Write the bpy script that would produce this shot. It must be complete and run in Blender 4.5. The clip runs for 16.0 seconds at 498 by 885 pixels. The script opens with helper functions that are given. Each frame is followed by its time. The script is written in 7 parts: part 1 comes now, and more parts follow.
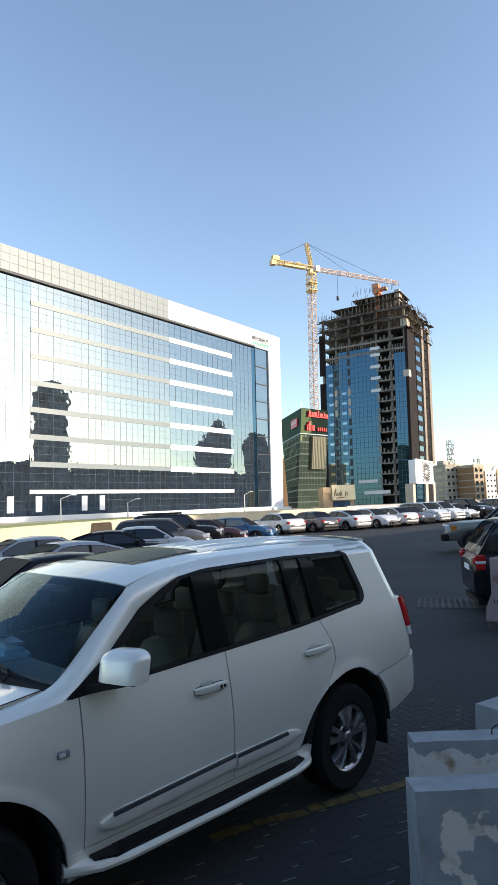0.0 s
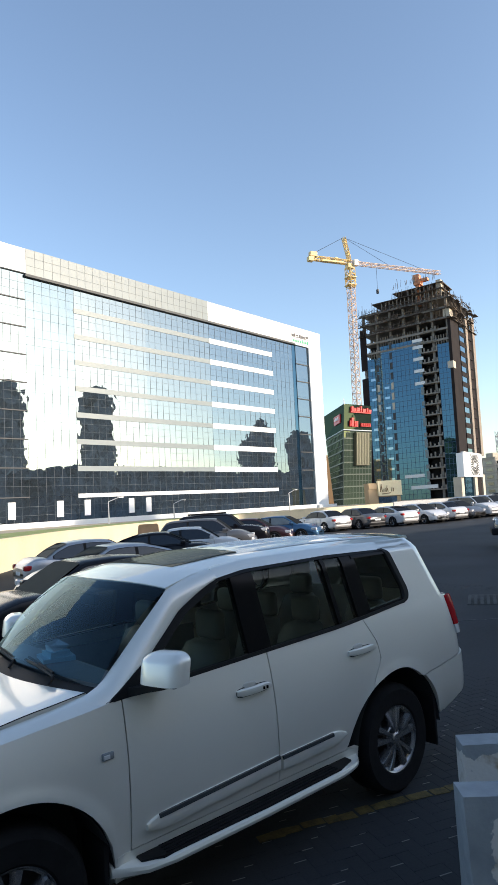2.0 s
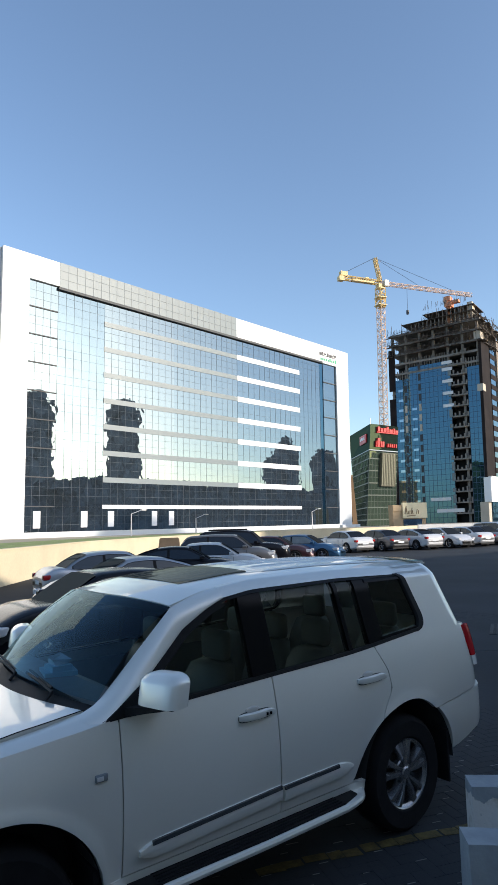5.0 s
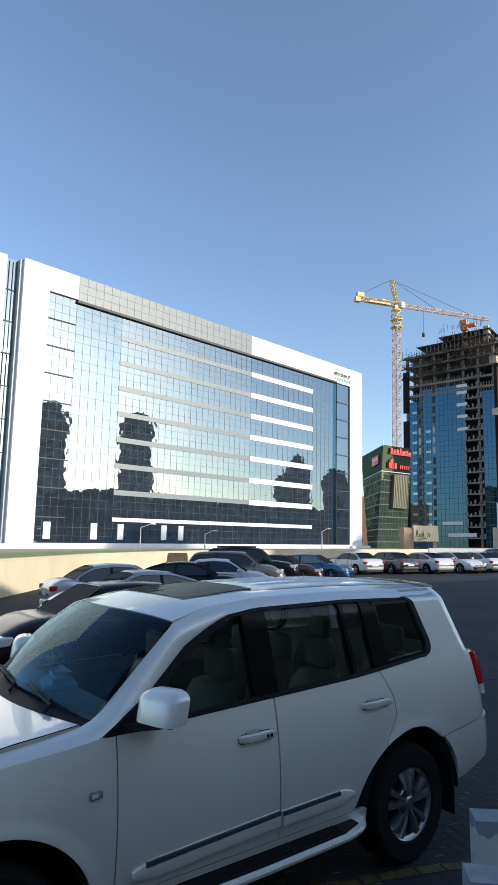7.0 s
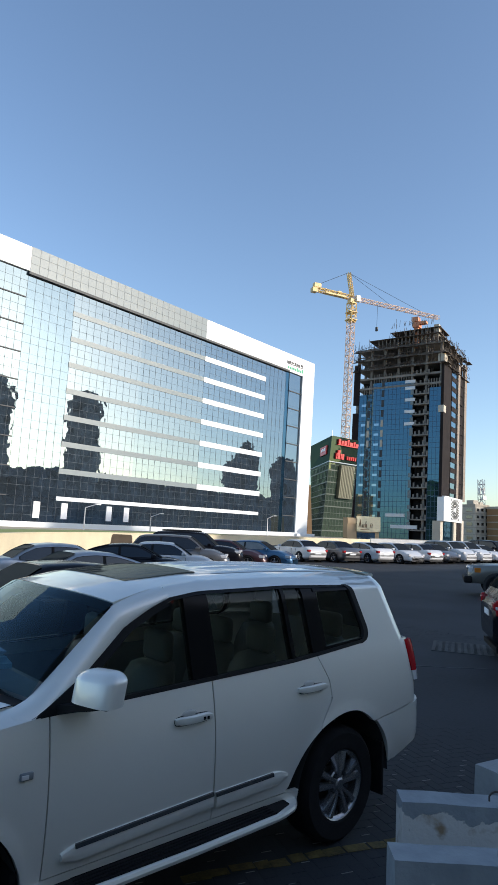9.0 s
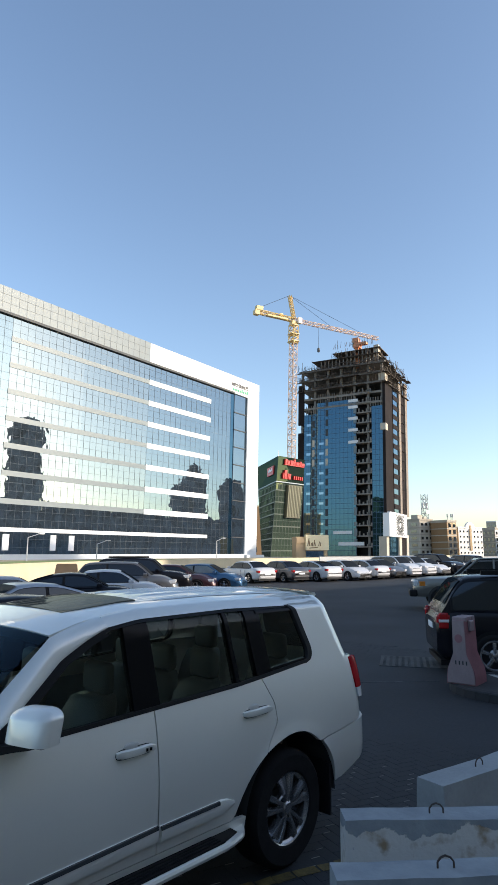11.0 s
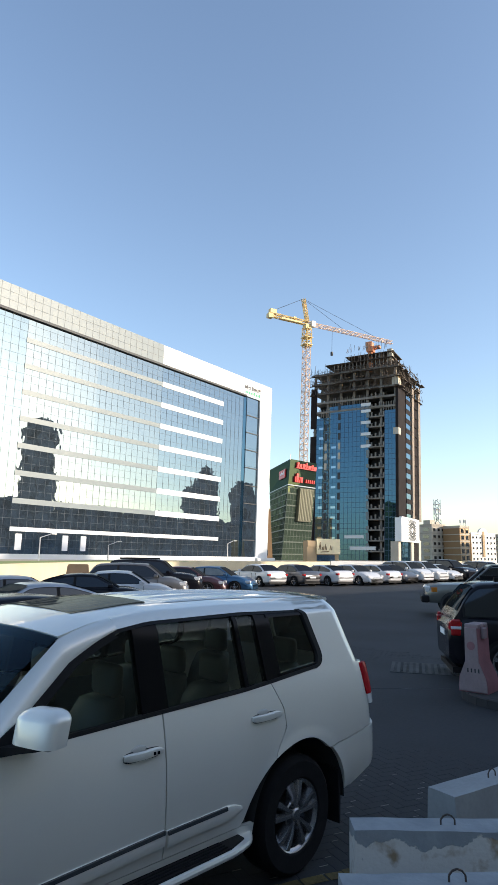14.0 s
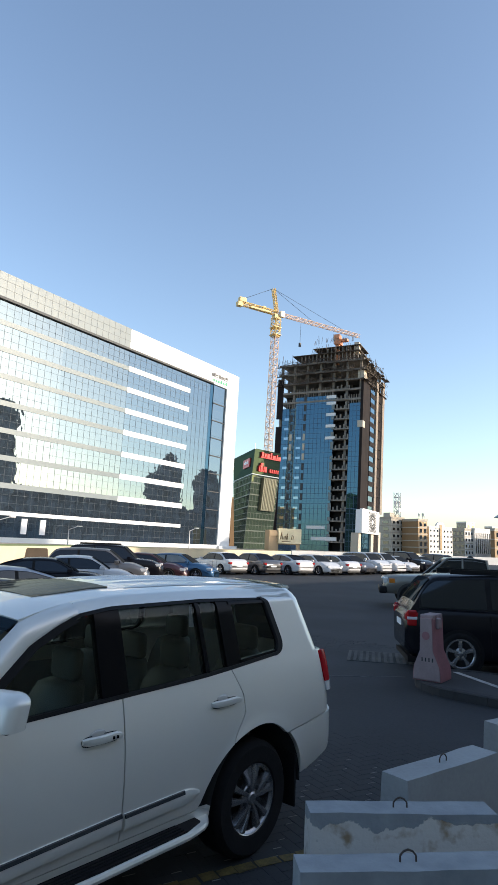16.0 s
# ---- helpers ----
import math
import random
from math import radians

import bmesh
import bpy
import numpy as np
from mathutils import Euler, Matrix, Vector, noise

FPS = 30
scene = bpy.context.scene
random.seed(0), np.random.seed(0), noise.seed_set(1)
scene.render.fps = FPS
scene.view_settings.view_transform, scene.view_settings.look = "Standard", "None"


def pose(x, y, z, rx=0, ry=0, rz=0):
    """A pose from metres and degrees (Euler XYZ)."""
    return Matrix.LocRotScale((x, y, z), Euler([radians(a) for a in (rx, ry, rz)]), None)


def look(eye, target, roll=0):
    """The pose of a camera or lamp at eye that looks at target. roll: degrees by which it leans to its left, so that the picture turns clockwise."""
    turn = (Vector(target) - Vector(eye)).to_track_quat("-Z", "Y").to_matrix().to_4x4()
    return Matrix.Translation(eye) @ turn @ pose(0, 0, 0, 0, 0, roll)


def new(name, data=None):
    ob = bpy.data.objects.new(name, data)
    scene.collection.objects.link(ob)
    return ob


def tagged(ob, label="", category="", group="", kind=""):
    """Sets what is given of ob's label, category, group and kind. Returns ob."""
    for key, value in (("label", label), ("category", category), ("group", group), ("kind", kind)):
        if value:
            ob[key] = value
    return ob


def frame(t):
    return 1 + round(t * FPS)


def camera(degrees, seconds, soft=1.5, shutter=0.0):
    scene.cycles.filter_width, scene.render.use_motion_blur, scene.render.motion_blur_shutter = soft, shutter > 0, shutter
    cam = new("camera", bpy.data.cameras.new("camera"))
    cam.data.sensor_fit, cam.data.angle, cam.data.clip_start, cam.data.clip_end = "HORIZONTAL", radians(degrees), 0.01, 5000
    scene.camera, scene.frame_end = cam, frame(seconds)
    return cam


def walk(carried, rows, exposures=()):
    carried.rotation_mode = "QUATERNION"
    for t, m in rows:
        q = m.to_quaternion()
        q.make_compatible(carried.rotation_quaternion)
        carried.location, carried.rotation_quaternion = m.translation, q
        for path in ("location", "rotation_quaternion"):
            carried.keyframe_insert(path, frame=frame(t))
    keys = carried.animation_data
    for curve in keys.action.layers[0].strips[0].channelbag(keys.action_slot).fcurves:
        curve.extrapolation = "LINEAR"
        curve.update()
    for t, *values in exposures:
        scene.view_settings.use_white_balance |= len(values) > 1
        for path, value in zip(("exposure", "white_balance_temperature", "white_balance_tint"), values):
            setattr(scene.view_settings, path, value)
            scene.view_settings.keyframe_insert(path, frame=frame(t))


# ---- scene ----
cam = camera(44.4, 16.0, soft=1.1)
PATH = [
    (0, (-3.909, -2.95, 2.173), (-2.509, -1.538, 2.384), -2.3),
    (0.5, (-3.922, -2.961, 2.188), (-2.556, -1.518, 2.408), -2.9),
    (1, (-3.912, -2.956, 2.177), (-2.546, -1.508, 2.37), -3.3),
    (1.5, (-3.884, -2.953, 2.183), (-2.504, -1.522, 2.395), -3.5),
    (2, (-3.851, -2.965, 2.18), (-2.555, -1.457, 2.394), -3.7),
    (2.5, (-3.821, -2.986, 2.182), (-2.568, -1.44, 2.387), -2.4),
    (3, (-3.783, -3.01, 2.18), (-2.535, -1.457, 2.359), -1.7),
    (3.5, (-3.781, -3.019, 2.185), (-2.559, -1.446, 2.361), -0.4),
    (4, (-3.735, -2.964, 2.178), (-2.524, -1.382, 2.362), -1.3),
    (4.2, (-3.741, -2.966, 2.19), (-2.495, -1.416, 2.399), -1.8),
    (6.5, (-3.724, -2.956, 2.181), (-2.546, -1.374, 2.512), -0.1),
    (7, (-3.711, -2.954, 2.183), (-2.517, -1.383, 2.511), 0.4),
    (7.5, (-3.709, -2.941, 2.182), (-2.515, -1.374, 2.528), 0.7),
    (8, (-3.713, -2.958, 2.182), (-2.453, -1.452, 2.559), 1.1),
    (8.5, (-3.703, -2.952, 2.182), (-2.409, -1.463, 2.509), 1.1),
    (9, (-3.696, -2.937, 2.177), (-2.372, -1.466, 2.462), 2.4),
    (9.5, (-3.683, -2.936, 2.179), (-2.303, -1.52, 2.48), 0.9),
    (9.7, (-3.686, -2.944, 2.183), (-2.269, -1.567, 2.491), 0.1),
    (11.8, (-3.611, -3.015, 2.186), (-2.173, -1.674, 2.552), -0.1),
    (12, (-3.589, -3.008, 2.182), (-2.168, -1.643, 2.529), 0.5),
    (12.5, (-3.58, -3.024, 2.178), (-2.215, -1.606, 2.531), 2.9),
    (13, (-3.592, -3.006, 2.182), (-2.195, -1.613, 2.509), 1.3),
    (13.5, (-3.629, -2.989, 2.192), (-2.208, -1.63, 2.554), 0.9),
    (14, (-3.645, -2.983, 2.188), (-2.235, -1.613, 2.556), 0.8),
    (14.5, (-3.634, -2.984, 2.18), (-2.232, -1.605, 2.547), 0.4),
    (15, (-3.641, -2.991, 2.182), (-2.168, -1.689, 2.552), 1.4),
    (15.5, (-3.663, -2.992, 2.178), (-2.198, -1.688, 2.567), 1.5),
    (16, (-3.663, -2.969, 2.183), (-2.171, -1.68, 2.517), 2.1),
]
walk(cam, [(t, look(eye, target, roll)) for t, eye, target, roll in PATH],
     exposures=[(0, 1.40, 7150, 13), (1.7, 1.40, 7150, 13), (2.6, 1.20, 6850, 13), (4.2, 1.12, 6650, 12), (7.5, 1.00, 6500, 12), (9.5, 1.00, 6500, 12), (12, 1.33, 7100, 13), (16, 1.33, 7100, 13)])

# ---- world and sun ----
SUN_AZ, SUN_EL = radians(149.0), radians(16.0)      # clockwise from +y, as the shadows give it
world = bpy.data.worlds.new("world")
scene.world = world
world.use_nodes = True
wn = world.node_tree
sky = wn.nodes.new("ShaderNodeTexSky")
sky.sky_type, sky.sun_disc = 'NISHITA', False
sky.sun_elevation, sky.sun_rotation = SUN_EL, SUN_AZ
sky.air_density, sky.dust_density, sky.ozone_density = 1.0, 0.9, 2.25
wn.nodes["Background"].inputs[1].default_value = 0.13
wn.links.new(sky.outputs[0], wn.nodes["Background"].inputs[0])
sun = new("sun", bpy.data.lights.new("sun", 'SUN'))
sun.data.energy, sun.data.angle, sun.data.color = 2.25, radians(0.53), (1.0, 0.93, 0.83)
sun.matrix_world = look((math.sin(SUN_AZ) * 60, math.cos(SUN_AZ) * 60, 60 * math.tan(SUN_EL)), (0, 0, 0))

# ---- materials ----


def mat(name, color, rough=0.5, metal=0.0, vary=0.0, scale=3.0, bump=0.0, fine=60.0, coat=0.0, island=0.0, spec=0.5, obj_rand=0.0):
    """A painted or raw surface with two scales of variation and fine relief."""
    m = bpy.data.materials.new(name)
    m.use_nodes = True
    nt = m.node_tree
    b = nt.nodes["Principled BSDF"]
    b.inputs["Base Color"].default_value = (*color, 1)
    b.inputs["Roughness"].default_value = rough
    b.inputs["Metallic"].default_value = metal
    b.inputs["Coat Weight"].default_value = coat
    b.inputs["Coat Roughness"].default_value = 0.04
    b.inputs["Specular IOR Level"].default_value = spec
    if not (vary or bump or obj_rand):
        return m
    tc = nt.nodes.new("ShaderNodeTexCoord")
    big = nt.nodes.new("ShaderNodeTexNoise")
    big.inputs["Scale"].default_value, big.inputs["Detail"].default_value = scale, 6
    small = nt.nodes.new("ShaderNodeTexNoise")
    small.inputs["Scale"].default_value, small.inputs["Detail"].default_value = fine, 4
    for n in (big, small):
        nt.links.new(tc.outputs["Object"], n.inputs["Vector"])
    mixn = nt.nodes.new("ShaderNodeMath")
    mixn.operation = 'MULTIPLY_ADD'
    mixn.inputs[1].default_value = 0.45
    nt.links.new(small.outputs["Fac"], mixn.inputs[0])
    nt.links.new(big.outputs["Fac"], mixn.inputs[2])
    last = mixn.outputs[0]
    if obj_rand:
        oi = nt.nodes.new("ShaderNodeObjectInfo")
        ad = nt.nodes.new("ShaderNodeMath")
        ad.operation = 'MULTIPLY_ADD'
        ad.inputs[1].default_value = obj_rand
        nt.links.new(oi.outputs["Random"], ad.inputs[0])
        nt.links.new(last, ad.inputs[2])
        last = ad.outputs[0]
    ramp = nt.nodes.new("ShaderNodeMapRange")
    ramp.inputs["From Min"].default_value, ramp.inputs["From Max"].default_value = 0.45, 1.0 + obj_rand
    ramp.inputs["To Min"].default_value, ramp.inputs["To Max"].default_value = 1 - vary, 1 + vary
    nt.links.new(last, ramp.inputs["Value"])
    mul = nt.nodes.new("ShaderNodeVectorMath")
    mul.operation = 'SCALE'
    mul.inputs[0].default_value = color
    nt.links.new(ramp.outputs[0], mul.inputs["Scale"])
    nt.links.new(mul.outputs[0], b.inputs["Base Color"])
    if bump:
        bp = nt.nodes.new("ShaderNodeBump")
        bp.inputs["Strength"].default_value, bp.inputs["Distance"].default_value = bump, 0.01
        nt.links.new(mixn.outputs[0], bp.inputs["Height"])
        nt.links.new(bp.outputs[0], b.inputs["Normal"])
    return m


def glass(name, tint, gloss=0.12, gloss_color=(1, 1, 1), rough=0.0, ior=1.5):
    """Tinted pane: sees through by its tint, with a gloss that grows at grazing angles."""
    m = bpy.data.materials.new(name)
    m.use_nodes = True
    nt = m.node_tree
    nt.nodes.remove(nt.nodes["Principled BSDF"])
    tr = nt.nodes.new("ShaderNodeBsdfTransparent")
    tr.inputs[0].default_value = (*tint, 1)
    gl = nt.nodes.new("ShaderNodeBsdfGlossy")
    gl.inputs["Color"].default_value, gl.inputs["Roughness"].default_value = (*gloss_color, 1), rough
    lw = nt.nodes.new("ShaderNodeFresnel")
    lw.inputs["IOR"].default_value = ior
    ad = nt.nodes.new("ShaderNodeMath")
    ad.operation = 'ADD'
    ad.use_clamp = True
    ad.inputs[1].default_value = gloss
    mx = nt.nodes.new("ShaderNodeMixShader")
    nt.links.new(lw.outputs[0], ad.inputs[0])
    nt.links.new(ad.outputs[0], mx.inputs[0])
    nt.links.new(tr.outputs[0], mx.inputs[1])
    nt.links.new(gl.outputs[0], mx.inputs[2])
    nt.links.new(mx.outputs[0], nt.nodes["Material Output"].inputs[0])
    return m


def mirror_glass(name, color, wave=0.0, rough=0.015, dark=(0.02, 0.025, 0.03), share=0.8, panel=3.0):
    """Coated curtain-wall glass: a mirror whose panes are slightly out of true."""
    m = bpy.data.materials.new(name)
    m.use_nodes = True
    nt = m.node_tree
    nt.nodes.remove(nt.nodes["Principled BSDF"])
    gl = nt.nodes.new("ShaderNodeBsdfGlossy")
    gl.inputs["Color"].default_value, gl.inputs["Roughness"].default_value = (*color, 1), rough
    df = nt.nodes.new("ShaderNodeBsdfDiffuse")
    df.inputs["Color"].default_value = (*dark, 1)
    mx = nt.nodes.new("ShaderNodeMixShader")
    mx.inputs[0].default_value = share
    nt.links.new(df.outputs[0], mx.inputs[1])
    nt.links.new(gl.outputs[0], mx.inputs[2])
    nt.links.new(mx.outputs[0], nt.nodes["Material Output"].inputs[0])
    if wave:
        tc = nt.nodes.new("ShaderNodeTexCoord")
        no = nt.nodes.new("ShaderNodeTexNoise")
        no.inputs["Scale"].default_value, no.inputs["Detail"].default_value = 1.0 / panel, 2
        nt.links.new(tc.outputs["Object"], no.inputs["Vector"])
        bp = nt.nodes.new("ShaderNodeBump")
        bp.inputs["Strength"].default_value, bp.inputs["Distance"].default_value = 1.0, wave
        nt.links.new(no.outputs["Fac"], bp.inputs["Height"])
        nt.links.new(bp.outputs[0], gl.inputs["Normal"])
    return m


M_asphalt = mat("paving_dark", (0.027, 0.030, 0.034), 0.8, vary=0.35, scale=0.35, bump=0.3, fine=25, spec=0.3)
M_paver = mat("paver", (0.027, 0.030, 0.034), 0.8, vary=0.25, scale=0.8, bump=0.3, fine=60, obj_rand=0.12, spec=0.3)
M_yellow = mat("worn_yellow_paint", (0.085, 0.062, 0.014), 0.75, vary=0.8, scale=9, bump=0.3, fine=70)
M_white_line = mat("worn_white_paint", (0.4, 0.4, 0.38), 0.7, vary=0.4, scale=5)
M_sand = mat("sandy_ground", (0.36, 0.31, 0.23), 0.9, vary=0.3, scale=0.05, bump=0.2, fine=2)
M_cream = mat("cream_render", (0.62, 0.53, 0.36), 0.85, vary=0.14, scale=0.4, bump=0.15, fine=12)
M_grass = mat("lawn", (0.22, 0.27, 0.08), 0.9, vary=0.4, scale=1.2, bump=0.08, fine=30)
M_white_clad = mat("white_cladding", (0.66, 0.68, 0.69), 0.45, vary=0.03, scale=0.3)
M_grey_clad = mat("pale_grey_panel", (0.150, 0.186, 0.196), 0.45, vary=0.06, scale=0.4)
M_panel_joint = mat("panel_joint_grey", (0.10, 0.12, 0.125), 0.6)
M_glaze_joint = mat("glazing_joint", (0.13, 0.155, 0.175), 0.6, spec=0.2)
M_joint = mat("dark_joint", (0.03, 0.035, 0.04), 0.6)
M_mullion = mat("mullion_grey", (0.36, 0.41, 0.45), 0.45)
M_bank_glass = mirror_glass("bank_glass", (0.170, 0.240, 0.295), wave=0.010, share=0.86, dark=(0.105, 0.12, 0.12), panel=2.2)
M_bank_glass3 = mirror_glass("bank_glass_mid", (0.198, 0.262, 0.305), wave=0.010, share=0.86, dark=(0.105, 0.12, 0.12), panel=2.2)
M_bank_glass2 = mirror_glass("bank_glass_pale", (0.218, 0.28, 0.32), wave=0.010, share=0.86, dark=(0.105, 0.12, 0.12), panel=2.2)
M_hotel_glass = mirror_glass("hotel_green_glass", (0.10, 0.145, 0.11), wave=0.02, dark=(0.065, 0.092, 0.068), share=0.5)
M_hotel_top = mirror_glass("hotel_green_panel", (0.05, 0.075, 0.058), wave=0.02, dark=(0.028, 0.048, 0.036), share=0.5)
M_tower_glass = mirror_glass("tower_blue_glass", (0.07, 0.155, 0.225), wave=0.02, dark=(0.018, 0.045, 0.07), share=0.75)
M_tower_glass2 = mirror_glass("tower_pale_glass", (0.32, 0.44, 0.53), wave=0.05, share=0.8)
M_concrete = mat("raw_concrete", (0.21, 0.195, 0.175), 0.9, vary=0.3, scale=0.3, bump=0.2, fine=5)
M_dark_stone = mat("dark_stone_cladding", (0.022, 0.018, 0.018), 0.8, vary=0.3, scale=0.3, spec=0.1)
M_beige = mat("beige_stone", (0.47, 0.42, 0.345), 0.8, vary=0.12, scale=0.3)
M_void = mat("shade_black", (0.015, 0.015, 0.017), 0.9)
M_scaffold = mat("scaffold_timber", (0.085, 0.066, 0.052), 0.85, vary=0.3, scale=0.6)
M_crane = mat("crane_yellow", (0.66, 0.49, 0.22), 0.5, vary=0.12, scale=0.6)
M_crane_mast = mat("crane_mast_paint", (0.66, 0.50, 0.40), 0.5, vary=0.1, scale=0.6)
M_orange = mat("orange_machine", (0.60, 0.24, 0.12), 0.5, vary=0.1, scale=1)
M_red_sign = mat("red_sign", (0.55, 0.02, 0.022), 0.4)
M_white_sign = mat("white_sign", (0.85, 0.85, 0.85), 0.4)
M_green_sign = mat("green_sign", (0.02, 0.35, 0.16), 0.4)
M_ink = mat("dark_ink", (0.05, 0.05, 0.05), 0.5)
M_cream_sign = mat("cream_sign", (0.88, 0.74, 0.47), 0.5, vary=0.05)
M_brown = mat("brown_render", (0.30, 0.18, 0.09), 0.85, vary=0.1, scale=0.2)
M_ochre = mat("ochre_render", (0.44, 0.315, 0.19), 0.85, vary=0.1, scale=0.2)
M_white_ren = mat("white_render", (0.72, 0.70, 0.66), 0.85, vary=0.06, scale=0.2)
M_tan = mat("tan_render", (0.37, 0.325, 0.265), 0.85, vary=0.1, scale=0.2)
M_window = mirror_glass("far_window", (0.25, 0.28, 0.3), share=0.4)
M_steel = mat("galvanised_steel", (0.45, 0.46, 0.47), 0.4, 0.7, vary=0.1, scale=4)
M_shop = mat("sandy_shop_render", (0.38, 0.36, 0.31), 0.9, vary=0.15, scale=0.15)
M_old_dark = mat("dusty_block", (0.27, 0.29, 0.32), 0.9, vary=0.8, scale=0.12, fine=0.9)

# ---- mesh helpers ----


def part(name, bm, material, parent=None, label=""):
    """Link a bmesh as one mesh object, under a thing or a part."""
    me = bpy.data.meshes.new(name)
    bm.to_mesh(me)
    bm.free()
    me.materials.append(material)
    ob = new(name, me)
    if parent:
        ob.parent = parent
    if label:
        ob["label"] = label
    return ob


def smooth(ob, angle=35):
    me = ob.data
    me.polygons.foreach_set("use_smooth", [True] * len(me.polygons))
    me.set_sharp_from_angle(angle=radians(angle))
    return ob


def thing(name, label, category, m=None, group="", kind=""):
    ob = new(name)
    ob.empty_display_size = 0.2
    if m is not None:
        ob.matrix_basis = m
    return tagged(ob, label, category, group, kind)


def box(bm, x0, x1, y0, y1, z0, z1, m=None):
    pts = [(x, y, z) for x in (x0, x1) for y in (y0, y1) for z in (z0, z1)]
    vs = [bm.verts.new(m @ Vector(p) if m else p) for p in pts]
    for f in ((0, 1, 3, 2), (4, 6, 7, 5), (0, 4, 5, 1), (2, 3, 7, 6), (0, 2, 6, 4), (1, 5, 7, 3)):
        bm.faces.new([vs[i] for i in f])
    return bm


def boxes(*rows, m=None):
    bm = bmesh.new()
    for r in rows:
        box(bm, *r, m=m)
    return bm


def soft_box(x0, x1, y0, y1, z0, z1, r=0.02, seg=2):
    bm = boxes((x0, x1, y0, y1, z0, z1))
    bmesh.ops.bevel(bm, geom=bm.edges[:], offset=r, segments=seg, affect='EDGES', profile=0.5)
    return bm


def rod(bm, a, b, r, n=6, r2=None):
    """A round bar from a to b."""
    a, b = Vector(a), Vector(b)
    q = (b - a).to_track_quat("Z", "Y").to_matrix()
    rings = []
    for p, rad in ((a, r), (b, r if r2 is None else r2)):
        rings.append([bm.verts.new(p + q @ Vector((rad * math.cos(i * math.tau / n), rad * math.sin(i * math.tau / n), 0))) for i in range(n)])
    for i in range(n):
        bm.faces.new((rings[0][i], rings[0][(i + 1) % n], rings[1][(i + 1) % n], rings[1][i]))
    bm.faces.new(rings[0][::-1])
    bm.faces.new(rings[1])
    return bm


def tube(bm, pts, r, n=6):
    for a, b in zip(pts, pts[1:]):
        rod(bm, a, b, r, n)
    return bm


def loft(bm, rings, close=True, caps=True):
    """Skin a row of rings of equally many points."""
    vs = [[bm.verts.new(p) for p in r] for r in rings]
    n = len(vs[0])
    for a, b in zip(vs, vs[1:]):
        for i in range(n if close else n - 1):
            bm.faces.new((a[i], a[(i + 1) % n], b[(i + 1) % n], b[i]))
    if caps:
        bm.faces.new(vs[0][::-1])
        bm.faces.new(vs[-1])
    return bm


def prism(bm, outline, z0, z1):
    return loft(bm, [[(x, y, z0) for x, y in outline], [(x, y, z1) for x, y in outline]])


def at_az(az, d):
    """The place at that bearing (degrees clockwise from +y) and distance from where the camera stands."""
    return (-3.7 + d * math.sin(radians(az)), -3.0 + d * math.cos(radians(az)))


# ---- ground ----
WALL_LINE = [(-40, -30), (-12, 6), (-4.0, 14.5), (3.2, 22.1), (10.8, 32.1), (18.5, 39.5), (27.5, 45.9), (37.5, 50.6), (48, 54), (67.6, 57.5), (140, 80), (420, 170)]
TOP = 1.46                # the land behind the retaining wall


def lot_z(x, y):
    """The car park rises gently away from the near row."""
    return 0.0068 * min(max(0.0, 0.72 * x + 0.69 * y - 4.0), 60.0)


bm = bmesh.new()
lots = []
nx_out = [(1800 * math.sin(radians(a)), 1800 * math.cos(radians(a))) for a in (-115, -45, -20, 5, 20, 30, 36, 42, 48, 56, 64, 72)]
for (x, y), far in zip(WALL_LINE, nx_out):
    lots.append([bm.verts.new((x, y, lot_z(x, y) - 0.003)), bm.verts.new((x, y, TOP - 0.02)), bm.verts.new((*far, TOP - 0.02))])
for a, b in zip(lots, lots[1:]):
    bm.faces.new((a[0], b[0], b[1], a[1]))
    bm.faces.new((a[1], b[1], b[2], a[2]))
# the lot itself, in strips from the wall line towards the camera's side
rows = []
for k in range(9):
    f = k / 8
    row = []
    for (x, y), v in zip(WALL_LINE, lots):
        if k == 0:
            row.append(v[0])
            continue
        tx, ty = x * (1 - f) + (x * 0.9 + 25) * f, y * (1 - f) + (-40) * f - 0.0
        row.append(bm.verts.new((tx, ty, lot_z(tx, ty) - 0.003)))
    rows.append(row)
for r, s in zip(rows, rows[1:]):
    for i in range(len(r) - 1):
        bm.faces.new((s[i], s[i + 1], r[i + 1], r[i]))
last = rows[-1]
outer = [bm.verts.new((1800 * math.sin(radians(a)), 1800 * math.cos(radians(a)), -0.2)) for a in (-115, -130, -145, -158, -170, 178, 165, 150, 135, 120, 100, 72)]
for i in range(len(last) - 1):
    bm.faces.new((outer[i], outer[i + 1], last[i + 1], last[i]))
bmesh.ops.recalc_face_normals(bm, faces=bm.faces[:])
ground = part("ground", bm, M_asphalt)
ground.data.materials.append(M_sand)
for p in ground.data.polygons:
    c = p.center
    if c.z > 1.2 or c.length > 300:
        p.material_index = 1
tagged(ground, "dark grey block-paved car park with sandy land beyond", "ground", kind="structure")

# retaining wall with a coping, following the edge of the lot
bm, cop, gr = bmesh.new(), bmesh.new(), bmesh.new()


def along(line, off, step=1.2):
    """Points offset to the side of a line, with their direction."""
    out = []
    for (x0, y0), (x1, y1) in zip(line, line[1:]):
        n = max(1, int(math.hypot(x1 - x0, y1 - y0) / step / 4))
        for i in range(n):
            f = i / n
            d = Vector((x1 - x0, y1 - y0)).normalized()
            out.append((x0 + (x1 - x0) * f - d.y * off, y0 + (y1 - y0) * f + d.x * off))
    return out


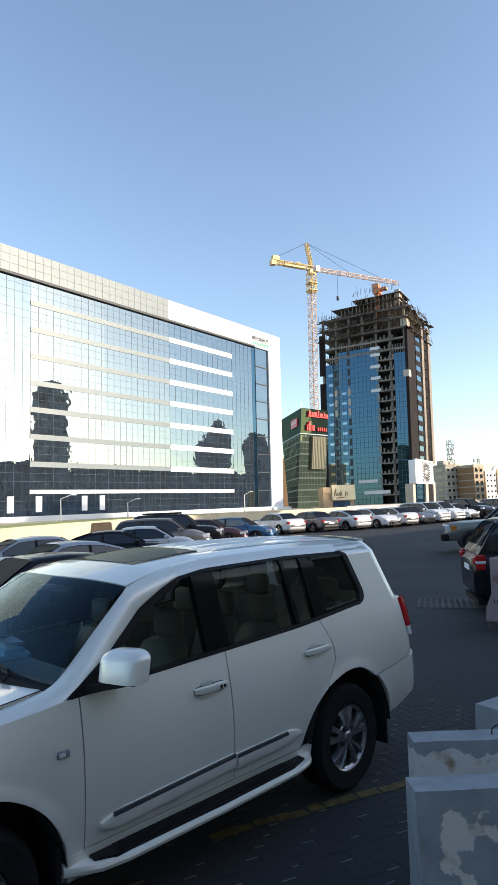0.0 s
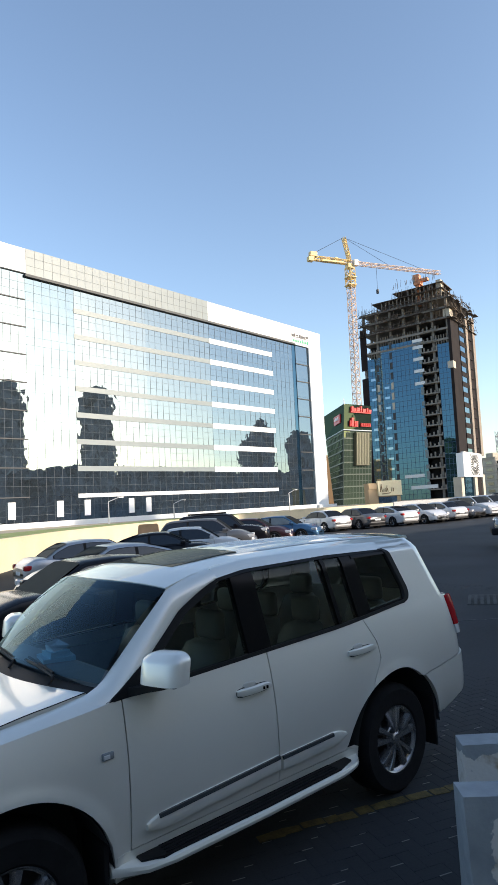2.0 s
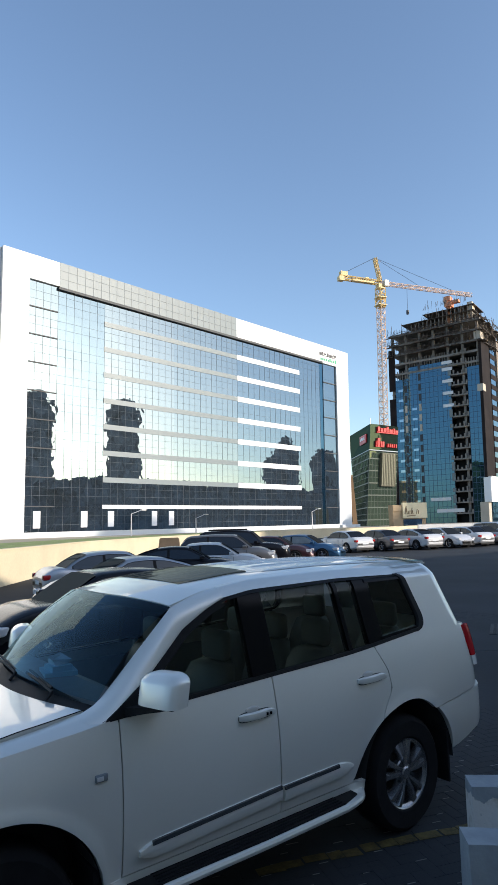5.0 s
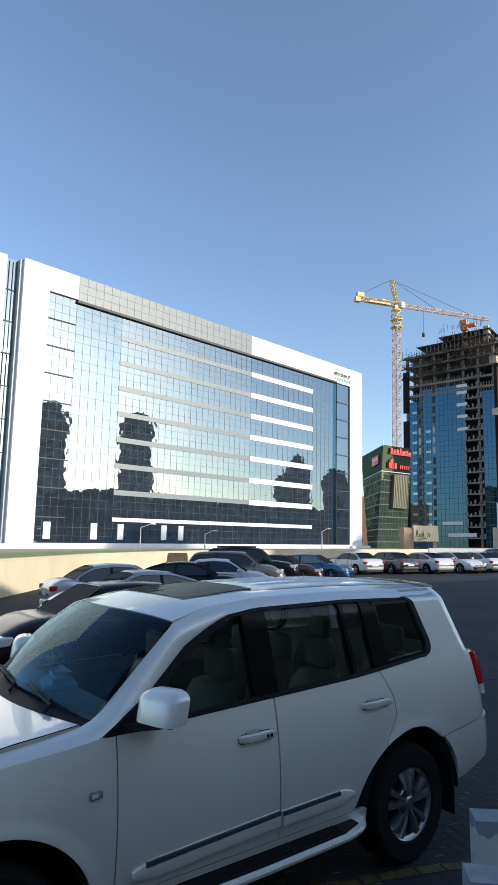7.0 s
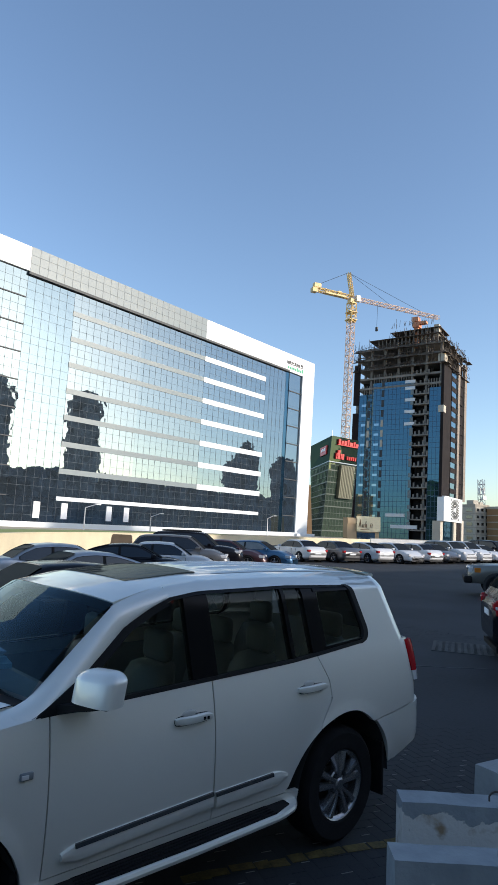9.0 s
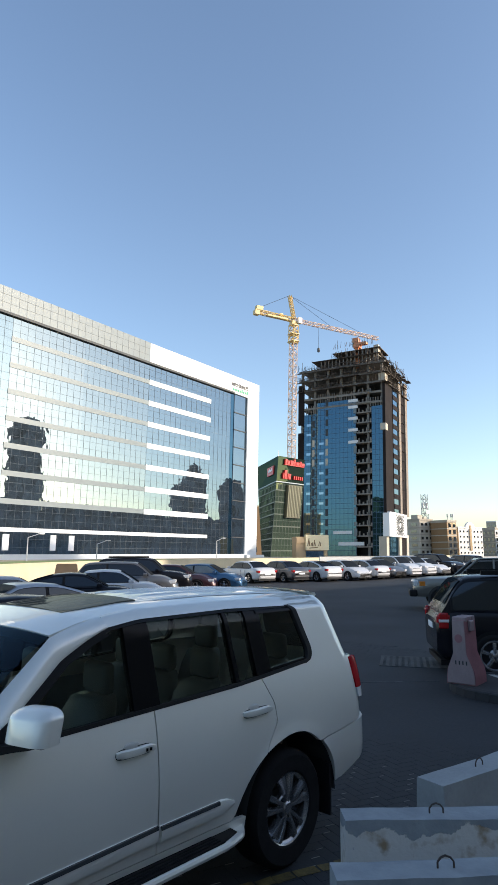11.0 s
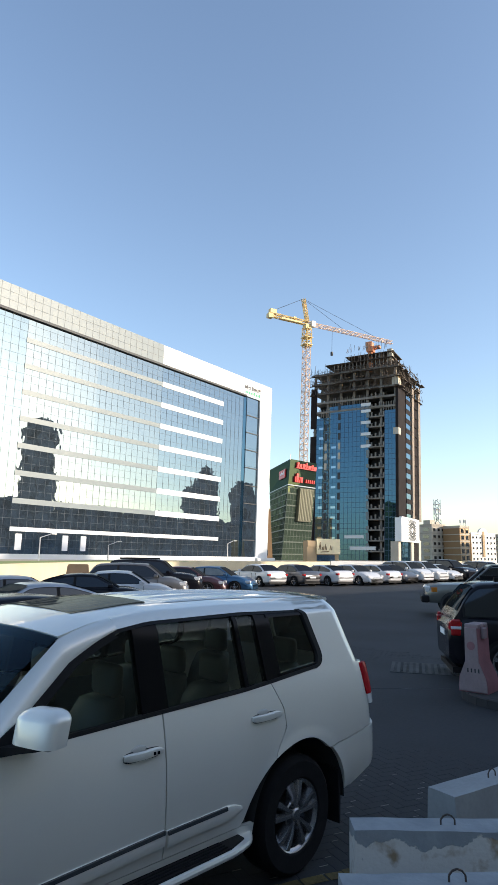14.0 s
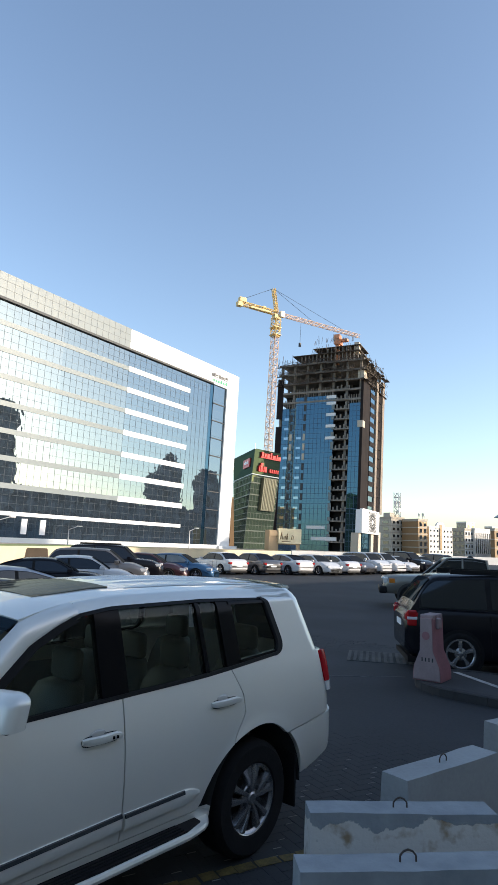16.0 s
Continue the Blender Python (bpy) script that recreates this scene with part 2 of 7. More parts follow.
front, back = along(WALL_LINE, -0.25), along(WALL_LINE, 0.02)
loft(bm, [[(a[0], a[1], -0.1), (a[0], a[1], TOP + 0.03), (b[0], b[1], TOP + 0.03), (b[0], b[1], -0.1)] for a, b in zip(front, back)])
wall_low = tagged(part("wall_east", bm, M_cream), "long curved cream-rendered retaining wall round the car park", "wall", kind="structure")
front, back = along(WALL_LINE, -0.28), along(WALL_LINE, 0.10)
loft(cop, [[(a[0], a[1], TOP + 0.03), (a[0], a[1], TOP + 0.09), (b[0], b[1], TOP + 0.09), (b[0], b[1], TOP + 0.03)] for a, b in zip(front, back)])
part("coping", cop, M_cream, wall_low)
front, back = along(WALL_LINE, 0.12), along(WALL_LINE, 5.5)
loft(gr, [[(a[0], a[1], TOP - 0.05), (a[0], a[1], TOP + 0.06), (b[0], b[1], TOP + 0.10), (b[0], b[1], TOP - 0.05)] for a, b in zip(front[:24], back[:24])])
tagged(part("grass_verge", gr, M_grass), "strip of short green lawn behind the cream wall", "lawn", kind="stuff")

# ---- bank: white-framed slab with a mirror-glass front ----
BL, BR, BZ, BH = Vector((17.55, 72.37, 0)), Vector((91.03, 82.29, 0)), 1.44, 36.5
BLEN = (BR - BL).length
bank = thing("office_building", "white-framed office block with a mirror-glass curtain wall and white spandrel bands", "building",
             Matrix.Translation((BL.x, BL.y, BZ)) @ Matrix.Rotation(math.atan2(BR.y - BL.y, BR.x - BL.x), 4, 'Z'))
# local: x along the front, y into the building, z up
XL, XW = 3.55, 70.0                     # glazed opening
ZT = 33.2                               # its head
part("frame_left", boxes((0, XL, 0, 18, -1, BH)), M_white_clad, bank)
part("frame_right", boxes((XW, BLEN, 0, 18, -1, BH)), M_white_clad, bank)
X_G0, X_G1 = 7.75, 41.0                 # grey panelled stretch of the head
part("head_left", boxes((XL, X_G0, 0, 18, ZT, BH)), M_white_clad, bank)
part("head_right", boxes((X_G1, XW, 0, 18, ZT - 0.35, BH)), M_white_clad, bank)
part("panelled_parapet", boxes((X_G0, X_G1, -0.05, 18, ZT - 0.1, BH + 0.02)), M_grey_clad, bank, "pale grey panelled parapet")
bm = bmesh.new()
for i in range(1, 26):
    x = X_G0 + (X_G1 - X_G0) * i / 26
    box(bm, x - 0.025, x + 0.025, -0.065, -0.045, ZT - 0.1, BH)
for z in (ZT + 1.05, ZT + 2.2):
    box(bm, X_G0, X_G1, -0.065, -0.045, z - 0.025, z + 0.025)
tagged(part("panel_joint", bm, M_panel_joint, bank), kind="stuff")
# shadow line under the parapet, built as a dark strip
part("head_soffit", boxes((X_G0 - 0.1, 65.3, -0.08, 0.4, ZT - 0.45, ZT - 0.1)), M_joint, bank, "dark strip standing in for the shadow line below the parapet")
FLOOR = 3.68
LEVELS = [29.65 - i * FLOOR for i in range(8)]
# glazing: each storey of each bay is a pane of its own, a little out of true
bays = [(XL, 7.75, M_bank_glass3), (7.75, 14.3, M_bank_glass), (14.3, 15.0, M_bank_glass), (15.0, 27.5, M_bank_glass2), (27.5, 41.4, M_bank_glass3),
        (41.4, 58.2, M_bank_glass), (58.2, 64.6, M_bank_glass), (65.8, XW, M_bank_glass)]
edges = [0.7] + [z for z in LEVELS[::-1]] + [ZT - 0.1]
for n, (x0, x1, mm) in enumerate(bays):
    rr = random.Random(n)
    for z0, z1 in zip(edges, edges[1:]):
        m = Matrix.Translation(((x0 + x1) / 2, 0.4, (z0 + z1) / 2)) @ Matrix.Rotation(rr.uniform(-0.0022, 0.0022), 4, 'X') @ Matrix.Rotation(rr.uniform(-0.0015, 0.0015), 4, 'Z')
        part("glass_pane", boxes((-(x1 - x0) / 2, (x1 - x0) / 2, -0.08, 0.1, -(z1 - z0) / 2, (z1 - z0) / 2 - 0.02), m=m), mm, bank)
part("slot", boxes((64.6, 65.8, 0.40, 0.6, 0, ZT)), M_tower_glass, bank, "dark recessed glass slot")
# spandrel bands
for i, z in enumerate(LEVELS):
    part("spandrel", boxes((41.4, 58.2, 0.23, 0.31, z - (0.44 if i < 7 else 0.30), z + (0.44 if i < 7 else 0.30))), M_white_clad, bank, "white spandrel band")
    part("spandrel", boxes((14.9, 41.4, 0.25, 0.31, z - (0.36 if i < 7 else 0.27), z + (0.36 if i < 7 else 0.27))), M_grey_clad if i < 7 else M_white_clad, bank, "pale grey spandrel band")
# joints between panes
bm = bmesh.new()
for x0, x1, st in ((XL, 7.75, 1.06), (7.75, 41.4, 1.2), (41.4, 58.2, 1.4), (58.2, 64.6, 1.28), (65.8, XW, 4.2)):
    k = max(1, round((x1 - x0) / st))
    for i in range(k + 1):
        x = x0 + (x1 - x0) * i / k
        box(bm, x - 0.010, x + 0.010, 0.29, 0.33, 0.7, ZT - 0.1)
for z in LEVELS + [ZT - 0.1]:
    for dz in (-1.2, -2.3):
        box(bm, XL, 64.6, 0.295, 0.33, z + dz - 0.010, z + dz + 0.010)
tagged(part("glazing_joint", bm, M_glaze_joint, bank, "thin dark joints between the panes"), kind="stuff")
for i, z in enumerate(LEVELS):
    part("transom", boxes((XL, 7.7, 0.2, 0.33, z - 0.07, z + 0.07)), M_joint, bank)
    z = 29.0 - i * 3.58
    part("transom", boxes((65.8, XW, 0.2, 0.33, z - 0.09, z + 0.09)), M_joint, bank)
part("plinth", boxes((XL, XW, -0.03, 0.4, -1, 0.7)), M_white_clad, bank)
for x in (4.85, 11.6, 15.8, 23.3, 26.5):
    part("roller_blind", boxes((x, x + 0.95, 0.2, 0.28, 1.2, 3.3)), M_white_sign, bank, "white roller blind in the ground-floor glazing")
bm = bmesh.new()
for k, (x, w) in enumerate(((64.4, 0.7), (65.2, 0.4), (65.8, 0.8), (66.9, 0.5), (67.6, 1.2), (69.1, 0.8))):
    box(bm, x, x + w, -0.06, 0.0, 34.45 + 0.1 * (k % 3), 34.95 + 0.16 * (k % 2))
box(bm, 64.4, 69.9, -0.06, 0.0, 34.36, 34.48)
part("sign_upper", bm, M_ink, bank)
for k in range(9):
    x = 64.7 + k * 0.6
    part("sign_letter", boxes((x, x + 0.36, -0.06, 0.0, 33.4, 33.85 + (0.25 if k in (5, 8) else 0))), M_green_sign, bank, "green sign mark")
bm = boxes((0.2, BLEN - 0.2, 18, 19, -1, BH - 0.5))
part("rear_wall", bm, M_white_clad, bank)
part("roof_slab", boxes((0.2, BLEN - 0.2, 0.3, 18, BH - 1.5, BH - 1.0)), M_grey_clad, bank)
for bx in ((BLEN - 4.2, BLEN + 2.0, -0.6, 0, -0.2, 0.55), (-2.5, 1.6, -0.7, 0, -0.2, 0.6)):
    part("plinth_step", boxes(bx), M_white_clad, bank)

# the wing next to it: a glazed slot, then more white cladding
wing = thing("office_wing", "white-clad office wing with a recessed strip of blue glass", "building", bank.matrix_basis.copy())
part("return_wall", boxes((-0.35, -0.02, 0.5, 18, -1, BH - 0.1)), M_mullion, wing, "grey return wall")
for i in range(9):
    part("glass_pane", boxes((-2.0, -0.4, 1.2 + 0.02 * (i % 3), 1.6, -1 + i * 4.15, 3.1 + i * 4.15)), M_bank_glass, wing, "blue mirror-glass pane")
bm = bmesh.new()
for i in range(1, 9):
    box(bm, -2.0, -0.4, 1.1, 1.22, -1.06 + i * 4.15, -0.94 + i * 4.15)
for x in (-1.45, -0.95):
    box(bm, x - 0.025, x + 0.025, 1.1, 1.22, -1, BH - 0.5)
part("glazing_bar", bm, M_joint, wing)
part("white_wall", boxes((-30, -2.0, 0.6, 18, -1, BH - 0.1)), M_white_clad, wing)

# ---- hotel: leaning green-glass block ----
base = [at_az(48.95, 150), at_az(51.5, 158), at_az(50.4, 182), at_az(48.2, 171)]
top = [at_az(49.79, 150), at_az(52.27, 158), at_az(50.6, 182), at_az(47.75, 171)]
HZ, HT = 0.5, 26.2
hotel = thing("hotel_building", "green-glazed leaning hotel block with red roof signs", "building")


def on_hotel(z):
    f = (z - HZ) / (HT - HZ)
    return [(a[0] + (b[0] - a[0]) * f, a[1] + (b[1] - a[1]) * f, z) for a, b in zip(base, top)]


part("shaft", loft(bmesh.new(), [on_hotel(HZ), on_hotel(19.5)]), M_hotel_glass, hotel)
bm = loft(bmesh.new(), [on_hotel(19.9), on_hotel(HT - 0.8)])
part("crown", bm, M_hotel_top, hotel, "dark green glazed crown")
part("ledge", loft(bmesh.new(), [[(x + (x - 119) * 0.03, y + (y - 98) * 0.03, z) for x, y, z in on_hotel(zz)] for zz in (19.68, 19.90)]), M_mullion, hotel, "pale ledge")
part("parapet", loft(bmesh.new(), [on_hotel(HT - 0.85), on_hotel(HT)]), M_hotel_top, hotel)


def hotel_face(i, j, f, z, out=0.12):
    """A point on one of the hotel's faces: f along it."""
    p = on_hotel(z)
    a, b = Vector(p[i]), Vector(p[j])
    n = (b - a).cross(Vector((0, 0, 1))).normalized()
    q = a + (b - a) * f
    if (q + n - Vector((-3.7, -3, z))).length > (q - Vector((-3.7, -3, z))).length:
        n = -n
    return q + n * out


def face_bar(bm, i, j, f0, f1, z0, z1, out=0.15):
    vs = [bm.verts.new(p) for p in (hotel_face(i, j, f0, z0, out), hotel_face(i, j, f1, z0, out), hotel_face(i, j, f1, z1, out), hotel_face(i, j, f0, z1, out),
                                    hotel_face(i, j, f0, z0, -0.05), hotel_face(i, j, f1, z0, -0.05), hotel_face(i, j, f1, z1, -0.05), hotel_face(i, j, f0, z1, -0.05))]
    for f in ((0, 1, 2, 3), (5, 4, 7, 6), (4, 0, 3, 7), (1, 5, 6, 2), (3, 2, 6, 7), (4, 5, 1, 0)):
        bm.faces.new([vs[k] for k in f])


bm = bmesh.new()
for i, j, n in ((0, 1, 9), (3, 0, 13)):
    for k in range(n + 1):
        face_bar(bm, i, j, k / n - 0.003, k / n + 0.003, HZ, 19.4, 0.06)
    for k in range(13):
        z = HZ + 0.8 + k * 1.48
        face_bar(bm, i, j, 0, 1, z, z + (0.28 if k % 2 else 0.08), 0.07)
part("glazing_grid", bm, mat("green_grey_frame", (0.06, 0.078, 0.062), 0.5, vary=0.1, scale=0.3), hotel)
bm = bmesh.new()
face_bar(bm, 0, 1, 0.36, 0.86, 11.0, 19.2, 0.8)
bay = part("bay_window", bm, mat("bay_grille", (0.10, 0.095, 0.06), 0.6, vary=0.1, scale=1), hotel, "projecting bay with a brass-coloured grille")
bm = bmesh.new()
for k in range(9):
    face_bar(bm, 0, 1, 0.37 + k * 0.058, 0.385 + k * 0.058, 11.2, 19.0, 0.9)
part("grille_bar", bm, mat("brass_bar", (0.19, 0.19, 0.125), 0.5, 0.3), bay)
bm = bmesh.new()
for k, (f, w, h) in enumerate(((0.22, 0.07, 1.2), (0.32, 0.07, 0.9), (0.42, 0.1, 1.0), (0.55, 0.05, 1.4), (0.63, 0.12, 0.8), (0.78, 0.05, 1.1), (0.85, 0.1, 0.7))):
    face_bar(bm, 0, 1, f, f + w, 24.4, 24.4 + h, 0.5)
face_bar(bm, 0, 1, 0.2, 0.95, 24.1, 24.35, 0.45)
for k, (f, w, h) in enumerate(((0.18, 0.03, 1.5), (0.23, 0.08, 2.2), (0.34, 0.03, 1.4), (0.39, 0.07, 1.4))):
    face_bar(bm, 0, 1, f, f + w, 20.6, 20.6 + h, 0.5)
for k in range(5):
    face_bar(bm, 0, 1, 0.58 + k * 0.075, 0.615 + k * 0.075, 20.7, 21.6, 0.5)
part("roof_sign", bm, M_red_sign, hotel, "red letter-like roof sign shapes")
bm = bmesh.new()
face_bar(bm, 3, 0, 0.55, 0.84, 22.0, 24.2, 0.2)
plq = part("square_sign", bm, M_red_sign, hotel, "square red sign panel")
bm = bmesh.new()
for k in range(4):
    face_bar(bm, 3, 0, 0.60 + 0.05 * k, 0.63 + 0.05 * k, 22.9, 23.5 + 0.2 * (k % 2), 0.26)
part("sign_mark", bm, M_white_sign, plq)
bm = bmesh.new()
rod(bm, (*top[0], HT - 0.2), (*top[0], HT + 1.3), 0.08)
part("roof_pole", bm, M_steel, hotel)

# ---- unfinished tower ----
TC = Vector((182.3, 104.8))
va = radians(75)
tv = Vector((math.sin(va), math.cos(va)))          # along the flank, away
tu = Vector((-math.cos(va), math.sin(va)))          # along the front, to its other end
TW, TD, TZ, TF = 32.5, 29.0, 1.0, 3.65
tower = thing("tower_building", "unfinished high-rise, part clad in blue glass, with open concrete floors", "building",
              Matrix(((-tu.x, tv.x, 0, TC.x + tu.x * TW), (-tu.y, tv.y, 0, TC.y + tu.y * TW), (0, 0, 1, TZ), (0, 0, 0, 1))))
# local: x along the front from its far end (0) to the corner (TW), y into the depth
NF = 19
for i in range(NF + 1):
    z = i * TF
    part("floor_slab", boxes((0.4, TW - 0.2, 0.3, TD - 0.3, z - 0.28, z + 0.05)), M_concrete, tower)
for ix in range(7):
    for iy in (0, 1, 4):
        x, y = 0.9 + ix * 5.1, 0.9 + iy * 6.7
        part("column", boxes((x - 0.4, x + 0.4, y - 0.4, y + 0.4, 0, NF * TF)), M_concrete, tower)
part("lift_core", boxes((9, 24, 9, 21, 0, NF * TF + 3)), M_concrete, tower)
# black sheet inside the floors: the interior's shade given as colour
part("inner_screen", boxes((0.8, TW - 1, 6.0, 6.3, 0, (NF - 3) * TF)), M_void, tower, "black sheet standing in for the unlit interior")


def clad(name, x0, x1, z0, z1, material, label="", y0=-0.15, y1=0.05, step=1.55, bars=True):
    ob = part(name, boxes((x0, x1, y0, y1, z0, z1)), material, tower, label)
    if bars:
        bm = bmesh.new()
        k = max(1, round((x1 - x0) / step))
        for i in range(k + 1):
            x = x0 + (x1 - x0) * i / k
            box(bm, x - 0.05, x + 0.05, y0 - 0.05, y0 + 0.02, z0, z1)
        z = z0
        while z < z1:
            box(bm, x0, x1, y0 - 0.04, y0 + 0.02, z - 0.05, z + 0.05)
            z += TF / 2
        tagged(part("glazing_bar", bm, M_bar_blue, ob), kind="stuff")
    return ob


M_bar_blue = mat("blue_frame", (0.04, 0.08, 0.14), 0.5)
clad("glass_front", 2.0, 7.0, 0.5, 52.3, M_tower_glass, "blue mirror-glass cladding")
clad("glass_front", 7.0, 22.0, 0.5, 56.3, M_tower_glass, "blue mirror-glass cladding")
clad("glass_front", 27.9, 31.8, 8.0, 52.9, M_tower_glass, "blue mirror-glass cladding")
clad("glass_front", 27.9, 31.8, 0.3, 8.0, M_tower_glass, "blue mirror-glass cladding")
part("dark_strip", boxes((-0.4, 1.9, -0.3, 0.3, 48.6, 63.9), (-0.4, 1.9, -0.3, 0.3, 0, 45.6)), M_dark_stone, tower, "dark clad edge strip")
for i in range(1, 16):
    z = i * TF - 0.5
    buff = M_beige if i in (9, 10, 11) else M_joint
    if z < 49:
        part("vent_panel", boxes((5.3, 6.2, -0.22, -0.14, z + 0.4, z + 2.9)), buff, tower, "dark vent panel")
        part("opened_window", boxes((3.0, 4.8, -0.22, -0.14, z + 0.9, z + 1.8)), M_tower_glass2, tower, "pale tilted window")
    part("vent_panel", boxes((10.5, 11.4, -0.22, -0.14, z + 0.4, z + 2.9)), buff, tower, "dark vent panel")
    if i < 12:
        part("opened_window", boxes((8.0, 9.8, -0.22, -0.14, z + 0.9, z + 1.7)), M_tower_glass2, tower, "pale tilted window")
for i in range(1, 16):
    z = i * TF
    part("white_panel", boxes((21.2, 22.3, -0.3, 0.1, z - 0.2, z + (2.6 if i % 3 else 1.2))), M_grey_clad, tower, "loose fascia panel")
for z in (40.0, 44.4, 48.6, 52.8, 55.2):
    part("white_panel", boxes((19.2, 22.8, -0.34, -0.1, z, z + 1.1)), M_white_clad, tower, "loose white fascia panel")
bm = bmesh.new()
box(bm, 13.5, 20.5, -0.5, 0.1, 8.0, 9.1)
box(bm, 15.5, 24.8, -0.5, 0.1, 4.0, 5.2)
part("white_panel", bm, M_white_clad, tower, "loose white fascia panels")
bm = bmesh.new()
for i in range(1, 17):
    z = i * TF
    box(bm, 22.5, 27.8, -0.4, 3.0, z - 0.35, z + 0.1)
    for k in range(4):
        box(bm, 22.9 + k * 1.45, 23.4 + k * 1.45, -0.2, 0.2, z + 0.1, z + 0.8 + 0.4 * ((i + k) % 3))
part("balcony_slab", bm, M_concrete, tower, "raw concrete balcony slabs")
# same black behind the balconies, for the shade in the bay
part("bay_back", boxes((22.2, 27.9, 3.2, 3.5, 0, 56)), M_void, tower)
# corner and flank
part("corner_pier", boxes((31.9, TW + 0.35, -0.35, 9.2, 15, 62.0)), M_dark_stone, tower, "dark stone corner pier")
for bx in ((30.6, TW + 0.4, -0.4, 3.0, 62.0, 65.0), (31.0, TW + 0.45, -0.45, 2.4, 44.0, 46.4)):
    part("corner_cap", boxes(bx), M_beige, tower, "beige stone band")
part("flank_pier", boxes((TW, TW + 0.9, 16.6, 19.4, 15, 64.5), (TW, TW + 0.9, 26.0, 29.2, 15, 67)), mat("brown_stone", (0.23, 0.19, 0.155), 0.8, vary=0.2, scale=0.3), tower, "brown stone pier")
part("flank_dark", boxes((TW, TW + 0.4, 19.4, 26.0, 0.5, 62)), M_dark_stone, tower)
for i in range(4, 17):
    z = i * TF
    part("flank_window", boxes((TW + 0.05, TW + 0.5, 9.5, 16.4, z + 0.4, z + 2.3)), M_tower_glass2, tower, "pale flank window")
    part("flank_band", boxes((TW + 0.1, TW + 0.6, 9.2, 16.6, z + 2.3, z + 4.05)), M_dark_stone, tower)
    part("flank_ledge", boxes((TW + 0.1, TW + 0.7, 20.0, 25.0, z + 2.9, z + 3.4)), M_dark_stone, tower)
part("screen_panel", boxes((TW - 0.9, TW + 1.4, -0.7, 0.4, 7.0, 15.0)), M_white_sign, tower, "white cladding panel")
orn = part("ornament_panel", boxes((TW + 0.2, TW + 1.4, 0.4, 23.5, 7.0, 15.4)), M_white_sign, tower, "white panel with a dark sunburst fretwork")
bm = bmesh.new()
for k in range(24):
    a = k * math.tau / 24
    m = Matrix.Translation((TW + 1.42, 13.5, 11.2)) @ Matrix.Diagonal((1, 1.5, 1, 1)) @ Matrix.Rotation(a, 4, 'X')
    r = 3.6 / max(abs(math.cos(a)), abs(math.sin(a)))
    box(bm, 0, 0.06, -0.09, 0.09, 0.9, 1.6, m)
    box(bm, 0, 0.06, -0.22, 0.22, 1.8, r, m)
part("fretwork", bm, M_ink, orn)
for bx in ((TW - 2.4, TW + 0.3, -0.6, 2.5, 0, 7.0), (TW - 0.3, TW + 0.9, 14, 17.5, 0, 7.0), (TW - 0.3, TW + 0.9, 25, 28, 0, 8)):
    part("base_pier", boxes(bx), M_beige, tower)
part("base_glass", boxes((TW - 0.2, TW + 0.3, 2.5, 25, 0, 8)), M_tower_glass, tower)
# ragged top: edge beams, props and scaffold tubes
bm = bmesh.new()
rs = random.Random(5)
for i in range(NF - 4, NF + 1):
    z = i * TF
    box(bm, -0.2, TW + 0.2, -0.2, 0.5, z - 0.65, z + 0.1)
    box(bm, TW - 0.4, TW + 0.3, -0.2, TD, z - 0.65, z + 0.1)
part("edge_beam", bm, M_concrete, tower, "raw concrete edge beams")
bm = bmesh.new()
for i in range(NF - 2, NF + 3):
    z = i * TF
    for k in range(84 if i <= NF else 30):
        x = rs.uniform(-1.5, TW + 1.5) if i <= NF else rs.uniform(13, TW - 1)
        rod(bm, (x, rs.uniform(-2.2, -0.3), z - rs.uniform(0.2, 1.2)), (x + rs.uniform(-0.4, 0.4), rs.uniform(-1.5, 0.4), z + rs.uniform(0.6, 2.8)), 0.07, 4)
    for k in range(14 if i <= NF else 0):
        y0 = rs.uniform(-2.0, -0.6)
        x0 = rs.uniform(-1.5, TW - 6)
        rod(bm, (x0, y0, z + rs.uniform(-0.6, 1.2)), (x0 + rs.uniform(4, 9), y0, z + rs.uniform(-0.6, 1.2)), 0.08, 4)
    for k in range(34 if i <= NF else 0):
        y = rs.uniform(0, TD)
        rod(bm, (TW + rs.uniform(0.2, 2.6), y, z - rs.uniform(0.2, 1.2)), (TW + rs.uniform(-0.4, 2.0), y + rs.uniform(-0.4, 0.4), z + rs.uniform(0.6, 2.8)), 0.07, 4)
for k in range(60):
    x, y = rs.uniform(0, TW), rs.uniform(0.5, 12)
    rod(bm, (x, y, NF * TF), (x, y, NF * TF + rs.uniform(1.2, 4.6)), 0.08, 4)
tagged(part("scaffold_tube", bm, M_scaffold, tower, "ragged scaffold tubes and formwork props"), kind="stuff")
for i in range(NF - 2, NF + 1):
    z = i * TF
    x = -1.4
    while x < TW + 0.6:
        w, o = rs.uniform(2.4, 5.5), rs.uniform(0.7, 2.2)
        part("formwork_deck", boxes((x, min(x + w, TW + 1.2), -o, -0.2, z - 0.95, z - 0.82)), M_scaffold, tower, "timber formwork deck")
        x += w + rs.uniform(0.1, 0.8)
    y = -1.0
    while y < TD - 1:
        w, o = rs.uniform(2.4, 5.0), rs.uniform(0.5, 1.9)
        part("formwork_deck", boxes((TW + 0.2, TW + 0.3 + o, y, y + w, z - 0.95, z - 0.82)), M_scaffold, tower, "timber formwork deck")
        y += w + rs.uniform(0.2, 1.0)
part("formwork_deck", boxes((5, 31, -0.2, 14, NF * TF + 3.1, NF * TF + 3.35)), M_scaffold, tower, "timber formwork deck")
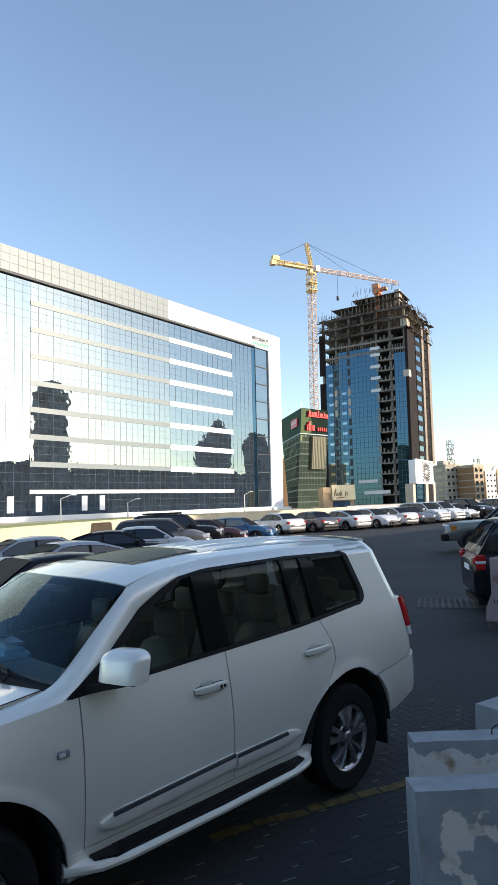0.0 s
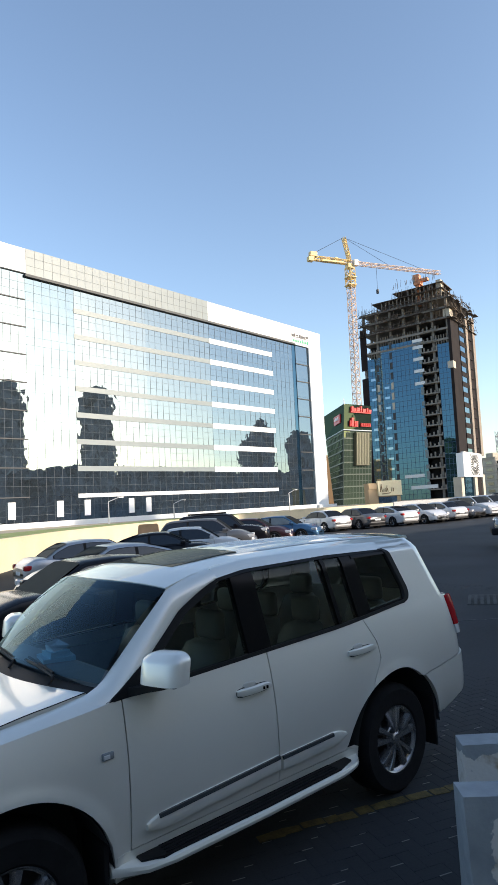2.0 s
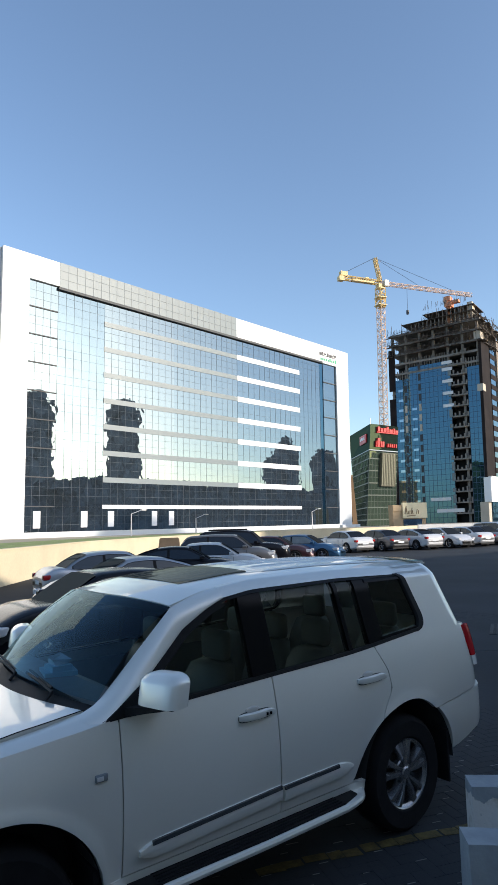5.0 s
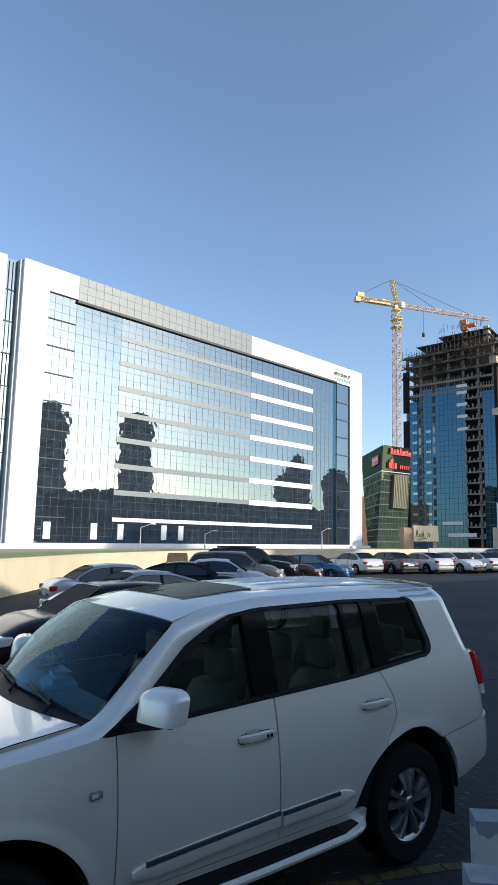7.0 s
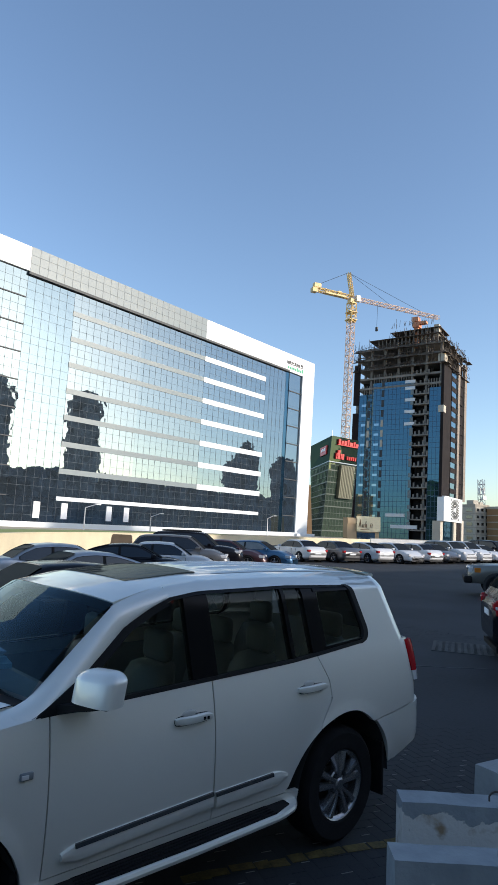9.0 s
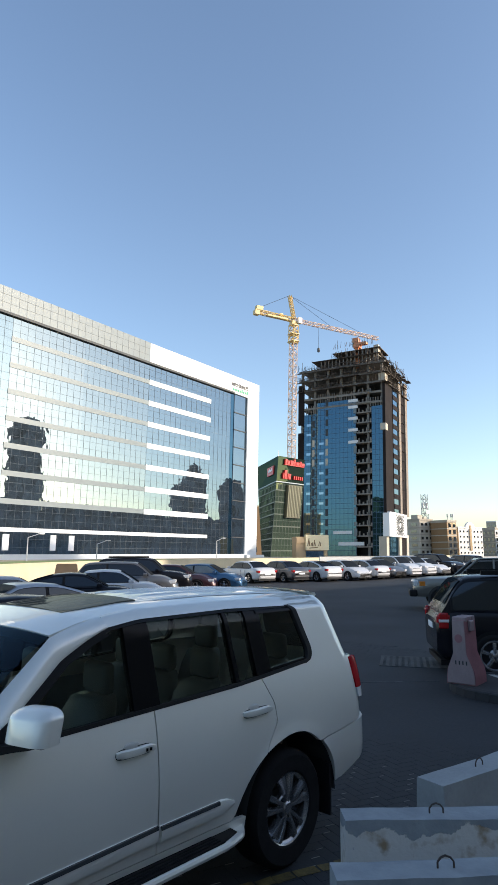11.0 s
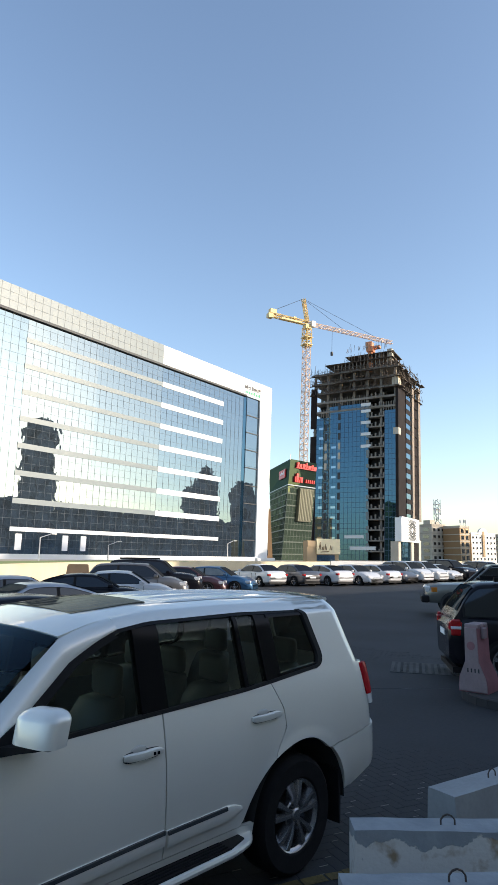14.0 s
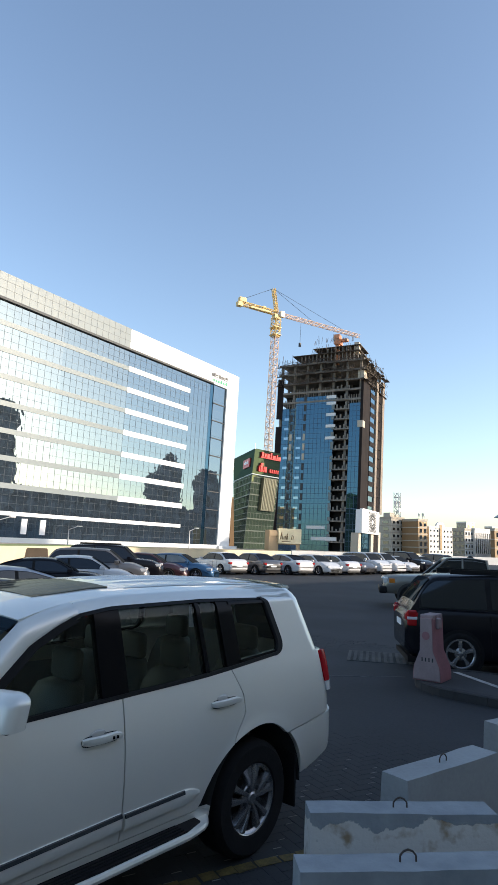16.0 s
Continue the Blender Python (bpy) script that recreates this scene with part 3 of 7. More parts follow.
part("formwork_deck", boxes((13, 31, 0.2, 12, NF * TF + 5.3, NF * TF + 5.55)), M_scaffold, tower, "timber formwork deck")
bm = bmesh.new()
for k in range(16):
    x = 8.4 + k * 1.45
    box(bm, x - 0.16, x + 0.16, 0.6, 0.9, NF * TF, NF * TF + 3.2 + (2.0 if x > 18 else 0))
    x = 7.5 + k * 0.92
    box(bm, x - 0.1, x + 0.1, -0.1, 0.15, 56.4, 59.6)
for k in range(5):
    x = 2.8 + k * 0.95
    box(bm, x - 0.1, x + 0.1, -0.1, 0.15, 52.4, 55.6)
    box(bm, 27.4 + k * 0.9, 27.65 + k * 0.9, -0.1, 0.15, 53.0, 56.2)
tagged(part("formwork_post", bm, M_concrete, tower, "formwork posts"), kind="stuff")
bm = boxes((20.4, 22.8, 2, 5, 76.5, 78.4), (20.2, 22.4, 2.0, 4.8, 78.6, 80.3), (22.4, 25.2, 2.5, 4.5, 77.6, 78.5), (20.8, 22.2, 2.6, 4.2, 69, 76.5))
part("hoist_machine", bm, M_orange, tower, "orange hoist machine")
part("roof_box", boxes((28.5, 30.2, 1, 4, 72, 76.0)), M_beige, tower)

# ---- tower crane ----
cx, cy = at_az(51.42, 215)
jt = at_az(59.5, 240)
crane = thing("tower_crane", "yellow tower crane with a lattice mast and long jib", "crane", Matrix.Translation((cx, cy, 1.2)))
JZ = 86.2


def lattice(bm, a, b, w, step, r=0.09, up=Vector((0, 0, 1)), h=None):
    """Four chords with zigzag bracing."""
    a, b = Vector(a), Vector(b)
    d = (b - a).normalized()
    s = d.cross(up)
    s = s.normalized() if s.length > 0.1 else Vector((1, 0, 0))
    t = s.cross(d).normalized()
    h = h or w
    cs = [s * w / 2 + t * h / 2, -s * w / 2 + t * h / 2, -s * w / 2 - t * h / 2, s * w / 2 - t * h / 2]
    for c in cs:
        rod(bm, a + c, b + c, r * 1.4, 4)
    n = max(1, int((b - a).length / step))
    for k in range(n):
        p, q = a + (b - a) * (k / n), a + (b - a) * ((k + 1) / n)
        for i in range(4):
            c, e = cs[i], cs[(i + 1) % 4]
            rod(bm, p + (c if k % 2 else e), q + (e if k % 2 else c), r, 4)
            rod(bm, p + c, p + e, r, 4)
    return bm


part("mast", lattice(bmesh.new(), (0, 0, 0), (0, 0, JZ - 9), 2.1, 2.1, 0.12), M_crane_mast, crane, "pale orange lattice mast")
part("upper_mast", lattice(bmesh.new(), (0, 0, JZ - 9), (0, 0, JZ - 2), 2.5, 2.0, 0.15), M_crane, crane)
jd = Vector((jt[0] - cx, jt[1] - cy, 0))
jcd = -jd.normalized() * 16.5
part("jib", lattice(bmesh.new(), (0, 0, JZ), (*jd[:2], JZ), 1.15, 1.8, 0.085), M_crane_mast, crane, "long lattice jib")
part("counter_jib", lattice(bmesh.new(), (0, 0, JZ), (*jcd[:2], JZ + 0.2), 1.3, 1.7, 0.13), M_crane, crane)
bm = bmesh.new()
mj = Matrix.Translation((0, 0, JZ)) @ Matrix.Rotation(math.atan2(jd.y, jd.x), 4, 'Z')
box(bm, -16.9, -15.0, -0.9, 0.9, -1.1, 0.5, mj)
box(bm, -16.2, -13.6, -0.8, 0.8, 0.7, 2.3, mj)
box(bm, -11.5, -3.0, -0.8, 0.8, -0.7, -0.1, mj)
box(bm, -6.2, -5.0, -0.6, 0.6, 0.7, 1.3, mj)
part("counterweight", bm, M_crane, crane)
part("cab", boxes((0.9, 2.5, -1.9, -0.6, -1.5, 0.7), m=mj), M_white_ren, crane, "pale driver's cab")
part("slewing_unit", boxes((-1.2, 1.2, -1.1, 1.1, -2.2, -0.6), m=mj), M_crane, crane)
for zc in (-5.6, -8.4):
    part("climbing_collar", boxes((-1.7, 1.7, -1.6, 1.6, zc - 0.12, zc + 0.12), m=mj), M_crane, crane)
bm = bmesh.new()
apex = Vector((0, 0, JZ + 9.2)) - jd.normalized() * 2.0
lattice(bm, (0, 0, JZ + 0.6), apex, 1.0, 1.8, 0.13)
part("apex_frame", bm, M_crane, crane)
bm = bmesh.new()
rod(bm, apex, jd * 0.42 + Vector((0, 0, JZ + 0.7)), 0.07, 4)
rod(bm, apex, jd * 0.80 + Vector((0, 0, JZ + 0.7)), 0.07, 4)
rod(bm, apex, jcd + Vector((0, 0, JZ + 0.9)), 0.07, 4)
hk = jd * 0.28 + Vector((0, 0, JZ))
rod(bm, hk, hk - Vector((0, 0, 9)), 0.07, 4)
part("cable", bm, M_joint, crane)
bm = boxes((hk.x - 0.35, hk.x + 0.35, hk.y - 0.35, hk.y + 0.35, JZ - 10.5, JZ - 9))
part("hook_block", bm, M_joint, crane)



def lean(ob, k, z_top, span=None):
    """The lot slopes a little against the far buildings: lean them about their tops, along their own x."""
    inv = ob.matrix_basis.to_3x3().inverted()
    side = inv @ Vector((0.55, -0.83, 0.0)) if span is None else Vector((1.0, 0.0, 0.0))
    for ch in [c for c in bpy.data.objects if c.parent == ob or (c.parent and c.parent.parent == ob)]:
        for v in ch.data.vertices:
            f = 1.0 if span is None else min(1.0, max(0.0, v.co.x / span))
            v.co -= side * (k * f * (z_top - v.co.z))


lean(bank, 0.038, BH, BLEN)
lean(tower, 0.026, 62.0)
lean(crane, 0.030, JZ)

# ---- far buildings towards the open side ----


def block(name, label, az_f, az_c, az_r, d, h, flank_m, front_m, rows, nf, nr, trim=None, win=(0.45, 0.45)):
    """A far block: its flank spans az_f to az_c, its sunlit front az_c to az_r; windows are built."""
    c = Vector(at_az(az_c, d))
    e = c - Vector((-3.7, -3.0))
    fv, rv = Vector((0.26, 0.966)), Vector((0.966, -0.26))

    def run(v, az):
        t = math.tan(radians(az))
        return max(2.0, (e.x - t * e.y) / (t * v.y - v.x))

    lf, lr = run(fv, az_f), run(rv, az_r)
    ob = thing(name, label, "building", Matrix(((rv.x, fv.x, 0, c.x), (rv.y, fv.y, 0, c.y), (0, 0, 1, 0.6), (0, 0, 0, 1))), group="far houses")
    part("wall", boxes((0, lr, 0, lf, 0, h)), front_m, ob)
    part("flank", boxes((-0.25, 0.0, 0, lf, 0, h + 0.02)), flank_m, ob)
    part("parapet", boxes((-0.3, lr + 0.15, -0.2, lf, h, h + 0.7)), trim or front_m, ob)
    fh = (h - 1.0) / rows
    for r in range(rows):
        z = 0.8 + (r + 0.5) * fh
        hh = fh * win[1] / 2
        for k in range(nf):
            y, w = (k + 0.5) * lf / nf, lf / nf * win[0] / 2
            wd = part("window", boxes((-0.33, -0.2, y - w, y + w, z - hh, z + hh)), M_window, ob)
            part("sill", boxes((-0.42, -0.25, y - w - 0.1, y + w + 0.1, z - hh - 0.18, z - hh)), trim or flank_m, wd)
        for k in range(nr):
            x, w = (k + 0.5) * lr / nr, lr / nr * win[0] / 2
            wd = part("window", boxes((x - w, x + w, -0.08, 0.05, z - hh, z + hh)), M_window, ob)
            part("sill", boxes((x - w - 0.1, x + w + 0.1, -0.2, -0.0, z - hh - 0.18, z - hh)), trim or front_m, wd)
        if trim:
            part("string_course", boxes((-0.36, lr + 0.1, -0.12, lf, (r + 1) * fh + 0.55, (r + 1) * fh + 0.95)), trim, ob)
    return ob


blk = block("apartment_block", "unrendered beige concrete apartment block with dark openings", 60.6, 62.5, 63.6, 290, 16.6, M_beige, M_beige, 5, 2, 3, M_tan, (0.5, 0.38))
part("roof_tank", boxes((1, 4, 2, 6, 17.2, 19.2), (6, 8, 3, 6, 17.2, 18.6)), M_beige, blk)
block("apartment_block", "brown-flanked ochre apartment block with a glazed stair", 63.45, 64.85, 65.6, 288, 15.8, M_brown, M_ochre, 5, 0, 2, M_beige, (0.55, 0.6))
gb = block("apartment_block", "white apartment block with a curved gable and small windows", 65.5, 65.75, 67.75, 300, 13.2, M_ochre, M_white_ren, 5, 0, 7, None, (0.34, 0.34))
pts = [(8.0 + 3.4 * math.cos(k * math.pi / 10), 13.0 + 3.2 * math.sin(k * math.pi / 10)) for k in range(11)]
part("gable", loft(bmesh.new(), [[(x, -0.3, z) for x, z in pts], [(x, 0.5, z) for x, z in pts]]), M_white_ren, gb)
part("gable_panel", boxes((7.3, 8.7, -0.45, -0.25, 3, 14.6)), M_ochre, gb)
block("apartment_block", "tan and white apartment block with small windows", 67.75, 68.75, 69.45, 286, 12.0, M_tan, M_white_ren, 4, 3, 3, M_beige, (0.45, 0.4))
block("apartment_block", "tall pale apartment block set back", 68.1, 68.9, 69.6, 380, 19.5, M_tan, M_white_ren, 5, 2, 2, None, (0.4, 0.4))
block("apartment_block", "white ribbed apartment block", 69.4, 69.6, 71.0, 290, 12.2, M_white_ren, M_white_ren, 1, 0, 9, None, (0.3, 0.8))
block("apartment_block", "ochre shop block with dark windows", 70.9, 71.2, 74.5, 280, 12.0, M_brown, M_ochre, 3, 0, 7, M_beige, (0.5, 0.5))
block("apartment_block", "pale apartment block set back", 70.4, 71.0, 76.0, 390, 17.5, M_tan, M_white_ren, 4, 1, 12, None, (0.4, 0.4))
bm = bmesh.new()
mx, my = at_az(63.0, 340)
lattice(bm, (0, 0, 0), (0, 0, 33.5), 2.6, 2.4, 0.12)
mst = thing("radio_mast", "grey lattice radio mast with panel antennas", "mast", Matrix.Translation((mx, my, 0)))
part("lattice_frame", bm, M_steel, mst)
part("antenna", boxes((-2.2, -1.7, -0.5, 0.5, 26, 29), (1.7, 2.2, -0.5, 0.5, 26, 29), (-1.8, 1.8, -1.8, -1.5, 23, 25)), M_white_ren, mst)
for k, az in enumerate((64.9, 65.2, 65.35)):
    q = at_az(az, 291)
    an = thing("rooftop_antenna", "thin white rooftop antenna", "antenna", Matrix.Translation((*q, 16.9)), group="rooftop antennas")
    part("pole", rod(bmesh.new(), (0, 0, 0), (0, 0, 3.0), 0.12), M_steel, an)
    part("panel", boxes((-0.25, 0.25, -0.25, 0.25, 1.4, 2.8)), M_white_ren, an)

# brown house between the bank and the hotel
q = at_az(48.05, 205)
bh = thing("brown_house", "narrow brown-rendered house behind the green hotel", "building", Matrix.Translation((*q, 0.5)) @ Matrix.Rotation(radians(-42), 4, 'Z'))
part("wall", boxes((-4.0, 4.0, 0, 9, 0, 17)), M_brown, bh)
part("parapet", boxes((-4.15, 4.15, -0.15, 9.15, 17, 17.6)), M_ochre, bh)
for k in range(4):
    part("window", boxes((-2.6, -1.2, -0.08, 0.1, 2.2 + 3.7 * k, 3.9 + 3.7 * k)), M_window, bh)
    part("window", boxes((1.2, 2.6, -0.08, 0.1, 2.2 + 3.7 * k, 3.9 + 3.7 * k)), M_window, bh)

# restaurant kiosk with a cream sign
q0, q1 = Vector((*at_az(51.35, 122), 0)), Vector((*at_az(54.2, 126), 0))
kl = (q1 - q0).length
ku = (q1 - q0) / kl
kiosk = thing("restaurant_front", "small cream restaurant front with a script sign", "building", Matrix(((ku.x, -ku.y, 0, q0.x), (ku.y, ku.x, 0, q0.y), (0, 0, 1, 0.3), (0, 0, 0, 1))))
part("wall", boxes((0, kl, 0, 1.6, 0, 5.2)), M_ochre, kiosk)
sg = part("sign_board", boxes((2.0, kl + 0.1, -0.4, 0.1, 2.6, 5.6)), M_cream_sign, kiosk, "cream sign board")
bm = bmesh.new()
for k, (x, h, dx) in enumerate(((2.4, 1.5, 0.35), (2.9, 1.3, -0.2), (3.2, 0.6, 0.1), (3.5, 0.7, 0.1), (3.85, 1.2, 0.2), (4.2, 0.7, -0.1), (5.0, 0.9, 0.2), (5.4, 0.7, 0.1))):
    rod(bm, (x, -0.43, 3.4), (x + dx, -0.43, 3.4 + h), 0.09, 4)
rod(bm, (2.8, -0.43, 3.0), (4.8, -0.43, 3.15), 0.08, 4)
part("script_mark", bm, M_brown, sg)
part("shop_glass", boxes((2.2, kl - 1.0, -0.1, 0.05, 0.2, 2.4)), M_tower_glass2, kiosk)
part("side_fascia", boxes((0, 2.0, -0.2, 0, 4.0, 5.0)), M_ochre, kiosk)
# low white wall that closes the lot before the tower
bm = bmesh.new()
p0, p1 = at_az(53.5, 100), at_az(72, 120)
lowwall = [p0, at_az(58, 104), at_az(65, 110), p1]
loft(bm, [[(x, y, 0.2), (x, y, 1.72), (x + 0.3, y + 0.4, 1.72), (x + 0.3, y + 0.4, 0.2)] for x, y in lowwall])
tagged(part("wall_north", bm, M_white_ren), "low white-rendered boundary wall at the end of the car park", "wall", kind="structure")

# ---- street lamps beyond the wall ----


def street_lamp(x, y, z, h, arm, turn, label="slim grey street lamp with a single arm"):
    ob = thing("street_lamp", label, "street lamp", Matrix.Translation((x, y, z)) @ Matrix.Rotation(turn, 4, 'Z'), group="street lamps")
    part("pole", rod(bmesh.new(), (0, 0, 0), (0, 0, h), 0.09, 8, 0.055), M_steel, ob)
    part("arm", rod(bmesh.new(), (0, 0, h), (-arm, 0, h + arm * 0.3), 0.045, 6), M_steel, ob)
    part("lamp_head", boxes((-arm - 0.6, -arm + 0.1, -0.14, 0.14, h + arm * 0.3 - 0.05, h + arm * 0.3 + 0.08)), M_steel, ob)
    return ob


# ---- what stands behind the camera: seen only in the glass, and casting the long shade ----
back = thing("shopping_block", "long dusty shopping block behind the car park", "building")
part("wall", boxes((-70, 32, -40, -15, -0.5, 12.9)), M_shop, back, "sand-coloured rendered wall")
# the second, low box is unseen, added to darken reflections in the cars
part("far_wall", boxes((32, 110, -60, -30, -0.5, 16.2), (-60, -34, -15, 16, -0.5, 5.0)), M_old_dark, back)
bm = bmesh.new()
rs = random.Random(11)
for k in range(34):
    x = -66 + k * 4.7
    y = -20 if x < 30 else -30
    box(bm, x, x + rs.uniform(1.5, 3.5), y - 9, y - 7, 10, (11.0 if x < 30 else 15.2) + rs.uniform(0.2, 1.6))
part("roof_plant", bm, M_old_dark, back)


def back_tower(x, y, w, d, h, steps):
    ob = thing("tower_block", "dark high-rise block standing behind the car park", "building", Matrix.Translation((x, y, 0)), group="towers behind")
    part("shaft", boxes((-w / 2, w / 2, -d / 2, d / 2, -0.5, h)), M_old_dark, ob)
    for k in range(steps):
        f = 0.72 - 0.2 * k
        part("setback", boxes((-w / 2 * f, w / 2 * f, -d / 2 * f, d / 2 * f, h + 3 * k, h + 3 * k + 3)), M_old_dark, ob)
    return ob
for x, y, w, d, h, st in ((167, -140, 15, 12, 72, 1), (229, -140, 15, 14, 76, 1), (412, -140, 20, 14, 66, 3), (388, -138, 11, 10, 56, 1), (480, -140, 24, 16, 66, 2)):
    back_tower(x, y, w, d, h, st)
rs = random.Random(3)
x = 112
while x < 520:
    w = rs.uniform(9, 22)
    ob = thing("low_house", "dark low-rise house standing behind the car park", "building", Matrix.Translation((x + w / 2, -75, 0)), group="low houses behind")
    h = rs.uniform(19, 24) + (x - 112) * 0.012
    part("wall", boxes((-w / 2, w / 2, -8, 8, -0.5, h)), M_old_dark, ob)
    part("stair_head", boxes((-w / 5, w / 6, -5, 2, h, h + rs.uniform(0.8, 2.8))), M_old_dark, ob)
    x += w + 0.2

# ---- white off-roader beside the camera ----
M_paint = mat("pearl_white_paint", (0.80, 0.785, 0.72), 0.36, 0.32, coat=1.0, vary=0.015, scale=1.5, spec=0.4)
M_black_trim = mat("black_trim", (0.007, 0.007, 0.008), 0.6, vary=0.2, scale=20, bump=0.05, fine=200, spec=0.22)
M_black_gloss = mat("gloss_black", (0.004, 0.004, 0.005), 0.22, spec=0.1)
M_rubber = mat("tyre_rubber", (0.010, 0.010, 0.011), 0.85, vary=0.25, scale=12, bump=0.3, fine=60, spec=0.2)
M_alloy = mat("alloy_wheel", (0.33, 0.33, 0.335), 0.25, 0.8, vary=0.08, scale=8)
# body white made darker, for the shade in the handle recesses
M_cup = mat("cup_shade_white", (0.46, 0.45, 0.42), 0.35, coat=0.5)
M_chrome = mat("chrome", (0.75, 0.76, 0.78), 0.12, 1.0)
M_dark_chrome = mat("dark_strip", (0.05, 0.055, 0.06), 0.2, 0.3)
M_red_lens = mat("red_lens", (0.40, 0.006, 0.012), 0.25, spec=0.15)
M_clear_lens = mat("clear_lens", (0.62, 0.62, 0.62), 0.12, coat=0.5)
M_amber = mat("amber_lens", (0.55, 0.18, 0.03), 0.15)
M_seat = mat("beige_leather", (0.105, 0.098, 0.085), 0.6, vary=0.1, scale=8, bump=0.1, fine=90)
M_dash = mat("grey_dash", (0.20, 0.22, 0.235), 0.6, vary=0.1, scale=10)
M_cabin = mat("dark_cabin", (0.03, 0.03, 0.03), 0.8)
M_paper = mat("paper", (0.75, 0.78, 0.80), 0.7)
M_blue_paper = mat("blue_paper", (0.32, 0.56, 0.66), 0.7)
M_sticker = mat("green_sticker", (0.30, 0.62, 0.50), 0.6)
G_shield = glass("windscreen_glass", (0.50, 0.67, 0.73), 0.008, gloss_color=(0.40, 0.58, 0.68), ior=1.34)
G_side = glass("tinted_glass", (0.58, 0.64, 0.58), 0.0, gloss_color=(0.72, 0.76, 0.72), ior=1.38)
G_roof = mirror_glass("sunroof_glass", (0.34, 0.36, 0.36), share=0.45, dark=(0.06, 0.065, 0.06), rough=0.05)

ROOT = Vector((-0.9, 0.985, 0.0))
YC = 0.985
suv = thing("offroader", "pearl white seven-seat off-roader with alloy wheels, parked beside concrete barriers", "car", Matrix.Translation(ROOT))


def P(x, w, z, s=1):
    """A point of the car: x towards its tail, w out from the centre line; s=1 is the driver's side."""
    return Vector((x, YC - s * w, z)) - ROOT


def I(v, *pairs):
    return float(np.interp(v, pairs[0::2], pairs[1::2]))


def W_low(x, z):
    w = I(x, -3.74, 0.62, -3.68, 0.80, -3.55, 0.90, -3.35, 0.955, -3.1, 0.98, -2.8, 0.985, 0.62, 0.985, 0.8, 0.984, 0.88, 0.978, 0.94, 0.958, 0.99, 0.915, 1.03, 0.85, 1.06, 0.76)
    w -= 0.30 * max(0.0, z - 0.80) ** 2 + 0.30 * max(0.0, 0.74 - z) ** 2 + 0.1 * max(0.0, z - 1.19) ** 2
    w -= 0.42 * max(0.0, z - 0.86) ** 2 * I(x, -3.05, 1.0, -2.46, 0.0)
    for xc in (-2.85, 0.04):             # flare round the wheel arches
        r = math.hypot(x - xc, z - 0.39)
        w += 0.012 * max(0.0, 1 - abs(r - 0.525) / 0.05)
    return w


def W_bump(x, z):
    w = I(x, 0.5, 0.985, 0.75, 0.99, 0.9, 0.985, 0.97, 0.958, 1.03, 0.918, 1.09, 0.86, 1.14, 0.78, 1.18, 0.66, 1.20, 0.5)
    w += 0.012 * max(0.0, 1 - abs(math.hypot(x - 0.04, z - 0.39) - 0.525) / 0.05)
    return w - 0.45 * max(0.0, 0.72 - z) ** 2 - 0.5 * max(0.0, z - 0.78) ** 2


def W_up(z):
    return YC - I(z, 1.2, 0.05, 1.28, 0.07, 1.75, 0.22, 1.80, 0.27, 1.86, 0.36)


def arch(x, xc, r=0.515, z0=0.39):
    d = r * r - (x - xc) ** 2
    return z0 + math.sqrt(d) if d > 0 else 0.0


def grid(bm, fn, nu, nv):
    vs = [[bm.verts.new(fn(i / nu, j / nv)) for j in range(nv + 1)] for i in range(nu + 1)]
    for i in range(nu):
        for j in range(nv):
            bm.faces.new((vs[i][j], vs[i + 1][j], vs[i + 1][j + 1], vs[i][j + 1]))
    return vs


def lip(bm, depth):
    """Turn the open edges of a panel inwards, so that it has an edge with depth."""
    es = [e for e in bm.edges if e.is_boundary]
    new_e = bmesh.ops.extrude_edge_only(bm, edges=es)["geom"]
    vs = [v for v in new_e if isinstance(v, bmesh.types.BMVert)]
    bmesh.ops.translate(bm, verts=vs, vec=depth)
    bmesh.ops.recalc_face_normals(bm, faces=bm.faces[:])


def outward(bm):
    """Let every face of a pane look away from the middle of the cabin."""
    mid = P(-0.9, 0, 1.0)
    for f in bm.faces:
        f.normal_update()
        if f.normal.dot(f.calc_center_median() - mid) < 0:
            f.normal_flip()


def side_panel(name, x0, x1, zb, zt, width, s=1, nu=24, nv=12, material=None, parent=None, label="", depth=0.035, out=0.0):
    bm = bmesh.new()
    f0 = x0 if callable(x0) else (lambda z, c=x0: c)
    f1 = x1 if callable(x1) else (lambda z, c=x1: c)

    def fn(u, v):
        xm = f0(0.9) * (1 - u) + f1(0.9) * u
        lo = zb(xm) if callable(zb) else zb
        hi = zt(xm) if callable(zt) else zt
        z = lo + (hi - lo) * v
        x = f0(z) * (1 - u) + f1(z) * u
        return P(x, width(x, z) + out, z, s)

    grid(bm, fn, nu, nv)
    if material is G_side:
        outward(bm)
    else:
        lip(bm, Vector((0, s * depth, 0)))
    return smooth(part(name, bm, material or M_paint, parent or suv, label), 40)


def belt(x):
    return I(x, -2.45, 1.222, -2.3, 1.228, -1.36, 1.262, -0.5, 1.292, -0.24, 1.31, 0.1, 1.338, 0.4, 1.362, 0.8, 1.345, 1.1, 1.32)


def door_end(z):
    return I(z, 0.3, -0.44, 0.86, -0.26, 0.93, -0.205, 1.01, -0.14, 1.135, -0.15, 1.31, -0.243)


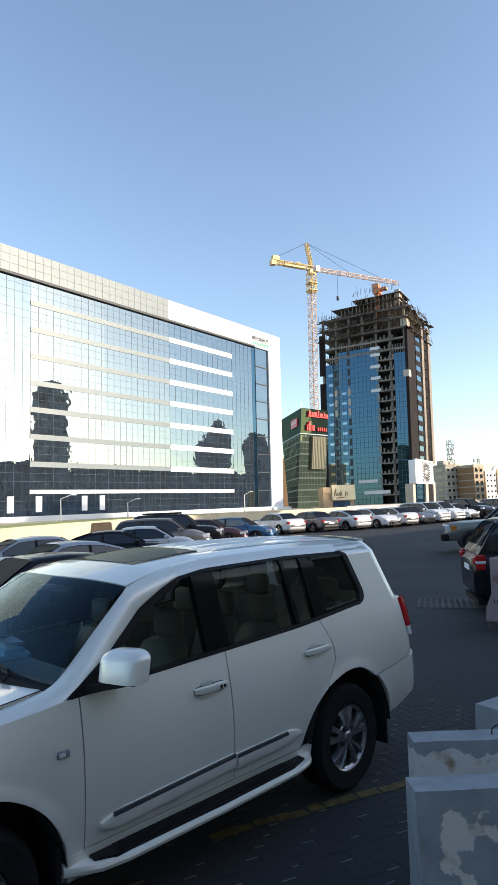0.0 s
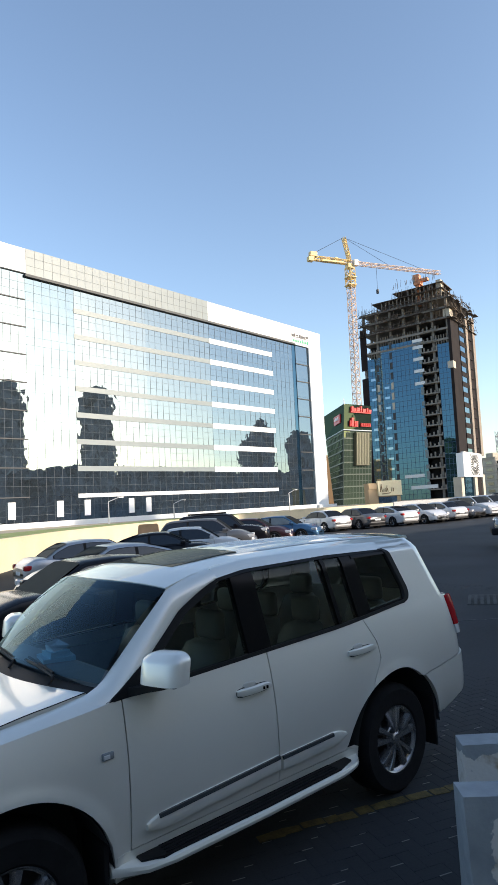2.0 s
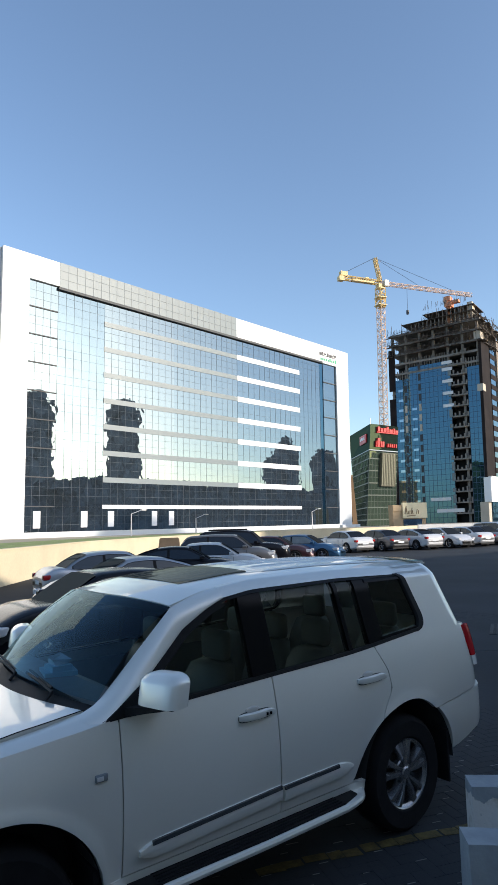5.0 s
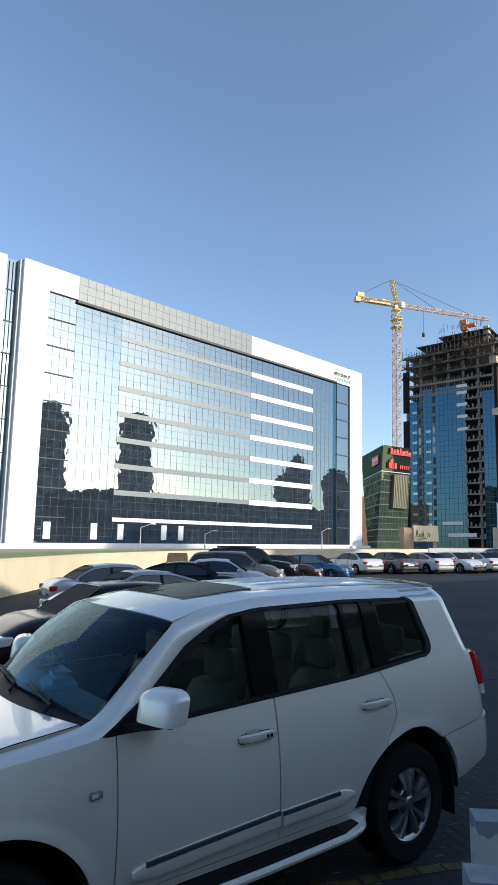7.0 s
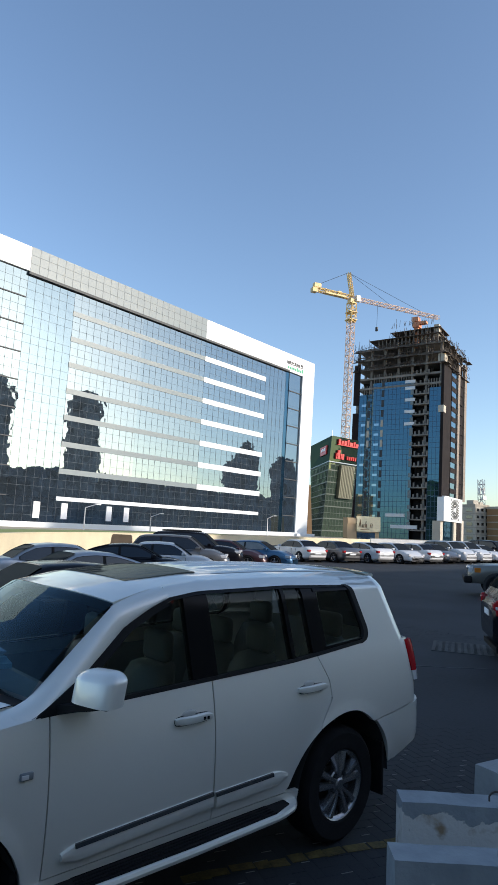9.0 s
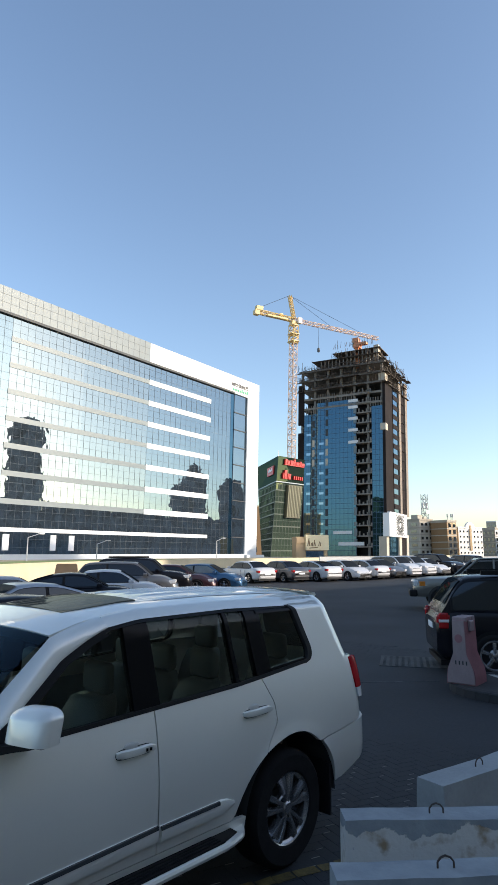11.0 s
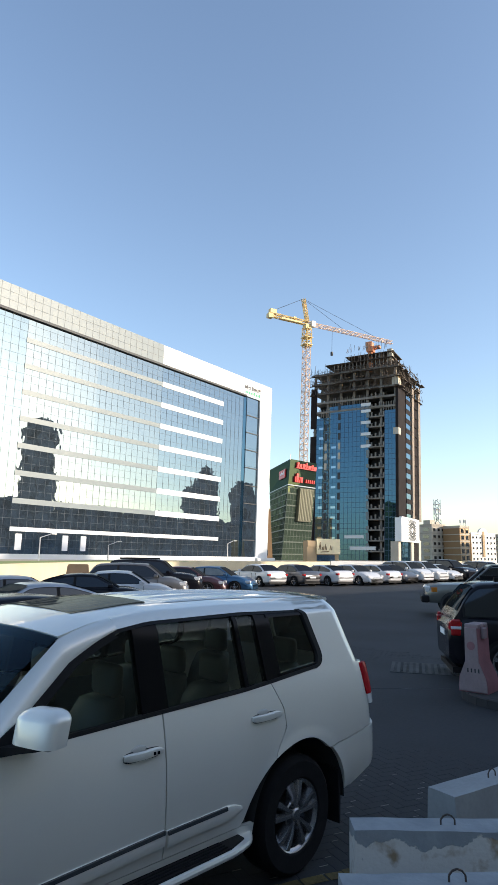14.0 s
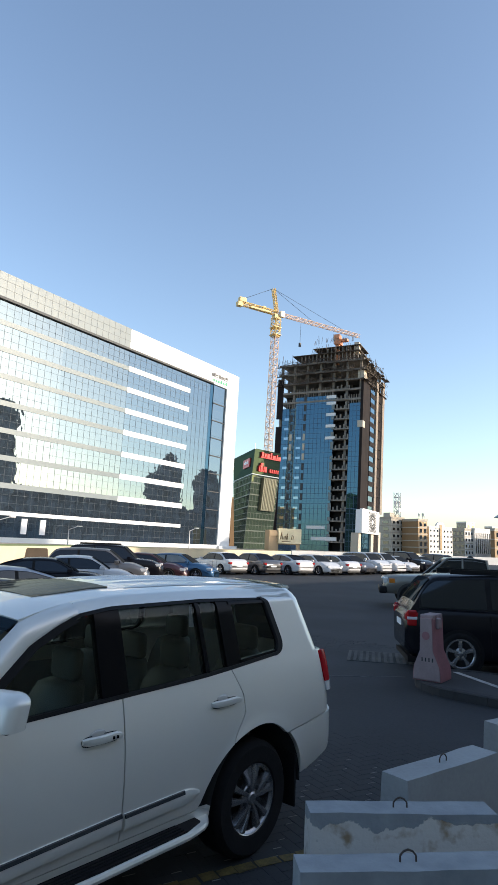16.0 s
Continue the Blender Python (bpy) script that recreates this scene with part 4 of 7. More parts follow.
def edge_x(z):
    """Rear edge of the quarter window's black frame, rounded at both corners."""
    lo, hi, R, r = 1.352, 1.776, 0.125, 0.05
    z = min(max(z, lo), hi)
    x = 0.432 - 0.105 * (z - lo) / (hi - lo)
    if z < lo + R:
        x -= R - math.sqrt(R * R - (lo + R - z) ** 2)
    if z > hi - r:
        x -= r - math.sqrt(max(0, r * r - (z - hi + r) ** 2))
    return x


for s in (1, -1):
    side_panel("front_wing", -3.68, -2.256, lambda x: max(arch(x, -2.85), 0.37 if x > -2.85 else 0.62), lambda x: I(x, -3.68, 1.0, -3.3, 1.10, -2.9, 1.165, -2.5, 1.205, -2.3, 1.226), W_low, s, nu=40)
    side_panel("bumper_corner", -3.68, lambda z: -2.85 - math.sqrt(0.515 ** 2 - (min(max(z, 0.42), 0.61) - 0.39) ** 2), 0.42, 0.612, W_low, s, nu=12, nv=6)
    side_panel("front_door", -2.249, -1.219, 0.495, lambda x: belt(x), W_low, s)
    side_panel("rear_door", -1.210, lambda z: door_end(z), lambda x: max(0.495, arch(x, 0.04)), lambda x: belt(x), W_low, s, nu=30)
    side_panel("rear_quarter", lambda z: door_end(z) + 0.008, 1.06, lambda x: max(arch(x, 0.04), I(x, 0.30, 0.0, 0.36, 0.79, 0.59, 0.812, 0.9, 0.855, 1.1, 0.86)) if x > 0.3 else arch(x, 0.04), lambda x: belt(x), W_low, s, nu=48, nv=16)
    side_panel("sill", -2.335, -0.475, 0.36, 0.489, W_low, s, nu=20, nv=4)
    side_panel("rear_bumper_side", lambda z: 0.04 + math.sqrt(0.515 ** 2 - (min(z, 0.785) - 0.39) ** 2), lambda z: 1.20 - I(z, 0.42, 0.30, 0.55, 0.15, 0.66, 0.05, 0.74, 0.0, 0.79, 0.008, 0.83, 0.04, 0.855, 0.085), lambda x: I(x, 0.36, 0.45, 0.55, 0.455, 0.75, 0.50, 0.95, 0.56, 1.2, 0.62), lambda x: I(x, 0.36, 0.785, 0.59, 0.806, 0.9, 0.848, 1.2, 0.852), W_bump, s, nu=20)
    # roof rail band above the windows
    side_panel("roof_side", -1.47, 0.66, lambda x: I(x, -1.47, 1.749, -1.22, 1.778, -0.4, 1.79, 0.31, 1.775, 0.7, 1.765), lambda x: I(x, -1.47, 1.808, -1.17, 1.836, -0.4, 1.845, 0.66, 1.83), lambda x, z: W_up(z), s, nu=30, nv=4, depth=0.05)
    # rear pillar
    side_panel("rear_pillar", lambda z: edge_x(z) - 0.012, lambda z: I(z, 1.33, 0.79, 1.84, 0.645), lambda x: belt(x) - 0.004, 1.835, lambda x, z: W_up(z), s, nu=10, nv=40, depth=0.05)
    bm = bmesh.new()

    def corner(u, v, s=s):
        z = 1.335 + (1.835 - 1.335) * v
        x = I(z, 1.33, 0.79, 1.84, 0.645)
        a = u * radians(78)
        return P(x + 0.16 * math.sin(a), W_up(z) - 0.16 * (1 - math.cos(a)), z, s)

    grid(bm, corner, 8, 12)
    smooth(part("pillar_corner", bm, M_paint, suv))
    # windscreen pillar
    gl = [(-2.42, 1.19), (-2.315, 1.228), (-2.18, 1.305), (-2.054, 1.393), (-1.92, 1.50), (-1.79, 1.606), (-1.62, 1.69), (-1.46, 1.752)]
    wl = [(-2.45, 0.825, 1.245), (-2.32, 0.812, 1.294), (-2.19, 0.797, 1.408), (-2.06, 0.780, 1.526), (-1.92, 0.762, 1.650), (-1.835, 0.748, 1.724), (-1.64, 0.70, 1.780), (-1.46, 0.66, 1.812)]
    bm = bmesh.new()
    n = len(gl)

    def pil(u, v, s=s):
        i = min(int(u * (n - 1)), n - 2)
        f = u * (n - 1) - i
        gx, gz = [gl[i][k] + (gl[i + 1][k] - gl[i][k]) * f for k in (0, 1)]
        wx, ww, wz = [wl[i][k] + (wl[i + 1][k] - wl[i][k]) * f for k in (0, 1, 2)]
        a, b = P(gx, W_up(gz), gz, s), P(wx, ww, wz, s)
        q = a.lerp(b, v)
        return q + Vector((-0.3, -s * 1.0, 0.6)).normalized() * 0.020 * math.sin(math.pi * v)

    grid(bm, pil, 24, 8)
    lip(bm, Vector((0.03, s * 0.02, -0.03)))
    smooth(part("windscreen_pillar", bm, M_paint, suv), 50)
    # wing top between the side and the bonnet
    bm = bmesh.new()

    def wing_top(u, v, s=s):
        x = -3.68 + (-2.30 + 3.68) * u
        zt = I(x, -3.68, 1.0, -3.3, 1.10, -2.9, 1.165, -2.5, 1.205, -2.3, 1.226)
        w0 = W_low(x, zt)
        w1 = min(w0, I(x, -3.68, 0.60, -3.4, 0.72, -3.0, 0.80, -2.6, 0.815, -2.3, 0.80))
        return P(x, w0 + (w1 - w0) * v, zt + I(x, -3.68, 0.018, -3.0, 0.024, -2.6, 0.036, -2.3, 0.05) * math.sin(v * math.pi / 2), s)

    grid(bm, wing_top, 24, 4)
    smooth(part("wing_top", bm, M_paint, suv))
    # lower step with ribbed tread
    bm = bmesh.new()
    rings = []
    for x, w, up in ((-2.36, 0.965, 0.012), (-2.32, 0.99, 0.008), (-2.2, 1.055, 0.0), (-2.05, 1.08, 0), (-1.4, 1.088, 0), (-0.75, 1.08, 0), (-0.66, 1.066, 0), (-0.58, 1.046, 0.001), (-0.53, 1.022, 0.004), (-0.495, 0.99, 0.008), (-0.478, 0.955, 0.012)):
        rings.append([P(x, w - 0.03, 0.385 + up * 0.15, s), P(x, w - 0.004, 0.395 + up * 0.2, s), P(x, w, 0.413 + up * 0.5, s), P(x, w - 0.008, 0.428 + up * 0.9, s), P(x, w - 0.025, 0.436 + up, s), P(x, 0.90, 0.442 + up, s), P(x, 0.90, 0.34, s)])
    loft(bm, rings)
    step = smooth(part("side_step", bm, M_paint, suv), 30)
    bm = bmesh.new()
    tr = [(-2.22, 0.955, 1.012), (-2.11, 0.945, 1.056), (-1.4, 0.945, 1.068), (-0.75, 0.945, 1.058), (-0.60, 0.955, 1.016)]
    loft(bm, [[P(x, a, 0.436, s), P(x, a, 0.450, s), P(x, b, 0.446, s), P(x, b, 0.432, s)] for x, a, b in tr])
    tread = part("tread", bm, M_black_trim, step, "black ribbed tread")
    for k in range(4):
        w = 0.962 + k * 0.026
        bm = boxes((-2.09 - ROOT.x, -0.77 - ROOT.x, YC - s * w - 0.004 - ROOT.y, YC - s * w + 0.004 - ROOT.y, 0.4465, 0.4525))
        part("rib", bm, M_rubber, tread)
    # mouldings with their dark strips
    for x0, x1, za, zb_ in ((-2.165, -1.226, 0.575, 0.612), (-1.203, -0.605, 0.602, 0.612)):
        rings = []
        for k in range(13):
            f = k / 12
            x, zc = x0 + (x1 - x0) * f, za + (zb_ - za) * f
            e = 1.0
            if x0 < -2 and f < 0.12:
                e = 0.35 + 0.65 * math.sin(f / 0.12 * math.pi / 2)
            if x0 > -2 and f > 0.8:
                e = 0.35 + 0.65 * math.sin((1 - f) / 0.2 * math.pi / 2)
            h = 0.048 * e
            b0 = W_low(x, zc)
            rings.append([P(x, b0 - 0.01, zc - h, s), P(x, b0 + 0.016, zc - h * 0.85, s), P(x, b0 + 0.026, zc, s), P(x, b0 + 0.018, zc + h * 0.8, s), P(x, b0 - 0.01, zc + h, s)])
        md = smooth(part("side_moulding", loft(bmesh.new(), rings), M_paint, suv), 40)
        bm = bmesh.new()
        xa, xb = (x0 + 0.07, x1) if x0 < -2 else (x0, x1 - 0.13)
        rings = []
        for k in range(9):
            f = k / 8
            x = xa + (xb - xa) * f
            g = (x - x0) / (x1 - x0)
            zc = za + (zb_ - za) * g + 0.033
            b0 = W_low(x, zc)
            rings.append([P(x, b0 + 0.012, zc - 0.011, s), P(x, b0 + 0.0255, zc - 0.010, s), P(x, b0 + 0.021, zc + 0.009, s), P(x, b0 + 0.010, zc + 0.011, s)])
        part("dark_strip", loft(bm, rings), M_dark_chrome, md, "dark inlaid strip")
    # handles
    for x0, x1, z in ((-1.51, -1.255, 1.082), (-0.482, -0.208, 1.112)):
        b0 = W_low((x0 + x1) / 2, z)
        bm = bmesh.new()
        rings = []
        for k in range(11):
            f = k / 10
            x = x0 + (x1 - x0) * f
            rise = 0.012 + 0.026 * math.sin(math.pi * min(1, f * 1.15)) ** 0.5 if f < 0.87 else 0.03
            h = 0.022 if 0.06 < f < 0.94 else 0.014
            rings.append([P(x, b0 + rise - 0.016, z - h, s), P(x, b0 + rise + 0.004, z - h * 0.8, s), P(x, b0 + rise + 0.008, z, s), P(x, b0 + rise + 0.004, z + h * 0.8, s), P(x, b0 + rise - 0.016, z + h, s)])
        hd = smooth(part("door_handle", loft(bm, rings), M_paint, suv), 50)
        bm = bmesh.new()
        bmesh.ops.create_uvsphere(bm, u_segments=16, v_segments=8, radius=1)
        bmesh.ops.transform(bm, matrix=Matrix.Translation(P((x0 + x1) / 2 - 0.02, b0 - 0.016, z + 0.004, s)) @ Matrix.Diagonal((0.09, 0.019, 0.048, 1)), verts=bm.verts)
        # shallow bulge; its darker white stands in for the recess shade
        smooth(part("handle_cup", bm, M_cup, hd))
        ring = []
        for k in range(29):
            a = k * math.tau / 28
            cx_, cz_ = math.cos(a), math.sin(a)
            xx = (x0 + x1) / 2 + 0.128 * math.copysign(abs(cx_) ** 0.45, cx_)
            zz = z - 0.004 + 0.026 * math.copysign(abs(cz_) ** 0.6, cz_)
            ring.append(P(xx, W_low(xx, zz) + 0.0008, zz, s))
        part("handle_gap", tube(bmesh.new(), ring, 0.0026, 5), M_black_trim, hd, "dark gap round the handle")
        if x0 < -1:
            bm = boxes((x1 - 0.074 - ROOT.x, x1 - 0.062 - ROOT.x, YC - s * (b0 + 0.04) - ROOT.y - 0.004, YC - s * (b0 + 0.04) - ROOT.y + 0.004, z - 0.008, z + 0.008),
                       (x1 - 0.045 - ROOT.x, x1 - 0.034 - ROOT.x, YC - s * (b0 + 0.04) - ROOT.y - 0.004, YC - s * (b0 + 0.04) - ROOT.y + 0.004, z - 0.008, z + 0.008))
            part("lock", bm, M_black_gloss, hd)
    # door mirror: a rounded shell, fuller at its outer end, on a black base
    bm = bmesh.new()
    bmesh.ops.create_cube(bm, size=1)
    bmesh.ops.bevel(bm, geom=[e for e in bm.edges if any(v.co.z > 0 for v in e.verts)], offset=0.33, segments=7, affect='EDGES', profile=0.5)
    for v in bm.verts:
        v.co.z *= 1.0 - 0.12 * s * v.co.y if v.co.z > 0 else 1.0
        v.co.x *= 1.0 - 0.25 * max(0.0, -v.co.z)
        v.co.x += 0.14 * v.co.z + (0.22 * max(0.0, v.co.z + 0.1) if v.co.x < 0 else 0.0)
    mm = Matrix.Translation(P(-2.095, 1.12, 1.385, s)) @ Matrix.Rotation(s * radians(16), 4, 'Z') @ Matrix.Diagonal((0.17, 0.275, 0.155, 1))
    bmesh.ops.transform(bm, matrix=mm, verts=bm.verts)
    mir = smooth(part("door_mirror", bm, M_paint, suv), 60)
    bm = bmesh.new()
    loft(bm, [[P(-2.22, 0.93, 1.225, s), P(-2.02, 0.93, 1.225, s), P(-2.02, 0.93, 1.275, s), P(-2.22, 0.93, 1.275, s)],
              [P(-2.17, 1.06, 1.262, s), P(-2.0, 1.06, 1.262, s), P(-2.0, 1.06, 1.292, s), P(-2.17, 1.06, 1.292, s)],
              [P(-2.14, 1.16, 1.285, s), P(-2.02, 1.16, 1.285, s), P(-2.02, 1.16, 1.31, s), P(-2.14, 1.16, 1.31, s)]])
    part("mirror_arm", bm, M_black_trim, mir)
    bm = soft_box(-0.34, 0.30, -0.40, 0.40, -0.57, -0.47, 0.04)
    bm.transform(mm)
    part("mirror_base", bm, M_black_trim, mir, "black lower shell")
    bm = bmesh.new()
    gxy = [(-2.325, 1.226), (-2.03, 1.236), (-2.03, 1.41)]
    loft(bm, [[P(x, W_up(z) + 0.008, z, s) for x, z in gxy], [P(x, W_up(z) - 0.02, z, s) for x, z in gxy]])
    part("mirror_gusset", bm, M_black_trim, suv)
    # side glass and its black pillars
    ftop = lambda x: I(x, -2.30, 1.232, -2.18, 1.302, -2.054, 1.388, -1.79, 1.60, -1.62, 1.684, -1.46, 1.742, -1.22, 1.772, -0.4, 1.784, 0.31, 1.77, 0.5, 1.76)
    glass_w = lambda x, z: W_up(z) - 0.016
    for nm, xa, xb in (("front_side_window", -2.28, -1.345), ("rear_side_window", -1.165, -0.482), ("vent_window", -0.455, -0.262)):
        side_panel(nm, xa, xb, lambda x: belt(x) + 0.008, ftop, glass_w, s, nu=14, nv=8, material=G_side, depth=0.004)
    side_panel("quarter_window", -0.118, lambda z: edge_x(z) - 0.05, lambda x: belt(x) + 0.03, lambda x: 1.748, glass_w, s, nu=12, nv=30, material=G_side, depth=0.004)
    black_w = lambda x, z: W_up(z) - 0.004
    for nm, xa, xb in (("door_pillar", -1.352, -1.160), ("divider", -0.487, -0.450), ("rear_door_pillar", -0.267, -0.112)):
        side_panel(nm, xa, xb, lambda x: belt(x) + 0.004, lambda x: ftop(x) + 0.004, black_w, s, nu=4, nv=8, material=M_black_gloss, depth=0.05)
    side_panel("quarter_frame_foot", -0.14, lambda z: edge_x(z) - 0.03, lambda x: belt(x) + 0.006, lambda x: belt(x) + 0.036, black_w, s, nu=10, nv=2, material=M_black_gloss, depth=0.03)
    side_panel("quarter_frame_head", -0.14, lambda z: edge_x(z) - 0.03, 1.738, 1.766, black_w, s, nu=10, nv=2, material=M_black_gloss, depth=0.03)
    # black belt seal and window-head seal
    side_panel("belt_seal", -2.30, 0.325, lambda x: belt(x) - 0.006, lambda x: belt(x) + 0.016, lambda x, z: W_up(z) + 0.004, s, nu=30, nv=2, material=M_black_trim, depth=0.03)
    side_panel("head_seal", -1.80, 0.30, lambda x: ftop(x) - 0.014, lambda x: ftop(x) + 0.006, black_w, s, nu=30, nv=2, material=M_black_trim, depth=0.03)
    bm = bmesh.new()
    rings = []
    for gx, gz in gl[:-1] + [(-1.50, 1.735)]:
        rings.append([P(gx - 0.006, W_up(gz) - 0.002, gz + 0.004, s), P(gx + 0.045, W_up(gz - 0.03) - 0.004, gz - 0.03, s), P(gx + 0.045, W_up(gz - 0.03) - 0.03, gz - 0.03, s), P(gx - 0.006, W_up(gz) - 0.03, gz + 0.004, s)])
    part("pillar_seal", loft(bm, rings), M_black_trim, suv)
    bm = bmesh.new()
    rings = []
    for k in range(31):
        z = 1.345 + (1.782 - 1.345) * (1 - math.cos(math.pi * k / 30)) / 2
        x = edge_x(z)
        o = W_up(z)
        rings.append([P(x - 0.062, o - 0.010, z, s), P(x - 0.050, o + 0.003, z, s), P(x + 0.004, o + 0.003, z, s), P(x + 0.004, o - 0.03, z, s), P(x - 0.062, o - 0.03, z, s)])
    part("quarter_seal", loft(bm, rings), M_black_trim, suv)
    # tail lamp: red upper, clear lower
    side = lambda x, z: I(x, 0.84, 0.955, 0.89, 0.985, 0.95, 0.985, 1.01, 0.955, 1.06, 0.905, 1.09, 0.85) - 0.30 * max(0.0, z - 0.80) ** 2 - 0.1 * max(0.0, z - 1.19) ** 2
    tl = side_panel("tail_lamp", lambda z: I(z, 1.0, 0.905, 1.1, 0.897, 1.25, 0.868, 1.33, 0.84), lambda z: I(z, 1.1, 1.09, 1.25, 1.07, 1.33, 0.985), 1.085, 1.325, side, s, nu=14, nv=8, material=M_red_lens, label="red tail lamp", depth=0.03)
    side_panel("lower_lens", lambda z: I(z, 1.0, 0.915, 1.1, 0.898), 1.09, 1.012, 1.082, side, s, nu=14, nv=4, material=M_clear_lens, parent=tl, label="clear lens", depth=0.03)
    # side indicator
    b0 = W_low(-2.37, 0.985)
    bm = soft_box(-2.40 - ROOT.x, -2.335 - ROOT.x, YC - s * (b0 + 0.008) - ROOT.y - 0.006, YC - s * (b0 + 0.008) - ROOT.y + 0.014, 0.968, 1.003, 0.006)
    ind = smooth(part("side_indicator", bm, M_dash, suv, "grey-rimmed side indicator"))
    bm = soft_box(-2.395 - ROOT.x, -2.36 - ROOT.x, YC - s * (b0 + 0.015) - ROOT.y - 0.004, YC - s * (b0 + 0.015) - ROOT.y + 0.004, 0.975, 0.996, 0.003)
    part("indicator_lens", bm, M_clear_lens, ind)
    # wheel-arch liners and mud flaps
    for xc in (-2.85, 0.04):
        bm = bmesh.new()
        vs = []
        for k in range(25):
            a = math.pi * k / 24
            vs.append([P(xc - math.cos(a) * 0.507, 0.965, 0.39 + math.sin(a) * 0.507, s), P(xc - math.cos(a) * 0.507, 0.55, 0.39 + math.sin(a) * 0.507, s)])
        loft(bm, vs, close=False, caps=False)
        part("arch_liner", bm, M_cabin, suv)
        bm = bmesh.new()
        pts = [P(xc - math.cos(math.pi * k / 24) * 0.507, 0.55, 0.39 + math.sin(math.pi * k / 24) * 0.507, s) for k in range(25)]
        bm.faces.new([bm.verts.new(p) for p in pts])
        part("arch_back", bm, M_cabin, suv)
    bm = bmesh.new()
    loft(bm, [[P(0.475, 0.66, 0.60, s), P(0.475, 0.965, 0.60, s), P(0.505, 0.965, 0.60, s), P(0.505, 0.66, 0.60, s)],
              [P(0.50, 0.66, 0.21, s), P(0.50, 0.95, 0.21, s), P(0.515, 0.95, 0.21, s), P(0.515, 0.66, 0.21, s)]])
    part("mud_flap", bm, M_rubber, suv)
    bm = bmesh.new()
    loft(bm, [[P(-2.40, 0.70, 0.56, s), P(-2.40, 0.962, 0.56, s), P(-2.37, 0.962, 0.56, s), P(-2.37, 0.70, 0.56, s)],
              [P(-2.385, 0.70, 0.24, s), P(-2.385, 0.94, 0.24, s), P(-2.37, 0.94, 0.24, s), P(-2.37, 0.70, 0.24, s)]])
    part("mud_flap", bm, M_rubber, suv)


def roof_z(x, w):
    ze = I(x, -1.95, 1.705, -1.83, 1.735, -1.6, 1.79, -1.17, 1.836, -0.4, 1.845, 0.66, 1.83, 0.85, 1.815)
    zc = I(x, -1.95, 1.765, -1.83, 1.80, -1.6, 1.845, -1.17, 1.885, -0.5, 1.90, 0.2, 1.892, 0.66, 1.868, 0.9, 1.845)
    return ze + (zc - ze) * (1 - abs(w / 0.688) ** 2.6)


def roof_front(w):
    return -1.93 + 0.10 * (w / 0.688) ** 2


bm = bmesh.new()


def roof(u, v):
    w = (v * 2 - 1) * 0.688
    x = roof_front(w) + (0.80 + 0.07 * (1 - (w / 0.688) ** 2) - roof_front(w)) * u
    wd = w * I(x, -1.9, 1.065, -1.83, 1.065, -1.6, 1.01, -1.4, 0.95, -1.2, 0.925, 0.6, 0.925, 0.9, 0.86)
    return P(x, wd, roof_z(x, w))


grid(bm, roof, 40, 28)
lip(bm, Vector((0, 0, -0.03)))
smooth(part("roof", bm, M_paint, suv), 50)
for wr in (-0.50, -0.30, -0.10, 0.10, 0.30, 0.50):
    rings = []
    for k in range(17):
        x = -0.93 + 1.65 * k / 16
        e = 0.0075 if 0 < k < 16 else -0.004
        rings.append([P(x, wr * 0.93 + d, roof_z(x, wr) + h) for d, h in ((-0.035, -0.003), (-0.016, e), (0.016, e), (0.035, -0.003))])
    smooth(part("roof_rib", loft(bmesh.new(), rings, close=False, caps=False), M_paint, suv), 60)
bm = bmesh.new()
grid(bm, lambda u, v: P(-1.62 + 0.56 * u + 0.02 * (2 * v - 1) ** 2, (2 * v - 1) * 0.46, roof_z(-1.62 + 0.56 * u, (2 * v - 1) * 0.46) + 0.006), 8, 8)
lip(bm, Vector((0, 0, -0.02)))
smooth(part("sunroof", bm, G_roof, suv, "tinted glass sunroof"), 40)
bm = bmesh.new()
rings = []
for k in range(15):
    w = -0.60 + 1.2 * k / 14
    c = 1 - (w / 0.6) ** 2
    rings.append([P(0.70, w, roof_z(0.70, w) + 0.012), P(0.82 + 0.05 * c, w, roof_z(0.8, w) + 0.016), P(0.835 + 0.05 * c, w, roof_z(0.8, w) + 0.0), P(0.80, w, roof_z(0.8, w) - 0.03)])
smooth(part("tail_spoiler", loft(bm, rings), M_paint, suv), 50)

# windscreen, bonnet and scuttle
bm = bmesh.new()


def shield(u, v):
    w = (2 * v - 1)
    b = Vector((-2.32 - 0.13 * (1 - w * w), w * 0.811, 1.298 + 0.02 * (1 - w * w)))
    t = Vector((roof_front(w * 0.688) - 0.006, w * 0.745, roof_z(roof_front(w * 0.688), w * 0.688) - 0.004))
    q = b.lerp(t, u)
    return P(q.x - 0.03 * math.sin(math.pi * u), q.y, q.z + 0.02 * math.sin(math.pi * u))


grid(bm, shield, 14, 18)
outward(bm)
ws = smooth(part("windscreen", bm, G_shield, suv, "blue-tinted windscreen"))
bm = bmesh.new()
grid(bm, lambda u, v: shield(0.90 + 0.10 * u, v) + Vector((0.004, 0, -0.004)), 2, 18)
part("screen_band", bm, M_black_trim, ws)


def bonnet(u, v):
    w = (2 * v - 1)
    x = -3.66 + 0.14 * w * w + (-2.55 + 0.16 * w * w + 3.66 - 0.14 * w * w) * u
    ww = w * I(x, -3.66, 0.56, -3.4, 0.71, -3.0, 0.792, -2.6, 0.808, -2.3, 0.795)
    return P(x, ww, I(x, -3.66, 1.03, -3.4, 1.108, -3.0, 1.187, -2.7, 1.236, -2.35, 1.272) + 0.022 * (1 - abs(w) ** 3))


